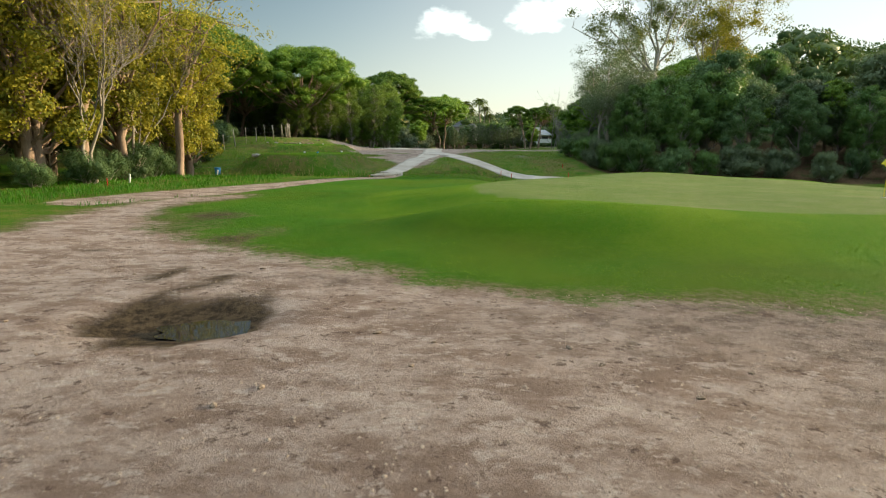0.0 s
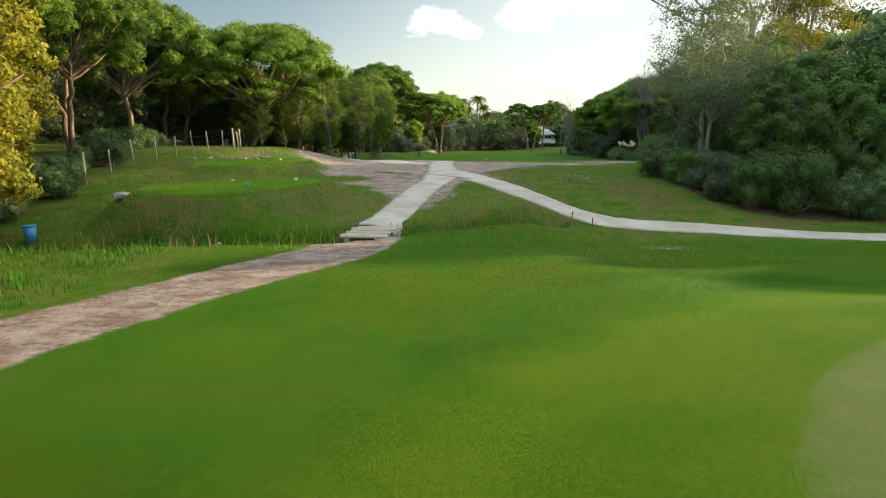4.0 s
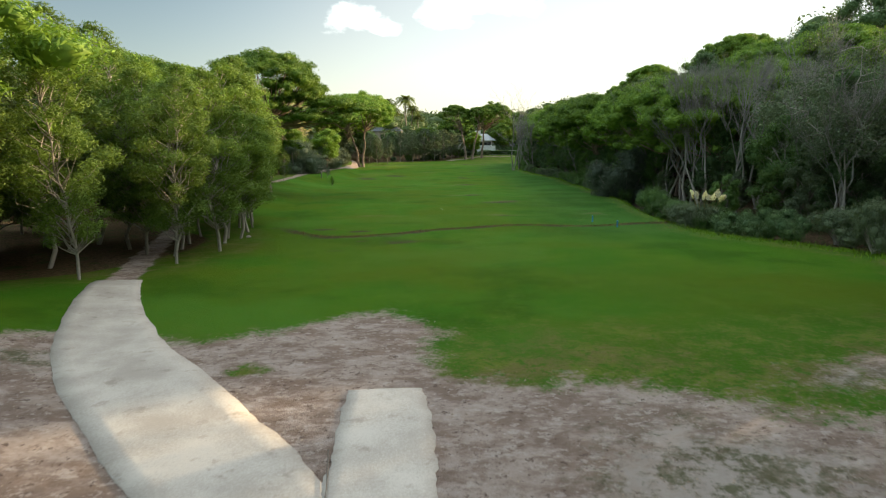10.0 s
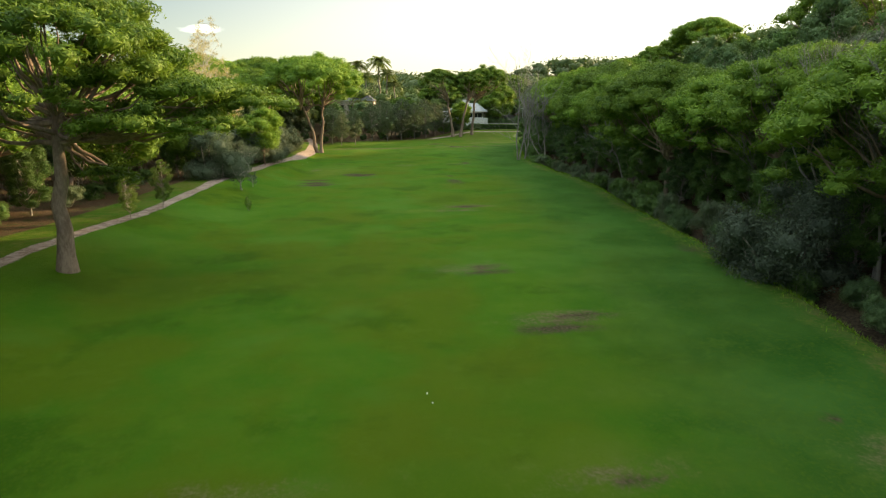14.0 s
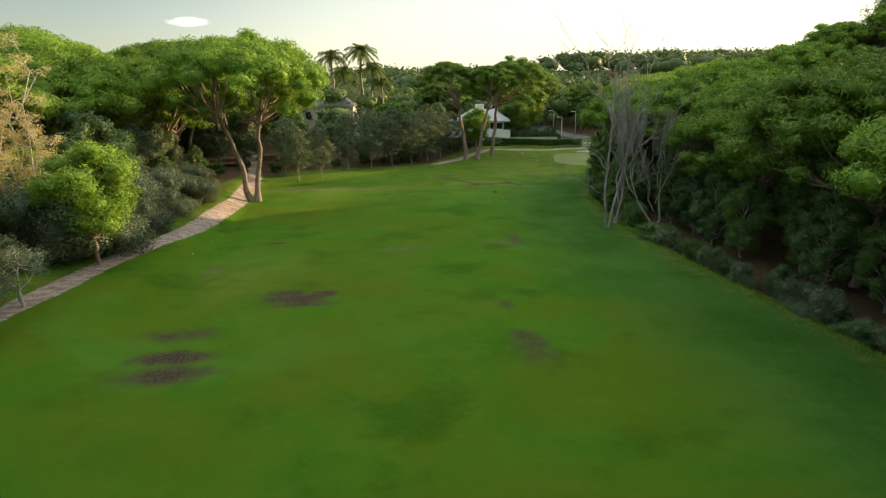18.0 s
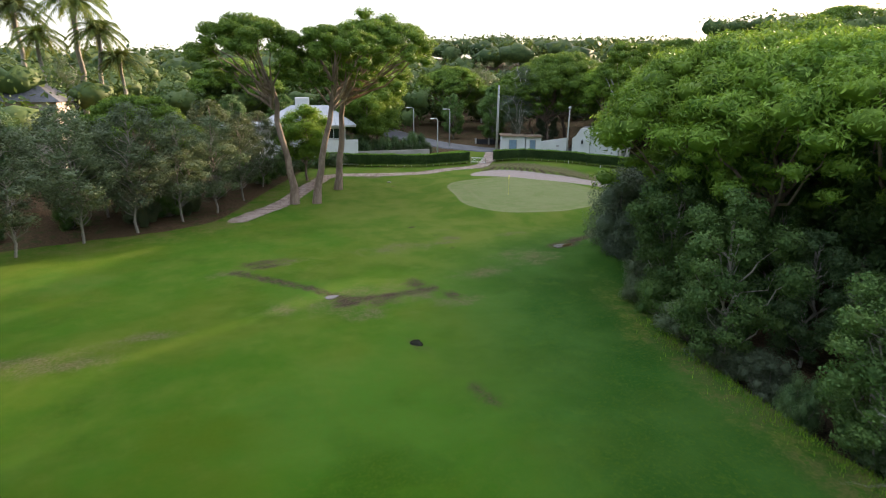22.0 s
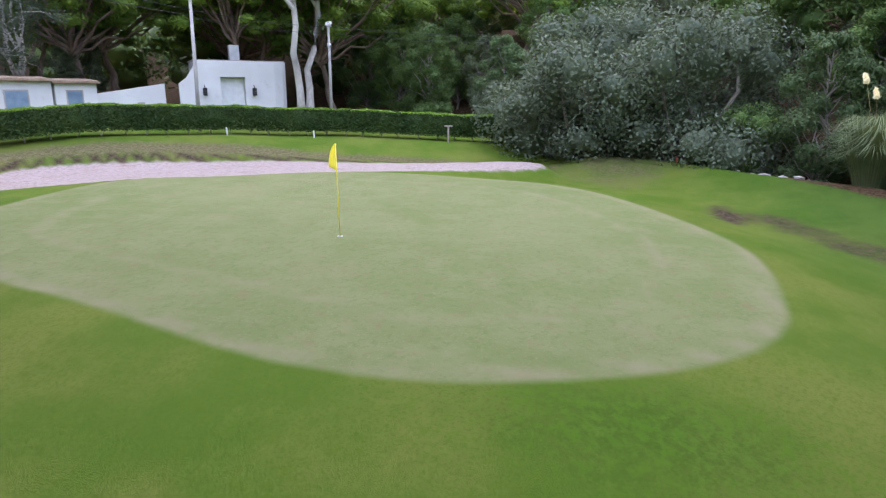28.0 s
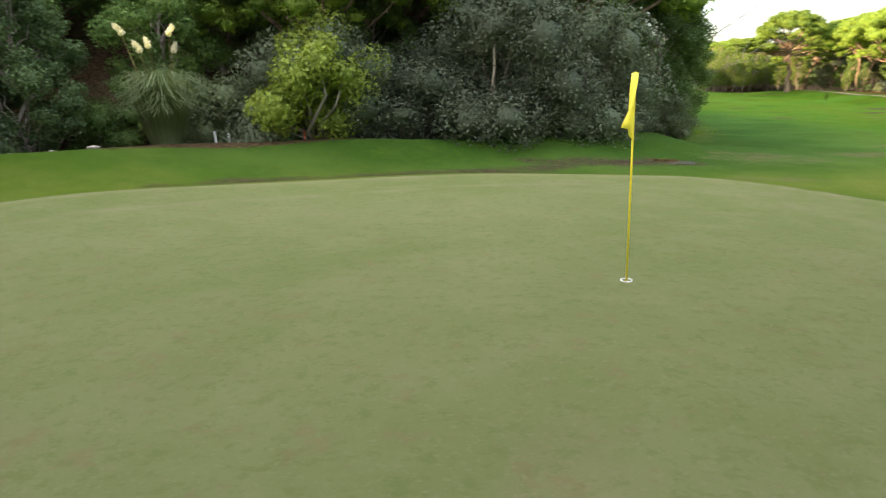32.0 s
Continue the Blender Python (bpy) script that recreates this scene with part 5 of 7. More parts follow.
FAR_PINES = kinds("stone pine with a flat green crown on the hillside", "tree", "hillside pines", *[stone_pine(96 + i, 12, 5.6, 6.2, 20000, 0.36, (0.4 * i, 0.3), 1, 60) for i in range(2)])

# ---- planting ----
def along(line, gap, start=0.0):
    seg = np.r_[0, np.cumsum(np.hypot(*np.diff(line, axis=0).T))]
    for s in np.arange(start, seg[-1], gap):
        yield np.interp(s, seg, line[:, 0]), np.interp(s, seg, line[:, 1]), s


def behind(line, s, d):
    """A place d metres to the right of a line, s metres along it."""
    seg = np.r_[0, np.cumsum(np.hypot(*np.diff(line, axis=0).T))]
    p = [np.interp(s, seg, line[:, c]) for c in (0, 1)]
    q = [np.interp(s + 1.5, seg, line[:, c]) for c in (0, 1)]
    o = [np.interp(s - 1.5, seg, line[:, c]) for c in (0, 1)]
    t = np.array(q) - o
    t /= np.linalg.norm(t) + 1e-9
    return p[0] + t[1] * d, p[1] - t[0] * d


# wood on the east side: scrub along its edge, then trees, then the hillside
n_edge = float(np.cumsum(np.hypot(*np.diff(WOOD_EDGE, axis=0).T))[-1])
for s in np.arange(0, n_edge, 2.7):
    x, y = behind(WOOD_EDGE, s, 1.0 + RNG.uniform(-0.3, 1.5))
    if y < 236:
        plant(SCRUB, x, y, RNG.uniform(0.65, 1.15), sz=RNG.uniform(0.7, 1.2))
for s in np.arange(2, n_edge, 4.6):
    x, y = behind(WOOD_EDGE, s, 5.0 + RNG.uniform(-0.8, 2.0))
    if y < 250:
        plant(WOODS, x, y, RNG.uniform(0.72, 1.0) * (0.85 if y < 64 else 0.6 if 104 < y < 127 else 1.0))
for s in np.arange(0, n_edge, 6.0):
    x, y = behind(WOOD_EDGE, s, 11.0 + RNG.uniform(-2, 2))
    plant(FARS, x, y, RNG.uniform(0.95, 1.25) * (0.8 if y < 84 else 1.0))
for d, gap in ((20, 7.0), (29, 8.0)):
    for s in np.arange(0, n_edge, gap):
        x, y = behind(WOOD_EDGE, s, d + RNG.uniform(-3, 3))
        if y < 246 or x > 92:
            plant(FARS if RNG.random() < 0.72 else FAR_PINES, x, y, RNG.uniform(0.85, 1.2) * (0.62 if y < 96 else 1.0))
for x, y, s in ((26.2, 93.9, 1.17), (27.8, 100.0, 1.36), (29.8, 104.3, 1.24), (28.9, 116.7, 1.31), (29.8, 122.9, 1.37), (31.7, 127.9, 1.24), (33.6, 134.1, 1.37), (25.1, 82.1, 0.99), (32.5, 111.6, 1.30), (34.8, 141.8, 1.23)):
    plant(BARES, x, y, s * 0.9)
for x, y, s in ((40.4, 176.7, 1.05), (42.8, 188.9, 1.10), (43.7, 201.1, 1.03), (40.8, 167.2, 1.05), (46.9, 225.4, 1.03), (50.6, 234.6, 1.08), (61.0, 240.0, 0.82), (34.8, 157.4, 0.98), (48.3, 213.5, 1.10), (57.6, 236.2, 1.13)):
    plant(PINES, x, y, s)
for x, y, s in ((37.5, 97.5, 0.62), (36.0, 106.0, 0.72), (41.5, 108.0, 0.72), (38.0, 115.5, 0.8), (44.5, 119.5, 0.75), (40.0, 127.0, 0.82), (46.5, 131.0, 0.75), (42.5, 138.5, 0.78), (48.0, 112.0, 0.65), (33.5, 128.0, 0.98), (35.5, 138.0, 1.0), (37.5, 148.0, 0.96), (33.8, 119.0, 0.9)):
    plant(PINES, x, y, s, sz=s * 0.95)
dead_oak = dead_tree(411, [((0, 0, -0.3), (-0.2, 0.2, 4), (0.1, 0.4, 8), (0.2, 0.6, 12), (-0.5, 0.8, 17.2)), ((0.3, -0.1, -0.3), (1.3, 0.3, 4.5), (2.2, 0.5, 8.5), (3.2, 0.4, 12), (3.6, 0.2, 15.6))], [((0.15, 0.5, 10.5), (-1.2, 0.9, 13.6), (-3.6, 1.4, 17.4)), ((0.2, 0.6, 11.5), (1.2, 0.4, 14.5), (1.6, 0.2, 17.8)), ((-0.1, 0.2, 3.2), (-2.4, 0.7, 4.4), (-5.6, 1.6, 6.4)), ((0.0, 0.3, 5.6), (-1.8, 0.7, 7.6), (-3.6, 1.3, 9.0)), ((1.2, -0.2, 3.8), (4.0, -1.0, 5.4), (6.8, -1.8, 7.4)), ((2.4, -0.6, 8.0), (4.6, -1.4, 9.8), (6.4, -2.0, 12.4))], 0.145, DEAD_WOOD)
tagged(dead_oak, "tall dead tree with pale forked trunks and bare limbs", "tree")
dead_oak.matrix_basis = pose(33.8, 210.6, H(33.8, 210.6))
for x, y, s in ((35.6, 212.4, 1.3), (37.4, 208.6, 1.1)):
    plant(BARES, x, y, s)
leaning_snag = dead_tree(412, [((0, 0, -0.3), (-0.6, 0.3, 2.6), (-1.6, 0.8, 5.4), (-2.6, 1.2, 8.6))], [((-0.9, 0.4, 3.4), (-3.0, 0.2, 4.4), (-4.8, 0.2, 4.6)), ((-1.6, 0.8, 5.4), (-3.6, 1.4, 6.2), (-5.2, 1.6, 6.2)), ((-1.2, 0.6, 4.4), (0.4, 0.2, 5.8), (1.8, 0.0, 6.4))], 0.1, DEAD_WOOD)
tagged(leaning_snag, "thin leaning dead trunk with bare sideways branches", "tree", "leaning dead trunks")
leaning_snag.matrix_basis = pose(37.0, 172.0, H(37.0, 172.0))
for x, y, tn, k in ((13.4, 63.4, 150, 0.7), (15.2, 60.4, 20, 0.75)):
    copy_thing(leaning_snag, pose(x, y, H(x, y), 0, 0, tn) @ Matrix.Diagonal((k, k, k, 1)))
for x, y, s in ((49.9, 241.0, 1.60), (48.5, 239.0, 1.19), (61.2, 243.4, 1.35), (57.4, 242.3, 1.2), (77.0, 257.4, 1.45), (74.6, 252.2, 1.35), (84.2, 257.0, 1.40), (52.8, 242.8, 1.0), (81.8, 253.4, 1.26)):
    plant(OLIVES, x, y, s)
for x, y, s in ((69.4, 244.6, 1.0), (64.9, 243.0, 1.57), (62.2, 238.2, 1.53), (57.6, 237.4, 1.42), (72.6, 250.2, 1.38), (78.8, 250.8, 1.49), (83.8, 257.6, 1.39), (53.0, 233.4, 1.31), (87.4, 263.2, 1.54), (91.6, 269.8, 1.35), (84.8, 267.8, 0.85)):
    plant(SCRUB, x, y, s)
for x, y, s in ((66.8, 237.8, 0.94), (73.3, 244.0, 0.98), (80.0, 247.5, 0.97), (86.8, 252.8, 0.92), (62.4, 232.6, 0.95), (92.6, 259.8, 1.00), (97.6, 268.2, 0.98), (88.0, 263.0, 0.85), (94.0, 265.0, 1.0), (90.0, 256.0, 0.95), (99.0, 258.0, 1.05), (103.0, 267.0, 1.0), (96.0, 250.0, 1.0), (70.4, 238.4, 0.9), (76.6, 243.0, 1.0), (40.4, 226.0, 1.1), (38.8, 218.0, 1.0), (43.4, 232.0, 1.1), (87.0, 268.5, 0.9), (91.5, 272.0, 1.05), (95.5, 276.0, 1.1), (106.0, 262.0, 1.1)):
    plant(WOODS, x, y, s)

# west side: broad-leaved trees by the dirt track, pines behind the tees, young pines by the side path
GOLDS = kinds("tall ivy-clad tree with yellow-green sunlit leaves", "tree", "ivy-clad trees", *[leafy_tree("ivy_clad_tree", 120 + i, 10, 3.4, 1.6, 17000, 0.17, GOLD_LEAF, PINE_BARK, 42, 1.15, 0.6, 0.026, 0.05, 0.4, blob=0.22) for i in range(3)])
for x, y, s in ((-18.0, 34.0, 1.11), (-19.2, 29.1, 1.04), (-16.5, 39.3, 0.91), (-21.4, 24.1, 1.04), (-21.9, 31.7, 1.16), (-19.8, 43.5, 0.86), (-24.4, 38.0, 1.13), (-22.4, 49.8, 0.82), (-24.6, 27.3, 1.20), (-27.4, 33.5, 1.22), (-28.4, 43.7, 1.10), (-25.3, 19.6, 1.09), (-29.5, 24.0, 1.09)):
    plant(GOLDS, x, y, s)
VINES = kinds("tall thin tree hung with golden vines and bare twigs", "tree", "vine-hung trees", *[open_gum(125 + i, (0.3, 0.1, 3.6), ((-2.4, 0.5, 7.5), (-1.4, -1.2, 9.8), (0.2, 0.8, 12.2), (1.8, -0.6, 11.0), (2.8, 1.0, 8.2), (0.8, -1.6, 6.4)), 0.16, 9000, 0.16, GOLD_LEAF, 1.0, 7, "vine_hung_tree", PINE_BARK) for i in range(2)])
for k, (x, y, s) in enumerate(((-17.4, 33.4, 1.2), (-16.2, 37.2, 1.05), (-19.2, 28.6, 1.1), (-21.6, 21.6, 1.1), (-18.2, 31.0, 1.3), (-20.4, 25.0, 1.2))):
    tagged(plant(VINES, x, y, s), "tall thin tree hung with golden vines and bare twigs")
for x, y, s in ((-17.2, 30.2, 0.85), (-16.9, 34.6, 0.75)):
    plant(BARES, x, y, s)
for s in np.arange(0, 58, 2.6):
    x, y = behind(LEFT_EDGE, s, -1.4 - RNG.uniform(0, 1.2))
    plant(SCRUB[:1], x, y, RNG.uniform(0.6, 1.05))
for x, y, s, sz, tn in ((-20.5, 82.0, 0.92, 0.84, 40), (-27.5, 74.0, 0.85, 0.9, 200), (-26.5, 62.5, 0.8, 0.82, 120), (-29, 86, 0.9, 0.9, 10), (-24.5, 141, 0.9, 1.0, 0), (-25.5, 150, 1.05, 1.05, 60), (-17, 240, 1.1, 1.1, 0), (-26, 226, 1.15, 1.15, 33), (-28, 131, 1.0, 1.0, 250), (-24, 120, 0.9, 0.95, 100)):
    plant(PINES[2:] if tn in (40, 200) else PINES, x, y, s, tn, sz)
for x, y, s in ((-24, 232, 1.25), (-16, 252, 1.3), (-30, 214, 1.2), (-9, 266, 1.25), (-22, 268, 1.35), (-33, 246, 1.35), (-27, 196, 1.1), (-30, 176, 1.1)):
    plant(PINES, x, y, s, sz=s)
layered_pine = stone_pine(24, 15.8, 6.6, 8.8, 66000, 0.3, (0.5, 0.2), 1, 110, (0.2, 0), ((4.5, 0.6, 10.4, 3.0), (8.0, -0.4, 9.6, 2.8), (10.6, 0.6, 9.0, 2.2), (6.5, 2.2, 8.4, 2.4), (5.0, -2.6, 8.0, 2.4), (9.0, -2.0, 8.0, 1.8), (2.6, 1.0, 5.2, 1.4), (-3.6, 0.5, 8.4, 2.2)), girth=0.029)
tagged(layered_pine, "large stone pine with layered spreading limbs over the fairway", "tree", "stone pines")
layered_pine.matrix_basis = pose(-13.5, 135.2, H(-13.5, 135.2))
forked_pine = stone_pine(25, 19.4, 10.2, 10.8, 65000, 0.35, (-1.2, 0), 2, 150, (0.2, 0))
tagged(forked_pine, "tall stone pine with two forking trunks beside the footpath", "tree", "stone pines")
forked_pine.matrix_basis = pose(-2.9, 231.2, H(-2.9, 231.2))
for x, y, s in ((-13.6, 86.5, 1.05), (-16.1, 83.0, 0.86), (-11.3, 91.6, 1.11), (-10.1, 95.5, 1.17), (-12.1, 94.0, 1.11), (-10.8, 99.6, 1.24), (-11.1, 102.0, 1.30), (-12.8, 99.6, 1.17), (-13.0, 103.3, 1.24), (-15.5, 97.6, 1.24), (-16.7, 90.5, 1.18), (-18.6, 86.3, 1.05), (-20.4, 91.2, 1.24), (-14.7, 105.9, 1.24), (-18.4, 100.2, 1.30), (-21.3, 82.3, 0.56), (-19.1, 80.3, 0.49), (-22.8, 96.3, 1.24), (-23.4, 105.4, 1.30), (-17.8, 109.1, 1.18), (-27.2, 91.1, 1.24), (-22.0, 114.4, 1.18), (-10.2, 104.8, 1.2), (-11.4, 107.6, 1.2), (-10.3, 101.9, 1.05), (-12.6, 97.0, 1.1), (-13.8, 95.0, 1.15), (-10.9, 110.4, 1.15), (-11.7, 113.2, 1.12), (-12.8, 115.8, 1.05), (-13.6, 111.6, 1.2), (-15.2, 114.4, 1.2), (-10.4, 107.4, 1.1)):
    plant(YOUNGS, x, y, s * 1.15, sz=s)
for x, y, s in ((-15.3, 152.0, 0.48), (-14.4, 158.1, 0.51), (-22.4, 122.0, 0.99), (-7.2, 160.6, 0.19)):
    plant(YOUNGS, x, y, s)
ROUND_PINES = kinds("small round-headed pine beside the footpath", "tree", "small pines", leafy_tree("small_pine", 131, 6.5, 2.5, 1.6, 26000, 0.17, PINE_LEAF, PINE_BARK, 40, 1.3, 0.1, 0.016, 0.1, 0.6, aspect=0.3))
for x, y, s in ((-10.1, 199.6, 1.2), (-20.7, 166.9, 1.11), (-17.8, 185.2, 0.99)):
    plant(ROUND_PINES, x, y, s * 1.3, sz=s * 1.12)
SMALL_OLIVES = kinds("small crooked olive tree with sparse grey leaves", "tree", "small olive trees", open_gum(133, (0.2, 0.1, 0.9), ((-1.3, 0.2, 2.4), (-0.6, -0.7, 3.0), (0.3, 0.5, 3.4), (1.1, -0.3, 2.9), (1.4, 0.5, 2.2)), 0.085, 7000, 0.11, OLIVE_LEAF, 0.5, 6, "olive_tree"))
for x, y, s in ((-9.7, 172.5, 0.85), (-11.3, 185.6, 1.25), (-11.4, 190.8, 1.3), (-8.9, 176.0, 0.5)):
    plant(SMALL_OLIVES, x, y, s)
for x, y, s in ((-14.6, 183.5, 1.1), (-12.7, 202.6, 1.34), (-11.2, 209.9, 1.34), (-10.3, 217.2, 1.21), (-8.6, 223.8, 1.09)):
    plant(OLIVES, x, y, s)
for s in np.arange(112, 305, 5.0):
    x, y = behind(LEFT_EDGE, s, -2.4 - RNG.uniform(0, 2.5))
    plant(SCRUB if RNG.random() < 0.6 else WOODS, x, y, RNG.uniform(0.6, 0.9))
for d, gap in ((-9, 6.0), (-17, 7.5)):
    for s in np.arange(0, 350, gap):
        x, y = behind(LEFT_EDGE, s, d + RNG.uniform(-3, 3))
        if x < 20 and not (-2 < x < 16 and y > 274):
            plant(FARS if RNG.random() < 0.6 else FAR_PINES, x, y, RNG.uniform(0.8, 1.15))
POPLARS = kinds("tall narrow poplar with pale yellow autumn leaves", "tree", "poplars", open_gum(141, (0.1, 0.0, 1.6), ((-1.5, 0.3, 13.0), (-0.8, -0.5, 16.5), (0.0, 0.4, 19.5), (0.7, -0.3, 17.5), (1.4, 0.4, 14.0), (-1.9, -0.4, 9.5), (1.9, 0.3, 10.0), (0.3, 0.9, 12.0)), 0.17, 12000, 0.17, POPLAR_LEAF, 0.55, 16, "poplar"))
for x, y, s in ((-17.7, 202.2, 1.08), (-19.8, 205.3, 0.96), (-18.6, 199.4, 0.9), (-16.4, 206.0, 0.75)):
    plant(POPLARS, x, y, s)

# trees at the far end
DARK_CONIFERS = kinds("thin grey-green conifer with bare lower branches", "tree", "grey conifers", *[leafy_tree("grey_conifer", 150 + i, 9, 2.4, 1.4, 12000, 0.16, GREY_LEAF, GREY_BARK, 34, 1.1, 0.8, 0.009, 0.08, 0.3, aspect=0.4) for i in range(2)])
for x, y, s in ((1.6, 248.0, 0.92), (4.8, 251.7, 0.97), (9.0, 259.4, 1.15), (13.2, 262.0, 1.20), (17.1, 263.7, 1.25), (20.8, 266.1, 1.18), (24.0, 268.5, 1.12), (27.3, 273.0, 1.11), (30.5, 279.2, 1.00), (12.0, 267.9, 1.19), (19.5, 271.0, 1.23), (25.1, 276.3, 1.17), (-0.6, 253.6, 1.10), (29.5, 285.5, 0.95)):
    plant(DARK_CONIFERS, x, y, s * 1.1, sz=s * 0.98)
END_PINES = kinds("tall stone pine with a reddish bare trunk and domed crown", "tree", "pines by the path", stone_pine(161, 18.4, 6.8, 11.6, 42500, 0.30, (0.2, 0.1), 1, 100, (3.4, -2.2)), stone_pine(162, 17.6, 5.0, 11.4, 27500, 0.30, (1.9, -0.6), 1, 70, (0.5, 0.2), (), 0.15), stone_pine(163, 18.0, 6.0, 11.6, 32500, 0.30, (-0.9, 0.5), 1, 80, (-2.2, 1.4), (), 0.2))
for ob, x, y in zip(END_PINES, (38.1, 33.8, 31.7), (275.4, 269.3, 269.9)):
    ob.matrix_basis = pose(x, y, H(x, y))
for x, y, s in ((52.8, 299.3, 0.75), (49.7, 296.4, 0.65)):
    plant(ROUND_PINES, x, y, s * 2.0)
for x, y, s in ((50.3, 293.9, 0.85), (55.2, 294.7, 0.85), (58.9, 295.2, 0.73), (47.3, 294.4, 0.73)):
    plant(SCRUB, x, y, s)
for x in np.arange(45.5, 58.5, 1.5):
    plant(SCRUB[:1], x, 294.4 + RNG.uniform(-0.4, 0.8), RNG.uniform(0.9, 1.1), sz=RNG.uniform(1.5, 1.9))
for x, y, s in ((65.9, 331.2, 1.17), (93.1, 286.4, 1.06), (101.5, 291.6, 1.07), (83.8, 300.6, 1.06), (110.1, 280.7, 1.01), (115.4, 296.8, 1.19), (75.3, 318.8, 0.99), (48.6, 326.3, 1.11), (36.2, 318.9, 1.09), (123.1, 271.8, 1.13), (92.5, 310.5, 1.12), (97.0, 262.5, 1.0), (104.0, 274.0, 1.0)):
    plant(PINES, x, y, s * 0.86)
bare_pine = stone_pine(166, 16.5, 6.6, 9.0, 18000, 0.4, (0.9, 0.4), 2, 90, (1.0, 0.5), (), 0.45, PALE_BARK)
tagged(bare_pine, "pine with pale forked trunk and bare lower limbs", "tree")
bare_pine.matrix_basis = pose(81.6, 276.2, H(81.6, 276.2), 0, 0, -20)
for x, y, s in ((86.0, 283.0, 0.95), (79.5, 291.0, 0.92), (90.0, 277.0, 1.0), (84.0, 292.0, 1.05)):
    plant(PINES, x, y, s, sz=s)
SILVERS = kinds("tall narrow grey-green poplar beside the utility pole", "tree", "road trees", open_gum(167, (0.1, 0.0, 2.0), ((-2.0, 0.3, 7.5), (-1.2, -0.5, 11.0), (0.0, 0.4, 13.5), (1.0, -0.3, 12.0), (1.9, 0.4, 8.0), (0.4, 1.2, 9.5), (-0.4, -1.4, 7.0)), 0.16, 20000, 0.15, OLIVE_LEAF, 0.8, 10, "silver_poplar"))
SILVERS[0].matrix_basis = pose(72.6, 290.4, H(72.6, 290.4))
for x, y, s in ((73.2, 298.6, 0.99), (70.1, 306.6, 0.92), (76.9, 304.2, 1.11), (39.6, 305.5, 1.09), (31.0, 299.6, 1.09), (80.0, 292.4, 0.93)):
    plant(WOODS, x, y, s)
PALMS = kinds("tall fan palm rising above the garden trees", "palm", "palms", palm(171, 14, 3.0))
for x, y, s in ((9.8, 299.8, 1.20), (13.6, 301.5, 1.35), (15.5, 298.5, 1.11), (7.5, 304.6, 1.27), (18.3, 297.3, 0.90)):
    plant(PALMS, x, y, s * 1.0, sz=s * 0.95)
PAMPAS = kinds("clump of pampas grass with white plumes", "grass clump", "pampas grass", pampas(181, 2.6, 1.3, 22, 0.55), pampas(182, 3.4, 1.6, 5, 0.75))
plant(PAMPAS[:1], 21.6, 101.3, 1.0)
for x, y, s in ((18.3, 267.0, 0.95), (17.6, 265.6, 0.8), (22.2, 270.0, 0.95), (21.4, 268.6, 0.7)):
    plant(PAMPAS[:1], x, y, s)
plant(PAMPAS[1:], 65.6, 247.2, 1.12, 200)
gum = open_gum(190, (-1.2, 0, 8.5), ((-10.5, 0.5, 13.6), (-8.5, -1, 16.4), (-6.0, 1.0, 18.8), (-3.0, -0.8, 21.0), (-0.4, 1.0, 22.0), (1.8, -0.6, 20.0), (3.8, 0.4, 17.4), (-5.0, 2.4, 14.6)), 0.26, 15000, 0.26, GUM_LEAF, 1.15, 6)
tagged(gum, "tall eucalyptus with open crown and curved pale limbs", "tree", "eucalyptus trees")
gum.matrix_basis = pose(24.0, 72.6, H(24.0, 72.6))
# sunlight on this crown comes from its gold leaf colour
yellow_gum = open_gum(191, (0.4, 0, 9.0), ((-3.6, 0.5, 16.5), (-2.0, -1, 19.4), (0.6, 1.0, 21.0), (3.0, -0.8, 20.4), (5.0, 1.0, 18.4), (6.4, -0.6, 15.8), (2.0, 0.4, 16.5)), 0.24, 26000, 0.26, GOLD_LEAF, 1.4, 8)
tagged(yellow_gum, "eucalyptus with a sunlit yellow-green rounded crown", "tree", "eucalyptus trees")
yellow_gum.matrix_basis = pose(33.0, 84.0, H(33.0, 84.0))
EDGE_GUMS = kinds("slender grey-green eucalyptus hanging over the wood's edge", "tree", "eucalyptus trees", open_gum(192, (0.3, 0.2, 4.2), ((-3.2, 0.5, 7.0), (-2.2, -1.4, 9.2), (-0.4, 1.0, 10.6), (1.6, -0.8, 9.6), (2.6, 1.2, 7.6), (-1.2, 2.0, 6.2)), 0.13, 24000, 0.16, GREY_LEAF, 1.0, 9, "eucalyptus", GREY_BARK))
for x, y, s in ((15.4, 62.6, 1.0), (18.4, 69.0, 1.05), (13.0, 56.0, 0.8), (27.0, 95.0, 1.05)):
    plant(EDGE_GUMS, x, y, s)
HILL_GUMS = kinds("tall eucalyptus standing above the hillside pines", "tree", "eucalyptus trees", open_gum(193, (0.3, 0.2, 10.0), ((-4.2, 0.5, 15.0), (-2.6, -2.0, 18.2), (-0.4, 1.6, 19.6), (2.4, -0.8, 18.6), (4.0, 1.4, 15.6), (0.6, -2.4, 16.2)), 0.24, 22000, 0.3, GREY_LEAF, 1.6, 8))
for x, y, s in ((66.0, 214.0, 0.58), (71.0, 209.0, 0.62), (77.0, 214.0, 0.64), (62.0, 202.0, 0.55), (84.0, 224.0, 0.64), (12.0, 312.0, 1.0), (72.0, 350.0, 1.0), (90.0, 330.0, 1.0)):
    plant(HILL_GUMS, x, y, s)
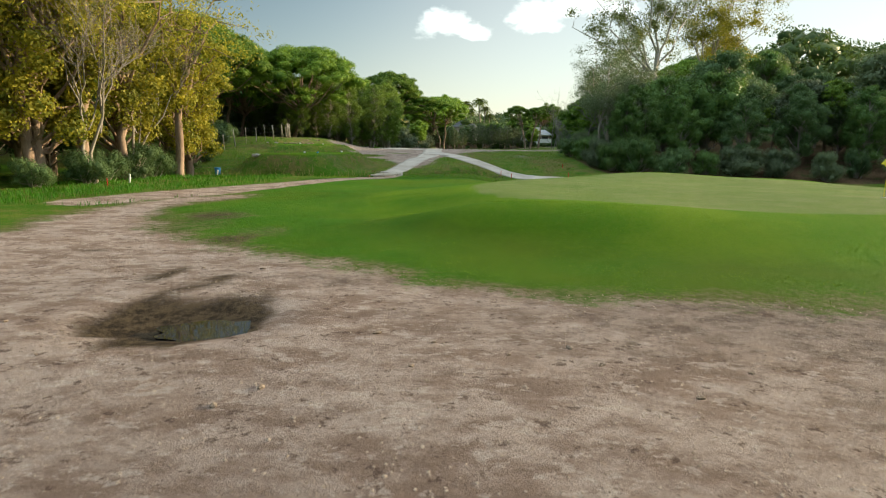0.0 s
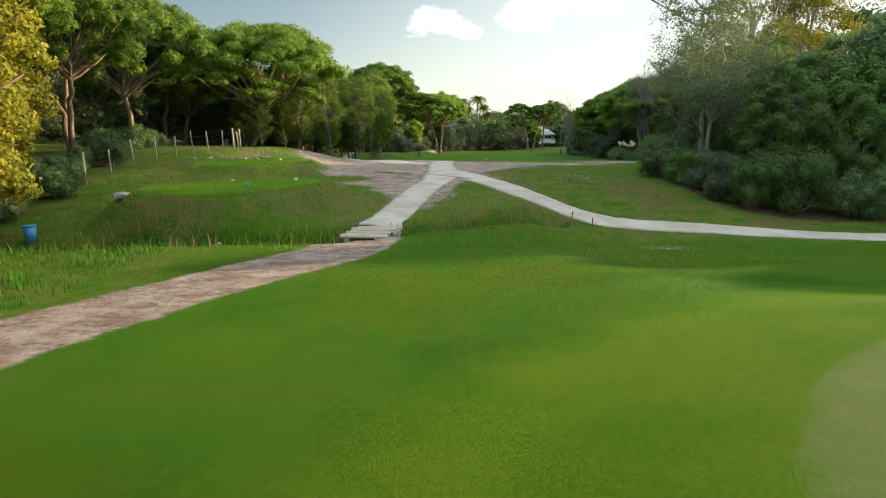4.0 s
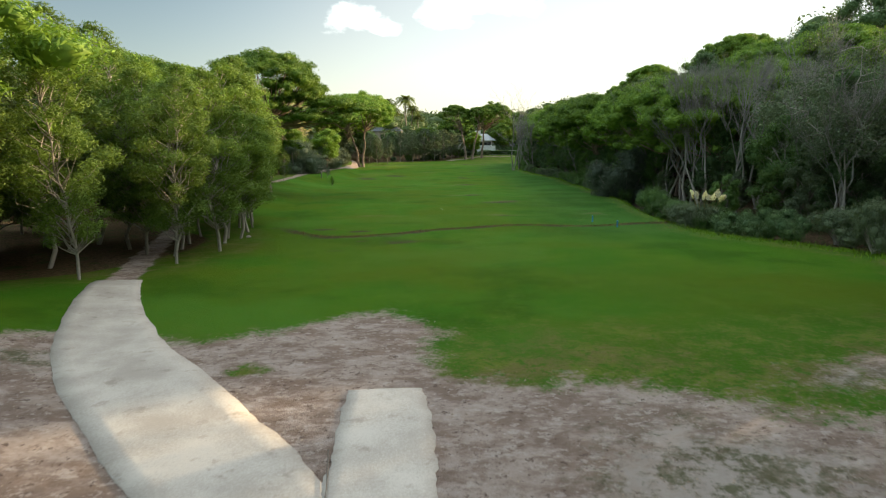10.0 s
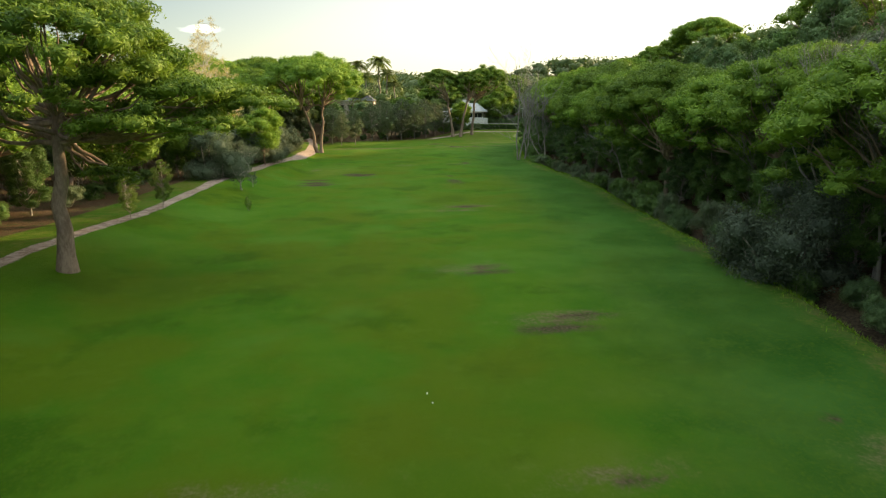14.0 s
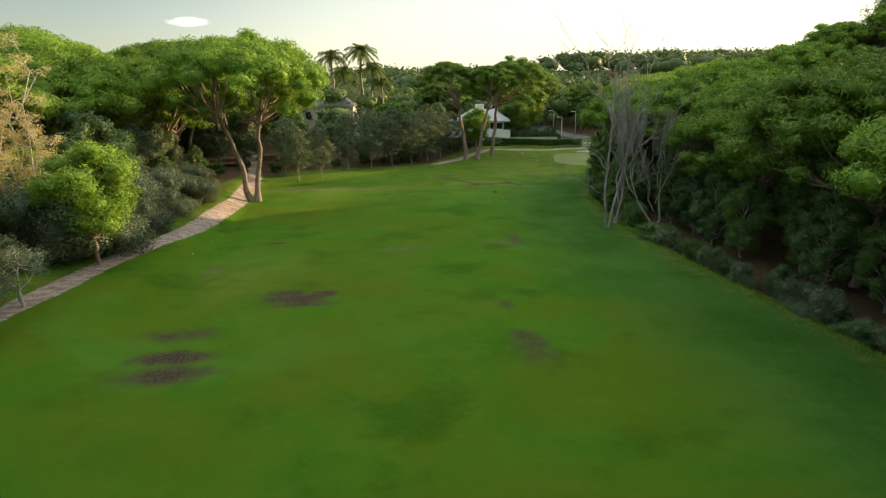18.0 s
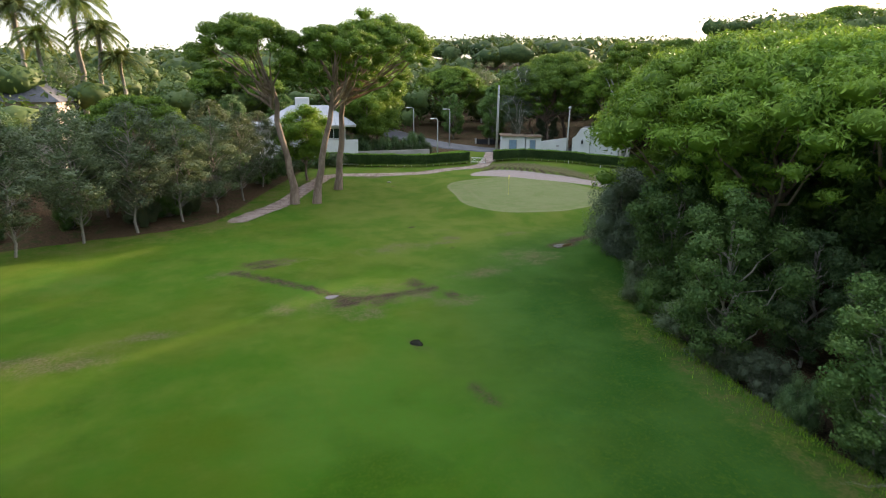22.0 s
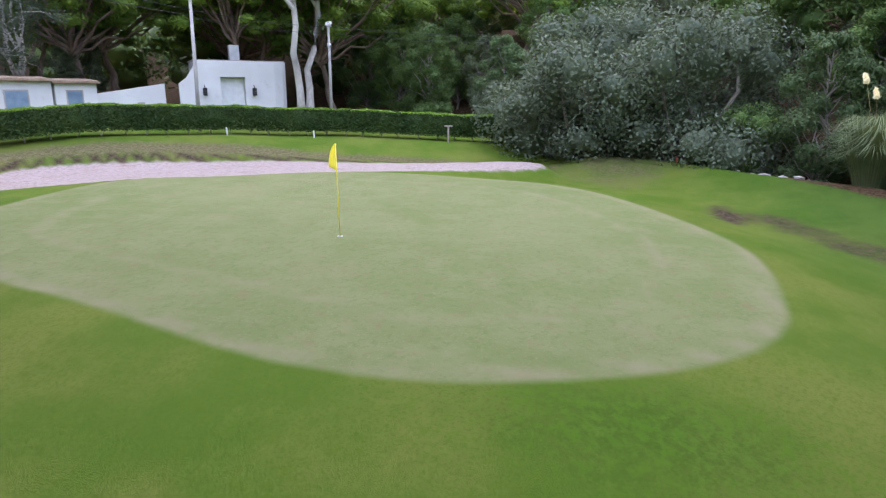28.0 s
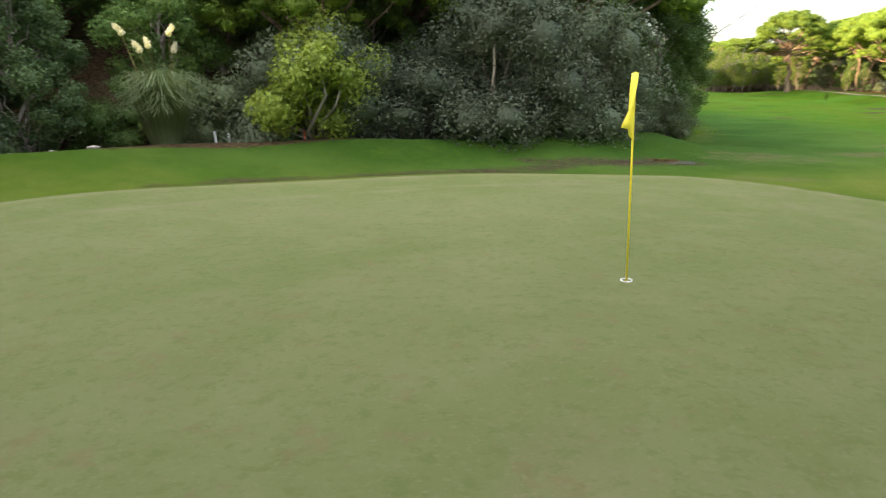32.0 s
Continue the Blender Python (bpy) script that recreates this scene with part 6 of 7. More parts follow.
for x, y, s in ((35.2, 286.5, 1.0), (33.0, 284.0, 1.1), (37.6, 288.6, 0.8), (30.5, 281.0, 1.0), (40.2, 289.2, 0.6)):
    plant(SCRUB, x, y, s, sz=s * 1.3)
for x, y, s in ((39.0, 290.6, 0.8), (41.0, 290.2, 0.9), (43.0, 290.0, 0.75), (36.6, 291.4, 0.9)):
    plant(SCRUB, x, y, s, sz=s)
plant(ROUND_PINES, 36.4, 281.6, 1.0)
ACACIAS = kinds("yellow-green acacia bush leaning over the stream bank", "bush", "acacias", bush("acacia_bush", 75, 4.6, 2.7, 14000, 0.15, ACACIA_LEAF, 22, 0.55))
for x, y, s in ((60.6, 245.0, 1.1),):
    plant(ACACIAS, x, y, s)
for x, y, s in ((29.2, 110.4, 1.15), (28.6, 114.6, 1.1), (30.8, 121.6, 1.15)):
    plant(BARES, x, y, s)
plant(OLIVES, 27.6, 130.4, 1.1)

# ---- built things ----
def box_bm(x0, x1, y0, y1, z0, z1, bevel=0.0):
    bm = bmesh.new()
    bmesh.ops.create_cube(bm, size=1.0, matrix=Matrix.Translation(((x0 + x1) / 2, (y0 + y1) / 2, (z0 + z1) / 2)) @ Matrix.Diagonal((x1 - x0, y1 - y0, z1 - z0, 1)))
    if bevel:
        bmesh.ops.bevel(bm, geom=bm.edges[:], offset=bevel, segments=2, affect="EDGES", profile=0.5)
    return bm


def rod_mesh(name, pts, r, sides=10):
    """A round bar with closed ends."""
    r = np.full(len(pts), r) if np.isscalar(r) else np.asarray(r)
    v, q = tube(pts, r, sides)
    bm = bmesh.new()
    vs = [bm.verts.new(p) for p in v]
    for f in q:
        bm.faces.new([vs[i] for i in f])
    bm.faces.new(vs[:sides][::-1])
    bm.faces.new(vs[-sides:])
    bmesh.ops.recalc_face_normals(bm, faces=bm.faces)
    me = bpy.data.meshes.new(name)
    bm.to_mesh(me)
    bm.free()
    me.polygons.foreach_set("use_smooth", [len(p.vertices) == 4 for p in me.polygons])
    return me


# sleeper bridge over the ditch
bridge = tagged(new("footbridge"), "low bridge of weathered timber sleepers over the ditch", "bridge")
bridge.matrix_basis = pose(-4.27, 41.7, 0.12, 0, 0, -6)
for i in range(10):
    w = 0.76 + 0.05 * math.sin(i * 2.1)
    ob = part("plank", box_bm(-w, w + 0.03 * math.cos(i * 1.7), -0.115, 0.115, -0.07, 0.0, 0.012), PLANK, bridge)
    ob.matrix_basis = pose(0.04 * math.sin(i * 3.3), -1.2 + i * 0.262, 0.012 * math.sin(i * 2.7), 0, 0.8 * math.sin(i), 1.2 * math.sin(i * 1.9))
for sx in (-0.5, 0.5):
    part("beam", box_bm(sx - 0.08, sx + 0.08, -1.4, 1.4, -0.26, -0.085, 0.01), PLANK, bridge)

# hazard stakes
stake = tagged(part("hazard_stake", box_bm(-0.022, 0.022, -0.022, 0.022, -0.15, 0.36, 0.006), RED_PAINT, None), "short red-painted wooden hazard stake in the grass", "stake", "red stakes")
STAKES = [(3.8, 47.2), (4.55, 46.6), (-5.45, 42.0), (-5.3, 40.35), (-8.4, 41.0), (-8.15, 39.9), (-10.75, 39.2), (9.0, 50.5), (71.2, 253.16), (60.8, 246.2), (-15.8, 28.6), (8.8, 46.8)]
for i, (x, y) in enumerate(STAKES):
    m = pose(x, y, H(x, y), 3 * math.sin(i * 2), 3 * math.cos(i * 3), 30 * i)
    if i:
        copy_thing(stake, m)
    else:
        stake.matrix_basis = m

# flags
def flagstick(x, y, tall, flag, yaw):
    root = tagged(new("flagstick"), "yellow golf flag on a thin yellow stick in its cup", "flag", "golf flags")
    root.matrix_basis = pose(x, y, H(x, y), -1.6, 2.4, 0) @ pose(0, 0, 0, 0, 0, yaw)
    part("stick", rod_mesh("stick", [(0, 0, -0.05), (0, 0, tall * 0.5), (0, 0, tall)], 0.011, 8), YELLOW_PAINT, root)
    k = 11
    vs = []
    for i in range(k):
        for j in range(k):
            u, w = i / (k - 1), j / (k - 1)
            vs.append((flag * 0.58 * u * w ** 0.8 + 0.006, 0.05 * math.sin(u * 7 + w * 3) * u, tall - 0.01 - flag * 1.24 * w + flag * 0.42 * u * w * (1 - 0.3 * u)))
    me = fill_mesh("flag", vs, grid_quads(k, k))
    fl = part("flag", me, FLAG_CLOTH, root, "yellow cloth flag hanging in light wind")
    fl.modifiers.new("cloth", "SOLIDIFY").thickness = 0.003
    cup = bmesh.new()
    for r0, r1, z0, z1 in ((0.054, 0.054, -0.1, 0.012), (0.054, 0.064, 0.012, 0.012), (0.064, 0.064, 0.012, -0.1)):
        a = [cup.verts.new((r0 * math.cos(t * 0.3142), r0 * math.sin(t * 0.3142), z0)) for t in range(20)]
        b = [cup.verts.new((r1 * math.cos(t * 0.3142), r1 * math.sin(t * 0.3142), z1)) for t in range(20)]
        for t in range(20):
            cup.faces.new((a[t], a[(t + 1) % 20], b[(t + 1) % 20], b[t]))
    part("cup_rim", cup, WHITE_PAINT, root, "white cup rim")
    return root


flagstick(53.29, 263.52, 2.13, 0.52, 58)
flagstick(13.4, 19.4, 1.4, 0.4, 190)

# wire fence on the bank behind the tees
fence = tagged(new("wire_fence"), "old wire fence on leaning weathered wooden posts", "fence")
FENCE = spline([(-19.7, 49.3), (-19.1, 55.0), (-18.4, 60.1), (-18.0, 63.4), (-17.6, 68.2), (-18.7, 73.2), (-20.8, 78.2)], 4)
posts = []
for i, (x, y, s) in enumerate(along(FENCE, 2.1)):
    z, h = H(x, y), 1.45 + 0.15 * math.sin(i * 2.3)
    lx, ly = 0.09 * math.sin(i * 1.7) - 0.08, 0.05 * math.cos(i * 2.9)
    r = 0.055 if i % 2 else 0.035
    part("post", rod_mesh("post", [(x, y, z - 0.3), (x + lx * 0.5, y + ly * 0.5, z + h / 2), (x + lx, y + ly, z + h)], (r, r * 0.95, r * 0.9), 8), POST_WOOD, fence)
    posts.append((x, y, z, lx, ly, h))
for lv in (0.25, 0.5, 0.75, 0.97):
    line = [(x + lx * lv, y + ly * lv, z + h * lv) for x, y, z, lx, ly, h in posts]
    part("wire", rod_mesh("wire", line, 0.006, 4), DARK_METAL, fence)

# tee markers, bin, marker posts and balls
marker = tagged(part("tee_marker", box_bm(-0.07, 0.07, -0.07, 0.07, -0.02, 0.1, 0.03), WHITE_PAINT, None), "small white tee marker on the teeing ground", "tee marker", "tee markers")
for i, (x, y) in enumerate(((-8.4, 48.5), (-11.4, 49.0), (-12.7, 62.6), (-14.9, 62.2))):
    m = pose(x, y, H(x, y), 0, 0, 20 * i)
    if i:
        copy_thing(marker, m)
    else:
        marker.matrix_basis = m
blue_marker = tagged(part("tee_marker", box_bm(-0.07, 0.07, -0.07, 0.07, -0.02, 0.1, 0.03), BLUE_PAINT, None), "small blue tee marker on the teeing ground", "tee marker", "tee markers")
blue_marker.matrix_basis = pose(-9.60, 45.31, H(-9.60, 45.31))
bin_ = tagged(new("litter_bin"), "small blue plastic bin standing in rough grass", "bin")
bin_.matrix_basis = pose(-14.95, 40.06, H(-14.95, 40.06))
part("tub", rod_mesh("tub", [(0, 0, 0), (0, 0, 0.5)], (0.15, 0.19), 16), BLUE_PAINT, bin_)
part("rim", rod_mesh("rim", [(0, 0, 0.5), (0, 0, 0.54)], (0.205, 0.205), 16), BLUE_PAINT, bin_)
blue_post = tagged(part("marker_post", box_bm(-0.04, 0.04, -0.04, 0.04, -0.1, 0.5, 0.01), BLUE_PAINT, None), "short blue distance post on the fairway edge", "post", "blue posts")
blue_post.matrix_basis = pose(15.44, 106.71, H(15.44, 106.71))
copy_thing(blue_post, pose(16.07, 103.35, H(16.07, 103.35), 0, 0, 30))
white_post = tagged(part("marker_post", box_bm(-0.035, 0.035, -0.035, 0.035, -0.1, 0.42, 0.008), WHITE_PAINT, None), "short white marker post beside the scrub", "post", "white posts")
WPOSTS = [(-15.7, 30.4), (-18.5, 25.2), (-13.8, 36.9), (63.94, 246.83), (63.68, 246.19), (-17.3, 83.2), (74.2, 272.6), (72.2, 276.9), (77.6, 260.9)]
for i, (x, y) in enumerate(WPOSTS):
    m = pose(x, y, H(x, y), 4 * math.sin(i), 5, 15 * i)
    if i:
        copy_thing(white_post, m)
    else:
        white_post.matrix_basis = m


# clipped hedges with stems showing at the foot
def hedge(name, line, tall, half, seed, label):
    rng = np.random.default_rng(seed)
    root = tagged(new(name), label, "hedge", "hedges")
    line = np.asarray(line)
    seg = np.r_[0, np.cumsum(np.hypot(*np.diff(line, axis=0).T))]
    tan = np.gradient(line, axis=0)
    tan /= np.linalg.norm(tan, axis=1)[:, None]
    nor = np.stack([-tan[:, 1], tan[:, 0]], 1)
    ground_z = np.array([H(*p) for p in line])

    def skin(n, size, low, high, top):
        """Leaves over the two sides, or over the top, of the clipped block."""
        s = rng.uniform(0, seg[-1], n)
        c = np.stack([np.interp(s, seg, line[:, 0]), np.interp(s, seg, line[:, 1]), np.interp(s, seg, ground_z)], 1)
        o = np.stack([np.interp(s, seg, nor[:, 0]), np.interp(s, seg, nor[:, 1]), 0 * s], 1)
        u = rng.uniform(-1, 1, n) if top else np.sign(rng.uniform(-1, 1, n))
        bulge = 1 + 0.09 * np.sin(s * 1.1) + 0.06 * np.sin(s * 2.7 + 1)
        h = rng.uniform(low, high, n) + (0.02 * np.sin(s * 1.7) + 0.012 * np.sin(s * 5) if top else 0)
        side = u * half * bulge * (1 if top else 1 - 0.22 * rng.random(n) ** 2)
        c = c + o * side[:, None] + np.stack([0 * s, 0 * s, h * tall], 1)
        nrm = (np.array([0, 0, 1.0]) if top else o * u[:, None]) + 0.9 * unit(rng, n)
        a = np.cross(nrm, unit(rng, n))
        a /= np.linalg.norm(a, axis=1)[:, None] + 1e-9
        b = np.cross(nrm / np.linalg.norm(nrm, axis=1)[:, None], a)
        ln = (size * rng.uniform(0.6, 1.4, n))[:, None]
        return np.stack([c - a * ln / 2, c - b * ln * 0.28, c + a * ln / 2, c + b * ln * 0.28], 1).reshape(-1, 3), np.arange(4 * n).reshape(-1, 4)

    inner = []
    for p, o, z in zip(line, nor, ground_z):
        for k, h in ((-0.78, 0.24), (-0.84, 0.6), (-0.78, 0.93), (0.78, 0.93), (0.84, 0.6), (0.78, 0.24)):
            inner.append((p[0] + o[0] * half * k, p[1] + o[1] * half * k, z + tall * h * rng.uniform(0.97, 1.03)))
    i = np.arange(len(line) * 6).reshape(-1, 6)
    core_q = np.stack([i[:-1], i[1:], np.roll(i, -1, 1)[1:], np.roll(i, -1, 1)[:-1]], -1).reshape(-1, 4)
    caps = np.array([i[0, [0, 1, 4, 5]], i[0, [1, 2, 3, 4]], i[-1, [0, 1, 4, 5]], i[-1, [1, 2, 3, 4]]])
    long = seg[-1]
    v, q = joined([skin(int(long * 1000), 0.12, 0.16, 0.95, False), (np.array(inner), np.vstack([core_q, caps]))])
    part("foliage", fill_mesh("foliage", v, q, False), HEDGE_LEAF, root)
    # top leaves take a brighter green than the sides
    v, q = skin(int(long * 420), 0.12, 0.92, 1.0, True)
    part("fresh_top", fill_mesh("fresh_top", v, q, False), HEDGE_TOP, root, "brighter green leaves along the clipped top")
    for x, y, s in along(line, 1.1, 0.3):
        z = H(x, y)
        v, q = tube(bent((x, y, z - 0.1), (x + rng.normal(0, 0.16), y + rng.normal(0, 0.16), z + tall * 0.4), rng, 4, 0.06), np.linspace(0.04, 0.022, 4), 5)
        part("stem", fill_mesh("stem", v, q), PALE_BARK, root)


HEDGE_R = spline([(64.6, 284.6), (68.6, 281.6), (72.4, 278.0), (75.4, 273.4), (77.4, 268.4), (78.2, 262.8), (78.6, 260.4)])
HEDGE_L = spline([(61.6, 286.6), (57.0, 286.5), (52.0, 286.6), (46.6, 289.0), (41.0, 292.5)])
hedge("hedge", HEDGE_R, 1.6, 0.5, 201, "long clipped green hedge with bare stems at its foot")
hedge("hedge", HEDGE_L, 1.75, 0.5, 202, "clipped green hedge along the garden road")

# rail gate in the gap
gate = tagged(new("rail_gate"), "low white-painted rail gate between the hedges", "gate")
gate.matrix_basis = pose(61.8, 286.1, H(62.8, 285.0), 0, 0, -48)
for x in (0.0, 1.1, 2.2):
    part("gate_post", box_bm(x - 0.05, x + 0.05, -0.05, 0.05, -0.1, 0.95, 0.01), POST_WOOD, gate)
for z in (0.25, 0.85):
    part("rail", box_bm(0.05, 2.15, -0.025, 0.025, z - 0.04, z + 0.04, 0.008), WHITE_PAINT, gate)
for x in (0.05, 1.15):
    for a, b in ((0.25, 0.85), (0.85, 0.25)):
        part("brace", rod_mesh("brace", [(x, 0.03, a), (x + 0.95, 0.03, b)], 0.022, 6), WHITE_PAINT, gate)

# road beyond the gate
ROAD = spline([(86, 287), (76, 289), (68.5, 292.5), (64.5, 299), (62.5, 311), (63.5, 330), (70, 352)])
strip("road", denser(ROAD), (2.6, 2.8, 3.0, 3.0), 0.15, ASPHALT, "grey asphalt road climbing between garden walls", 9, 0.05)


tpost = tagged(new("sprinkler_post"), "short grey post with crossbar in front of the hedge", "post")
tpost.matrix_basis = pose(76.6, 265.2, H(76.6, 265.2), 0, 0, 70)
part("upright", box_bm(-0.045, 0.045, -0.045, 0.045, -0.1, 0.92, 0.01), POST_WOOD, tpost)
part("crossbar", box_bm(-0.26, 0.26, -0.05, 0.05, 0.92, 1.0, 0.01), POST_WOOD, tpost)

# balls left lying on the fairway
bm = bmesh.new()
bmesh.ops.create_icosphere(bm, subdivisions=2, radius=0.03)
ball = tagged(part("golf_ball", bm, WHITE_PAINT, None), "white golf ball lying on mown grass", "ball", "golf balls")
for i, (x, y) in enumerate(((5.0, 117.2), (-4.8, 204.5), (-4.3, 209.8), (4.9, 117.9), (35.7, 212.0))):
    m = pose(x, y, H(x, y) + 0.03)
    if i:
        copy_thing(ball, m)
    else:
        ball.matrix_basis = m

# ---- forest cover of the hills, joined ----
def forest_cover():
    rng = np.random.default_rng(301)
    blobs = []
    for gap, near, far, rad in ((7.5, 0, 120, 4.9), (17.0, 120, 440, 10.0)):
        gx, gy = np.meshgrid(np.arange(-430, 520, gap), np.arange(-330, 610, gap))
        x, y = (g.ravel() + rng.uniform(-0.4, 0.4, g.size) * gap for g in (gx, gy))
        spine = np.stack([np.interp(y, (-40, 0, 100, 200, 270), (0, 0, 2, 12, 48)), np.clip(y, 0, 268)], 1)
        d = np.hypot(x - spine[:, 0], y - spine[:, 1])
        east = x - np.interp(y, (-70, 40, 60, 86, 112, 150, 200, 225, 240, 252, 275, 300, 380), (70, 60, 40, 55, 56, 62, 68, 72, 84, 98, 104, 96, 96))
        west = np.interp(y, (-60, 30, 100, 200, 260, 275, 300), (-42, -38, -38, -34, -26, 2, 20)) - x
        keep = ((east > 0) | (west > 0) | (y > 312) | (y < -34)) & (d > near) & (d <= far) & ~((x > 20) & (x < 62) & (y > 280) & (y < 304))
        x, y = x[keep], y[keep]
        h = height(x, y)
        r = rad * rng.uniform(0.75, 1.2, len(x))
        up = rng.uniform(5.0, 12.0, len(x)) * np.where(x > 0, np.interp(y, (92, 130), (0.6, 1.0)), 1.0) * np.where(y > 300, 0.72, 1.0)
        for k in range(len(x)):
            blobs.append((x[k], y[k], h[k] + up[k], r[k], r[k], 0.55 * rad))
            if gap < 10:
                a = rng.uniform(0, 6.28)
                blobs.append((x[k] + 2.2 * math.cos(a), y[k] + 2.2 * math.sin(a), h[k] + up[k] * 0.5, r[k] * 0.7, r[k] * 0.7, 0.5 * rad))
    blobs = np.array(blobs)
    close = np.hypot(blobs[:, 0] - 20, (blobs[:, 1] - 140)) < 230
    for sel, per, size in ((close, 230, 0.62), (~close, 60, 1.7)):
        b = blobs[sel]
        v, q = joined([leaf_cloud(b, len(b) * per, size, rng, 0.55, 0.6, 0.3, 0.8)] + cores(b, rng, 0.66))
        me = fill_mesh("hill_forest", v, q, False)
        me.materials.append(FOREST_LEAF)
        tagged(new("hill_forest", me), "dense green pine and oak forest covering the hills", "forest", kind="stuff")


FOREST_LEAF = foliage("hill_forest_leaves", (0.042, 0.084, 0.028), (0.13, 0.18, 0.052), 0.2)
forest_cover()


# ---- buildings at the far end ----
def wall_run(root, name, a, b, z0, z1, thick, mat, label="", bevel=0.02):
    """A straight wall between two plan points, as one part."""
    d = Vector((b[0] - a[0], b[1] - a[1]))
    ob = part(name, box_bm(0, d.length, -thick, 0, z0, z1, bevel), mat, root, label)
    ob.matrix_basis = pose(a[0], a[1], 0, 0, 0, math.degrees(math.atan2(d.y, d.x)))
    return ob


# white gatehouse with a recessed door and two lanterns
gatehouse = tagged(new("gatehouse"), "white rendered gatehouse with recessed door and wall lanterns", "house")
gatehouse.matrix_basis = pose(78.0, 283.0, 0.6, 0, 0, -52)
z_top = 4.8
bm = bmesh.new()
# front wall with a doorway from 2.3 to 3.9, curved at its far end
outline = [(0.9, 0.0), (2.3, 0.0), (2.3, 0.5), (3.9, 0.5), (3.9, 0.0), (5.9, 0.0), (6.5, 0.2), (6.8, 0.6), (6.9, 1.4), (6.9, 5.0), (0.9, 5.0)]
vs = [bm.verts.new((x, y, -0.3)) for x, y in outline]
f = bm.faces.new(vs)
ext = bmesh.ops.extrude_face_region(bm, geom=[f])
bmesh.ops.translate(bm, verts=[g for g in ext["geom"] if isinstance(g, bmesh.types.BMVert)], vec=(0, 0, z_top + 0.3))
bmesh.ops.recalc_face_normals(bm, faces=bm.faces)
part("wall", bm, WHITE_WALL, gatehouse)
part("lintel", box_bm(2.28, 3.92, -0.004, 0.5, 3.75, z_top - 0.002, 0.01), WHITE_WALL, gatehouse)
part("door", box_bm(2.35, 3.85, 0.42, 0.49, 0.0, 3.7, 0.02), WHITE_PAINT, gatehouse, "closed white panelled door")
part("parapet", box_bm(0.84, 6.96, 1.5, 5.06, z_top, z_top + 0.12, 0.03), GREY_WALL, gatehouse)
part("chimney", box_bm(3.4, 4.1, 2.6, 3.2, z_top + 0.1, z_top + 1.2, 0.03), GALVANISED, gatehouse, "pale grey rooftop flue")
bm = bmesh.new()     # sloping shoulder wall beside the front
prof = [(-0.3, -0.3), (0.895, -0.3), (0.895, z_top - 0.02), (0.6, z_top - 0.5), (0.2, 3.7), (-0.3, 3.3)]
f = bm.faces.new([bm.verts.new((x, 0.02, z)) for x, z in prof])
ext = bmesh.ops.extrude_face_region(bm, geom=[f])
bmesh.ops.translate(bm, verts=[g for g in ext["geom"] if isinstance(g, bmesh.types.BMVert)], vec=(0, 0.3, 0))
bmesh.ops.recalc_face_normals(bm, faces=bm.faces)
part("shoulder_wall", bm, WHITE_WALL, gatehouse)
part("wall_plaque", box_bm(5.55, 5.8, -0.03, 0.0, 1.3, 1.45, 0.006), DARK_METAL, gatehouse)
for lx in (1.25, 4.45):
    lan = part("lantern", box_bm(lx - 0.13, lx + 0.13, -0.34, -0.1, 2.55, 3.05, 0.03), DARK_METAL, gatehouse, "black iron wall lantern")
    part("bracket", rod_mesh("bracket", [(lx, 0.02, 3.2), (lx, -0.12, 3.25), (lx, -0.22, 3.05)], 0.025, 6), DARK_METAL, lan)
# sheds and the garden wall joining them
shed = tagged(new("garden_shed"), "low white shed with tiled roof and two blue doors", "shed")
shed.matrix_basis = pose(69.3, 289.7, 1.4, 0, 0, -29)
for x0, x1, zz in ((0.0, 3.6, 2.55), (3.75, 6.1, 2.45)):
    part("wall", box_bm(x0, x1, 0, 3, -1.2, zz, 0.03), WHITE_WALL, shed)
    roof = part("roof", box_bm(x0 - 0.15, x1 + 0.15, -0.25, 3.2, zz, zz + 0.1, 0.03), TILE, shed, "weathered clay tile roof")
    n = int((x1 - x0 + 0.3) / 0.22)
    for k in range(n):
        px = x0 - 0.1 + k * 0.22
        part("roof_tile", rod_mesh("roof_tile", [(px, -0.28, zz + 0.1), (px, 1.5, zz + 0.24), (px, 3.2, zz + 0.14)], 0.09, 6), TILE, roof)
for x0, x1 in ((1.2, 2.3), (4.4, 5.2)):
    d = part("door", box_bm(x0, x1, -0.05, 0.0, 0.05, 2.0, 0.015), BLUE_DOOR, shed, "blue-grey panelled door")
    part("door_frame", box_bm(x0 - 0.08, x1 + 0.08, -0.02, 0.0, 0.0, 2.08, 0.01), GREY_WALL, d)
garden_wall = tagged(new("garden_wall"), "white rendered garden wall rising towards the gatehouse", "wall")
bm = bmesh.new()
a, b = Vector((74.6, 286.8)), Vector((78.0, 284.4))
q = [bm.verts.new(v) for v in ((a.x, a.y, 0.3), (b.x, b.y, 0.3), (b.x, b.y, 3.9), (a.x, a.y, 3.25))]
f = bm.faces.new(q)
ext = bmesh.ops.extrude_face_region(bm, geom=[f])
bmesh.ops.translate(bm, verts=[g for g in ext["geom"] if isinstance(g, bmesh.types.BMVert)], vec=(0.2, 0.28, 0))
bmesh.ops.recalc_face_normals(bm, faces=bm.faces)
part("wall", bm, WHITE_WALL, garden_wall)
part("plaque", box_bm(-0.22, 0.22, -0.03, 0, -0.12, 0.12, 0.01), GREY_WALL, garden_wall, "small grey name plaque").matrix_basis = pose(76.7, 285.3, 2.6, 0, 0, -35)
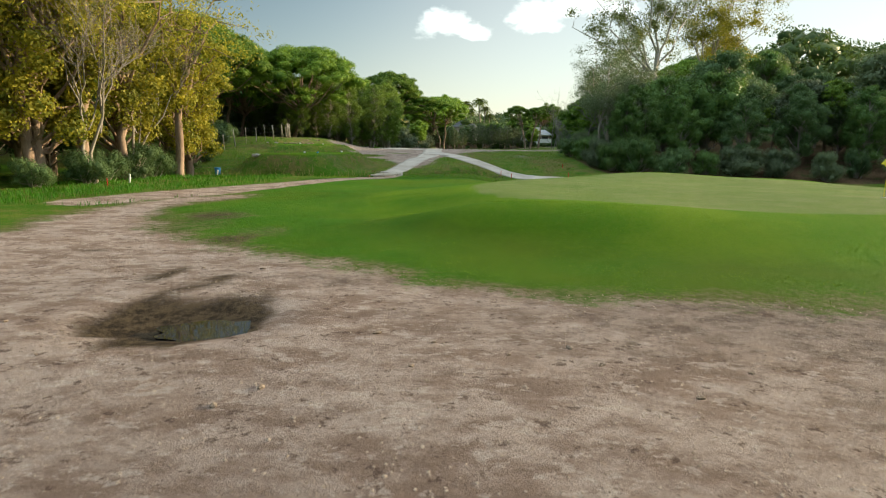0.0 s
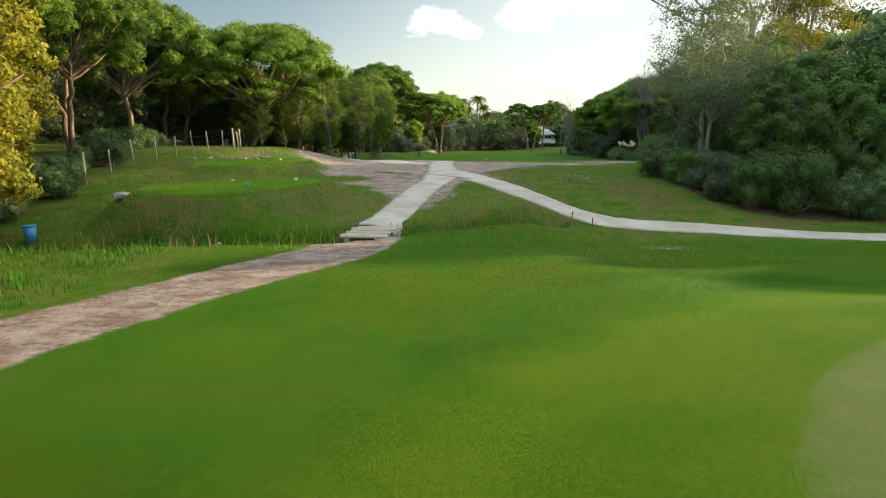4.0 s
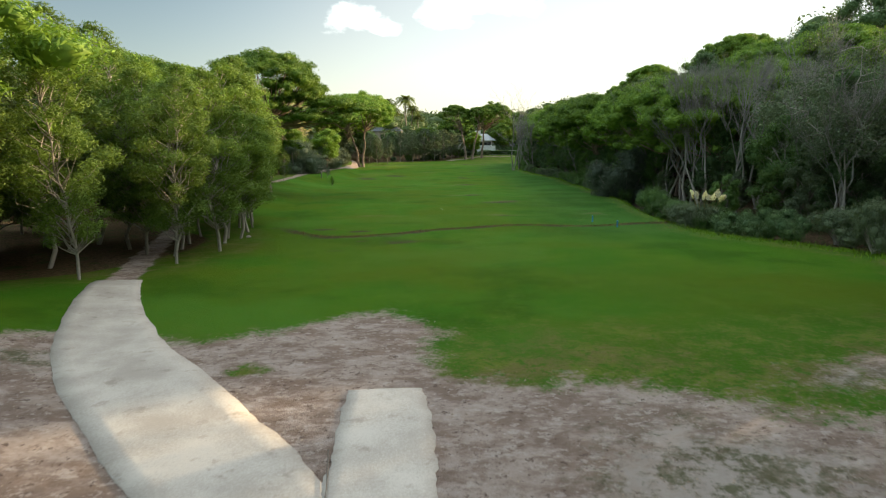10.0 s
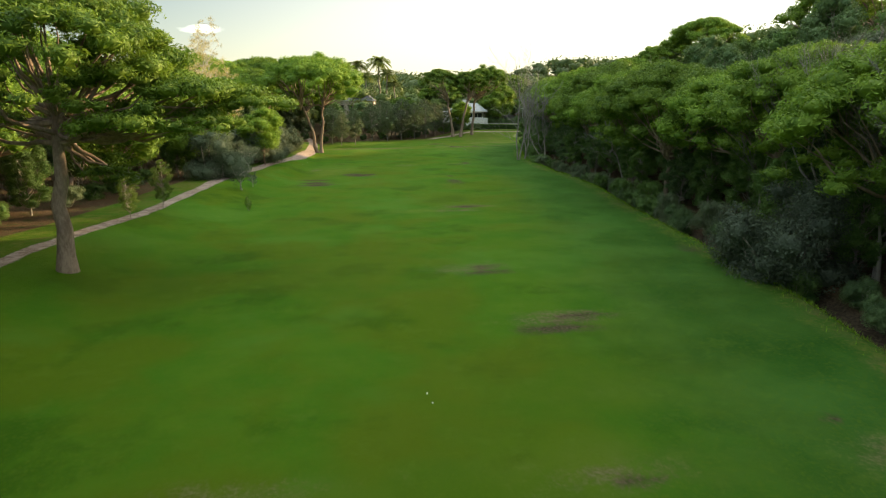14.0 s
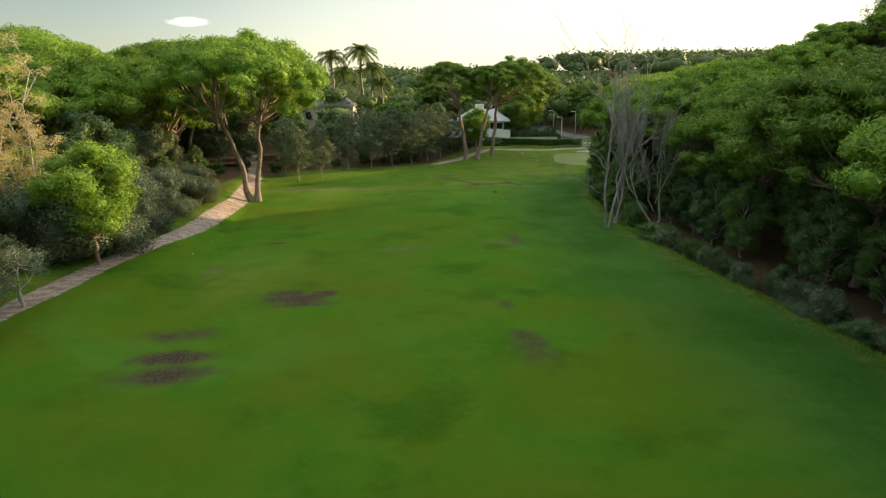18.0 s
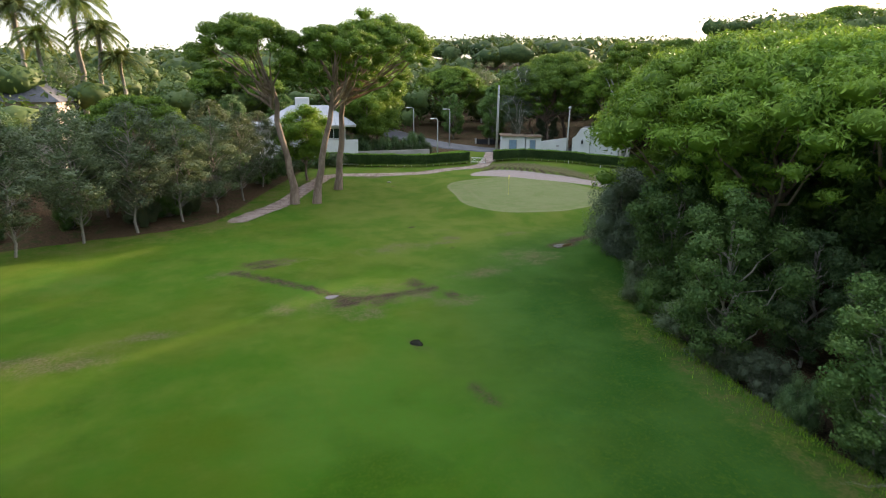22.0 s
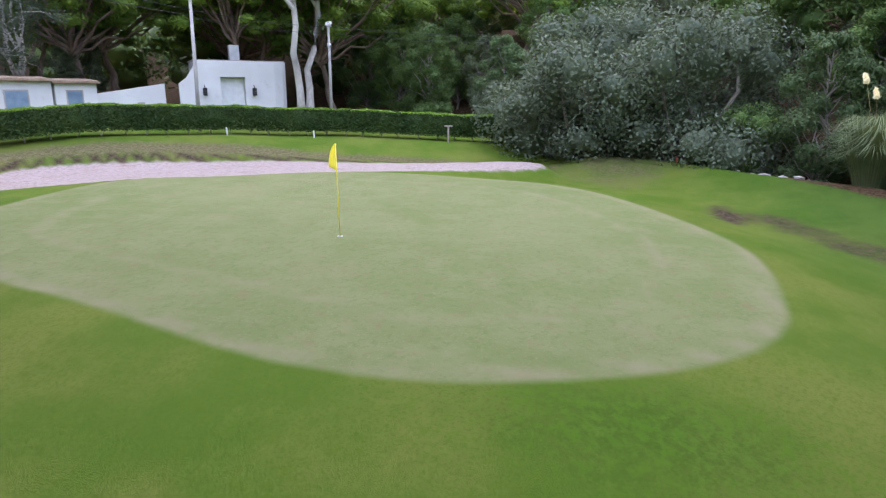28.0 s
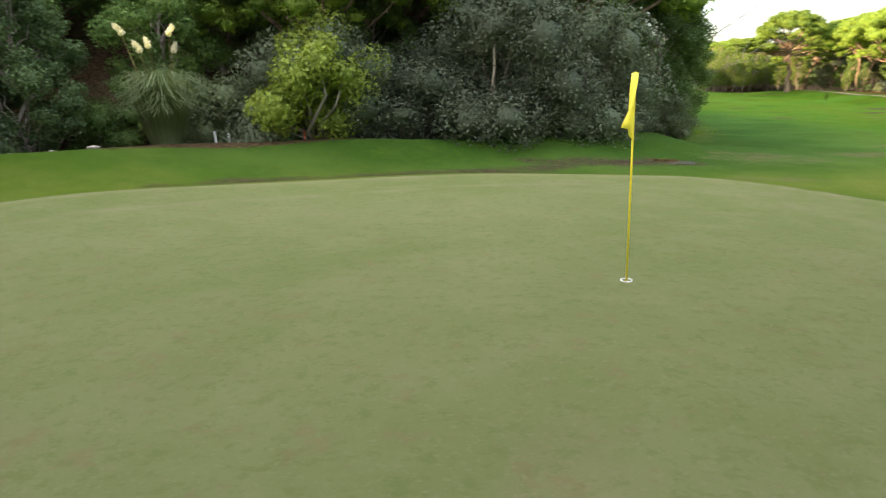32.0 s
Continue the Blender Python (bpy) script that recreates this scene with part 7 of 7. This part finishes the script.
# low grey wall and black fence by the road
low_wall = tagged(new("road_wall"), "low grey rendered wall with shrubs behind it", "wall")
wall_run(low_wall, "wall", (44.5, 292.2), (57.3, 290.8), 0.5, 2.35, 0.3, GREY_WALL)
black_fence = tagged(new("panel_fence"), "dark panelled road fence between masonry piers", "fence")
for k in range(5):
    ax, ay = 70.5 + k * 1.9, 299.5 - k * 1.1
    wall_run(black_fence, "panel", (ax, ay), (ax + 1.75, ay - 1.0), 1.0, 2.7, 0.06, DARK_METAL)
    part("pier", box_bm(ax - 0.12, ax + 0.12, ay - 0.12, ay + 0.12, 0.9, 2.9, 0.02), GREY_WALL, black_fence)

# the white house behind the pines
house = tagged(new("white_house"), "white house with pale low-pitched roof and broad eaves", "house")
house.matrix_basis = pose(38.0, 294.6, 1.2, 0, 0, -16)
part("lower_wall", box_bm(-3, 7.4, 0, 12, -0.9, 4.6, 0.04), WHITE_WALL, house)
part("terrace_wall", box_bm(1.6, 9.0, -1.6, -1.4, -0.9, 2.9, 0.03), WHITE_WALL, house, "white terrace wall")
part("west_wing", box_bm(-9.5, -3.01, 1.0, 9, -0.9, 4.4, 0.05), WHITE_WALL, house)
part("eave", box_bm(-4.2, 8.8, -1.2, 12.6, 4.6, 4.85, 0.04), WHITE_WALL, house, "broad white overhanging eave")
bm = bmesh.new()
base = [bm.verts.new(v) for v in ((-4.3, -1.3, 4.85), (8.9, -1.3, 4.85), (8.9, 12.7, 4.85), (-4.3, 12.7, 4.85))]
ridge = [bm.verts.new((0.0, 5.6, 7.3)), bm.verts.new((5.2, 5.6, 7.3))]
for fs in ((base[0], base[1], ridge[1], ridge[0]), (base[2], base[3], ridge[0], ridge[1]), (base[1], base[2], ridge[1]), (base[3], base[0], ridge[0]), base[::-1]):
    bm.faces.new(fs)
bmesh.ops.recalc_face_normals(bm, faces=bm.faces)
roof = part("roof", bm, PALE_ROOF, house, "pale grey low-pitched metal roof")
for k in range(21):
    x = -3.9 + k * 0.62
    zt = 4.87 + min((x + 4.3) / 4.3, 1.0, (8.9 - x) / 3.7) * 2.43
    yt = -1.3 + (zt - 4.87) / 2.43 * 6.9
    part("roof_seam", rod_mesh("roof_seam", [(x, -1.3, 4.88), (x, yt, zt + 0.01)], 0.03, 4), PALE_ROOF, roof)
part("wing_roof", box_bm(-10.0, -4.3, 0.4, 9.4, 4.4, 4.75, 0.06), PALE_ROOF, house, "flat pale wing roof")
part("roof_box", box_bm(0.6, 2.6, 4.6, 6.4, 6.6, 8.4, 0.05), WHITE_WALL, house, "white box on the roof")
for x0, x1, z0, z1, yy in ((-2.4, 1.0, 3.0, 4.3, -0.03), (1.4, 4.1, 3.0, 4.3, -0.03), (4.4, 7.1, 3.0, 4.3, -0.03), (-8.4, -5.8, 1.4, 3.8, 0.97)):
    w = part("window", box_bm(x0, x1, yy - 0.04, yy + 0.05, z0, z1, 0.01), GLASS, house)
    part("window_frame", box_bm(x0 - 0.08, x1 + 0.08, yy - 0.06, yy + 0.03, z0 - 0.1, z0, 0.01), WHITE_PAINT, w)
    part("mullion", box_bm((x0 + x1) / 2 - 0.04, (x0 + x1) / 2 + 0.04, yy - 0.07, yy - 0.03, z0, z1, 0.008), WHITE_PAINT, w)

# villa with the dark hipped roof among the palms
villa = tagged(new("garden_villa"), "pale pink villa with dark hipped slate roof", "house")
villa.matrix_basis = pose(6.4, 293.5, 2.2, 0, 0, -10)
part("wall", box_bm(-5.5, 5.5, -4, 4, 0, 7.2, 0.04), PINK_WALL, villa)
bm = bmesh.new()
base = [bm.verts.new(v) for v in ((-6, -4.5, 7.2), (6, -4.5, 7.2), (6, 4.5, 7.2), (-6, 4.5, 7.2))]
ridge = [bm.verts.new((-1.6, 0, 10.2)), bm.verts.new((1.6, 0, 10.2))]
for fs in ((base[0], base[1], ridge[1], ridge[0]), (base[2], base[3], ridge[0], ridge[1]), (base[1], base[2], ridge[1]), (base[3], base[0], ridge[0]), base[::-1]):
    bm.faces.new(fs)
bmesh.ops.recalc_face_normals(bm, faces=bm.faces)
part("roof", bm, DARK_ROOF, villa)
for k in range(4):
    w = part("window", box_bm(-4.6 + k * 2.6, -3.4 + k * 2.6, -4.06, -3.96, 4.4, 6.0, 0.01), GLASS, villa)
    part("window_sill", box_bm(-4.7 + k * 2.6, -3.3 + k * 2.6, -4.14, -3.98, 4.28, 4.39, 0.01), WHITE_PAINT, w)


# ---- poles and lamps ----
def street_lamp(x, y, tall, yaw):
    root = tagged(new("street_lamp"), "pale grey street lamp with a curved arm", "street lamp", "street lamps")
    root.matrix_basis = pose(x, y, H(x, y), 0, 0, yaw)
    pts = [(0, 0, -0.2), (0, 0, tall * 0.5), (0, 0, tall * 0.93), (0.08, 0, tall * 0.985), (0.35, 0, tall), (0.8, 0, tall)]
    part("pole", rod_mesh("pole", pts, (0.1, 0.085, 0.07, 0.06, 0.05, 0.045), 10), GALVANISED, root)
    part("lamp_head", box_bm(0.7, 1.35, -0.12, 0.12, tall - 0.07, tall + 0.07, 0.04), WHITE_PAINT, root, "white lamp head")


street_lamp(57.6, 288.6, 6.3, 190)
street_lamp(64.2, 297.2, 6.0, 190)
street_lamp(61.5, 305.0, 5.6, 170)


def utility_pole(x, y, tall, r, arms, yaw, label):
    root = tagged(new("utility_pole"), label, "utility pole", "utility poles")
    root.matrix_basis = pose(x, y, H(x, y), 0.6, 0.8, yaw)
    part("pole", rod_mesh("pole", [(0, 0, -0.3), (0, 0, tall / 2), (0, 0, tall)], (r * 1.25, r * 1.05, r * 0.8), 10), UTILITY, root)
    for z, w in arms:
        arm = part("crossarm", box_bm(-w, w, -0.05, 0.05, z - 0.05, z + 0.05, 0.01), UTILITY, root)
        for sx in (-0.9, 0.0, 0.9):
            part("insulator", rod_mesh("insulator", [(sx * w, 0, z + 0.05), (sx * w, 0, z + 0.12), (sx * w, 0, z + 0.26)], (0.04, 0.09, 0.05), 8), WHITE_PAINT, arm)
    return root


utility_pole(67.7, 288.6, 10.0, 0.17, ((9.4, 0.75), (8.2, 0.9)), 60, "tall concrete utility pole with lamp arms and insulators")
utility_pole(73.9, 279.6, 7.5, 0.1, ((7.3, 0.25),), 20, "slim pale utility pole behind the hedge")
utility_pole(80.3, 273.8, 6.9, 0.09, ((5.3, 0.12), (6.6, 0.3)), 50, "slim grey utility pole with a small box")
cables = tagged(new("overhead_cable"), "thin black overhead cable between utility poles", "cable", "cables")
for z0, z1, o in ((10.3, 7.9, 0.0), (9.6, 7.6, 0.3)):
    t = np.linspace(0, 1, 13)
    pts = np.stack([67.7 + t * 6.2 + o, 288.6 - t * 9.0, z0 + (z1 - z0) * t - 0.9 * t * (1 - t)], 1)
    part("strand", rod_mesh("strand", pts, 0.012, 5), DARK_METAL, cables)
for z0, o in ((7.9, 0.0), (7.5, 0.2)):
    t = np.linspace(0, 1, 17)
    pts = np.stack([73.9 + t * 6.4 + o, 279.6 - t * 5.8, z0 - 0.4 * t - 0.7 * t * (1 - t)], 1)
    part("strand", rod_mesh("strand", pts, 0.012, 5), DARK_METAL, cables)
    pts = np.stack([80.3 + t * 16 + o, 273.8 - t * 22, z0 - 0.4 + 1.5 * t - 3 * t * (1 - t)], 1)
    part("strand", rod_mesh("strand", pts, 0.012, 5), DARK_METAL, cables)


# ---- water, stones and grass ----
def pool(name, x, y, rx, ry, turn, lift, seed, label):
    rng = np.random.default_rng(seed)
    bm = bmesh.new()
    pts = []
    z = min(H(x + rx * 0.5 * math.cos(k), y + ry * 0.5 * math.sin(k)) for k in np.linspace(0, 6.28, 9)) + lift
    for k in range(28):
        a = k / 28 * 2 * math.pi
        r = 1 + 0.12 * math.sin(3 * a + seed) + 0.09 * math.sin(7 * a + 2 * seed) + 0.05 * rng.normal()
        pts.append((rx * r * math.cos(a), ry * r * math.sin(a)))
    top = [bm.verts.new((p[0], p[1], 0)) for p in pts]
    low = [bm.verts.new((p[0] * 0.9, p[1] * 0.9, -0.1)) for p in pts]
    bm.faces.new(top)
    bm.faces.new(low[::-1])
    for k in range(28):
        bm.faces.new((low[k], low[(k + 1) % 28], top[(k + 1) % 28], top[k]))
    ob = tagged(part(name, bm, MURKY if "bright" in label else WATER, None), label, "puddle", kind="structure")
    ob.matrix_basis = pose(x, y, z, 0, 0, turn)


pool("water_1", -2.72, 7.12, 0.78, 0.42, 14, 0.07, 1, "shallow dark rainwater in a muddy hollow")
pool("water_2", 26.5, 242.0, 0.42, 0.3, 20, 0.03, 2, "small bright rain puddle on the fairway")
pool("water_3", 46.7, 245.9, 0.8, 0.45, 9, 0.03, 3, "round bright rain puddle by the stream bank")
pool("water_4", 28.2, 233.8, 0.3, 0.4, 0, 0.02, 5, "tiny puddle in a muddy rut")

PEBBLE = []
for k in range(5):
    rng = np.random.default_rng(400 + k)
    bm = bmesh.new()
    bmesh.ops.create_icosphere(bm, subdivisions=1, radius=1)
    for v in bm.verts:
        v.co *= rng.uniform(0.75, 1.15)
        v.co.z *= 0.6
    me = bpy.data.meshes.new("stone")
    bm.to_mesh(me)
    bm.free()
    me.materials.append(STONE)
    PEBBLE.append(me)
rng = np.random.default_rng(410)
for k in range(46):
    s = rng.uniform(0, 1)
    x, y = 66.6 + s * 8 + rng.normal(0, 0.5), 247.2 + s * 5.2 + rng.normal(0, 0.6)
    ob = tagged(new("stone", PEBBLE[k % 5]), "grey field stone on the stream bank", "stone", "bank stones")
    r = rng.uniform(0.12, 0.34)
    ob.matrix_basis = pose(x, y, H(x, y) + r * 0.2, 0, 0, rng.uniform(0, 360)) @ Matrix.Diagonal((r * 1.3, r, r, 1))
for k, (x, y, r) in enumerate(((-13.2, 42.6, 0.3), (-8.9, 40.9, 0.14), (-9.3, 41.0, 0.12), (-17.6, 60.5, 0.16), (-17.2, 62.0, 0.2), (-16.6, 63.4, 0.14), (-9.8, 102.4, 0.16), (-10.6, 99.0, 0.14), (45.0, 276.9, 0.2))):
    ob = tagged(new("stone", PEBBLE[k % 5]), "pale stone lying in the grass", "stone", "loose stones")
    ob.matrix_basis = pose(x, y, H(x, y) + r * 0.2, 0, 0, 40 * k) @ Matrix.Diagonal((r * 1.4, r, r, 1))

CLOD = []
for me in PEBBLE:
    me = me.copy()
    me.name = "clod"
    me.materials.clear()
    me.materials.append(EARTH)
    CLOD.append(me)
rng = np.random.default_rng(412)
for k in range(64):
    if k < 40:
        x, y, r = rng.uniform(-5.5, 4.5), rng.uniform(4.6, 10.5), rng.uniform(0.015, 0.045)
        if off_area(x, y, DIRT_NEAR) > -0.2 or math.hypot(x + 2.8, y - 7.1) < 1.2:
            continue
    else:
        x, y, r = -15.4 + rng.normal(0, 0.7), rng.uniform(61.0, 69.5), rng.uniform(0.06, 0.17)
    ob = tagged(new("clod", CLOD[k % 5]), "clod of dry brown earth on bare ground" if k < 40 else "crumbled lump of brown earth on the bank", "clod", "earth clods")
    ob.matrix_basis = pose(x, y, H(x, y) + r * 0.15, 0, 0, rng.uniform(0, 360)) @ Matrix.Diagonal((r * 1.5, r, r, 1))


def scatter_blades(name, label, n, where, tall, mat, seed, wide=0.5, width=0.012):
    """Countless grass blades inside an area, in one mesh."""
    rng = np.random.default_rng(seed)
    x, y, h = where(rng, n)
    k = len(x)
    an = rng.uniform(0, 6.283, k)
    tall_ = tall * h * rng.uniform(0.6, 1.3, k)
    z = height(x, y) - 0.02
    b = np.stack([x, y, z], 1)
    o = np.stack([np.cos(an), np.sin(an), 0 * an], 1) * (tall_ * wide * rng.uniform(0.3, 1.0, k))[:, None]
    s = np.stack([-np.sin(an), np.cos(an), 0 * an], 1) * width
    m = b + o * 0.35 + np.stack([0 * z, 0 * z, tall_ * 0.6], 1)
    e = b + o + np.stack([0 * z, 0 * z, tall_], 1)
    v = np.stack([b - s, b + s, m + s * 0.7, m - s * 0.7, e, e + s * 0.15], 1).reshape(-1, 3)
    i = 6 * np.arange(k)[:, None]
    me = fill_mesh(name, v, np.vstack([i + (0, 1, 2, 3), i + (3, 2, 5, 4)]), False)
    me.materials.append(mat)
    tagged(new(name, me), label, "grass", kind="stuff")


def near_line(line, half):
    seg = np.r_[0, np.cumsum(np.hypot(*np.diff(line, axis=0).T))]

    def where(rng, n):
        s = rng.uniform(0, seg[-1], n)
        d = rng.normal(0, half, n)
        x, y = np.interp(s, seg, line[:, 0]), np.interp(s, seg, line[:, 1])
        a = rng.uniform(0, 6.283, n)
        return x + d * np.cos(a), y + d * np.sin(a), np.ones(n)

    return where


def in_box(x0, x1, y0, y1, keep=None):
    def where(rng, n):
        x, y = rng.uniform(x0, x1, n), rng.uniform(y0, y1, n)
        clump = 0.5 + 0.5 * np.sin(x * 2.1 + 1.7 * np.sin(y * 1.3)) * np.sin(y * 1.9 + np.sin(x * 0.9))
        ok = rng.random(n) < 0.25 + 0.75 * clump
        if keep is not None:
            ok &= keep(x, y)
        return x[ok], y[ok], 0.6 + 0.7 * clump[ok]

    return where


def not_trodden(x, y):
    a = off_area(x, y, DIRT_NEAR) > 0.1
    for line, w in ((PATH_LOW, 1.3), (PATH_UP, 1.0), (PATH_RIGHT, 1.25), (PATH_LEFT, 1.3)):
        a &= off_line(x, y, line) > w
    return a & (off_area(x, y, DIRT_TEE) > 0.0) & (off_area(x, y, TEE_ONE) > 0.1) & (off_area(x, y, TEE_TWO) > 0.1) & (off_area(x, y, GREEN_NEAR) > 1.0)


ditch_right = DITCH[(DITCH[:, 0] > -3.6) & (DITCH[:, 0] < 2.9)]
ditch_left = DITCH[(DITCH[:, 0] < -5.2) & (DITCH[:, 0] > -17)]
scatter_blades("ditch_grass", "long lush green grass filling the ditch", 34000, near_line(ditch_right, 0.36), 0.34, LUSH_REED, 501, 0.4, 0.011)
scatter_blades("ditch_grass", "long mixed grass along the ditch", 5000, near_line(ditch_left, 0.4), 0.17, REED, 502)
scatter_blades("dry_grass", "dry brown grass on the ditch bank", 2600, near_line(ditch_left, 0.8), 0.4, DRY_REED, 503)
scatter_blades("drain_grass", "dead brown grass along the muddy drain", 1500, near_line(DRAIN[4:], 0.3), 0.13, BROWN_REED, 508, 0.8, 0.02)
# dark blades added to imitate trees mirrored in the bright puddle
scatter_blades("puddle_grass", "added dark blades imitating tree reflections in the puddle", 220, near_line(np.array(((46.6, 245.6), (47.5, 245.75))), 0.13), 0.1, BROWN_REED, 509, 0.8, 0.025)
scatter_blades("rough_grass", "uncut rough grass around the tees", 46000, in_box(-19, 10, 38, 66, not_trodden), 0.11, REED, 504, 0.7, 0.011)
scatter_blades("rough_grass", "dry blades in the rough around the tees", 16000, in_box(-17, 8, 39, 62, not_trodden), 0.1, DRY_REED, 505, 0.8, 0.01)
scatter_blades("rough_grass", "rough grass below the ivy-clad trees", 12000, in_box(-19, -9.5, 20, 39, not_trodden), 0.18, LUSH_REED, 506, 0.6, 0.013)
scatter_blades("apron_grass", "short grass on the near green's apron", 46000, in_box(-6, 16, 7.5, 16.5, not_trodden), 0.032, REED, 507, 0.8, 0.006)
wood_margin = WOOD_EDGE[(WOOD_EDGE[:, 1] > 60)]
scatter_blades("margin_grass", "long grass along the wood's edge", 12000, near_line(wood_margin[wood_margin[:, 1] < 232], 0.7), 0.22, REED, 508, 0.6, 0.014)


# loose clods on the dirt
def clods(name, n, area, seed, lo, hi, keep):
    rng = np.random.default_rng(seed)
    x, y = rng.uniform(area[0], area[1], n), rng.uniform(area[2], area[3], n)
    ok = keep(x, y)
    x, y = x[ok], y[ok]
    k = len(x)
    r = rng.uniform(lo, hi, k) ** 1.0
    d = np.array([(1, 0, 0), (0, 1, 0), (-1, 0, 0), (0, -1, 0), (0, 0, 0.7)])
    v = np.stack([x, y, height(x, y) - 0.005], 1)[:, None] + d[None] * r[:, None, None] * rng.uniform(0.5, 1.3, (k, 5, 1))
    f = np.array([(0, 1, 4), (1, 2, 4), (2, 3, 4), (3, 0, 4)])
    q = (np.arange(k) * 5)[:, None, None] + f[None]
    me = fill_mesh(name, v.reshape(-1, 3), q.reshape(-1, 3), False)
    me.materials.append(CLOD)
    tagged(new(name, me), "loose dry clods and pebbles on bare earth", "gravel", kind="stuff")


CLOD = surface("dry_earth_clods", (0.16, 0.11, 0.075), (0.42, 0.33, 0.25), 0.95, 3.0, 20.0, 0.3, 0.005)
clods("earth_clods", 18000, (-12, 14, 2.0, 11), 601, 0.006, 0.026, lambda x, y: (off_area(x, y, DIRT_NEAR) < 0.3) & (np.hypot(x + 3.0, (y - 7.2) * 1.4) > 1.5))
clods("earth_clods", 7000, (-14, 10, 46, 80), 602, 0.01, 0.045, lambda x, y: off_area(x, y, DIRT_TEE) < 0.2)
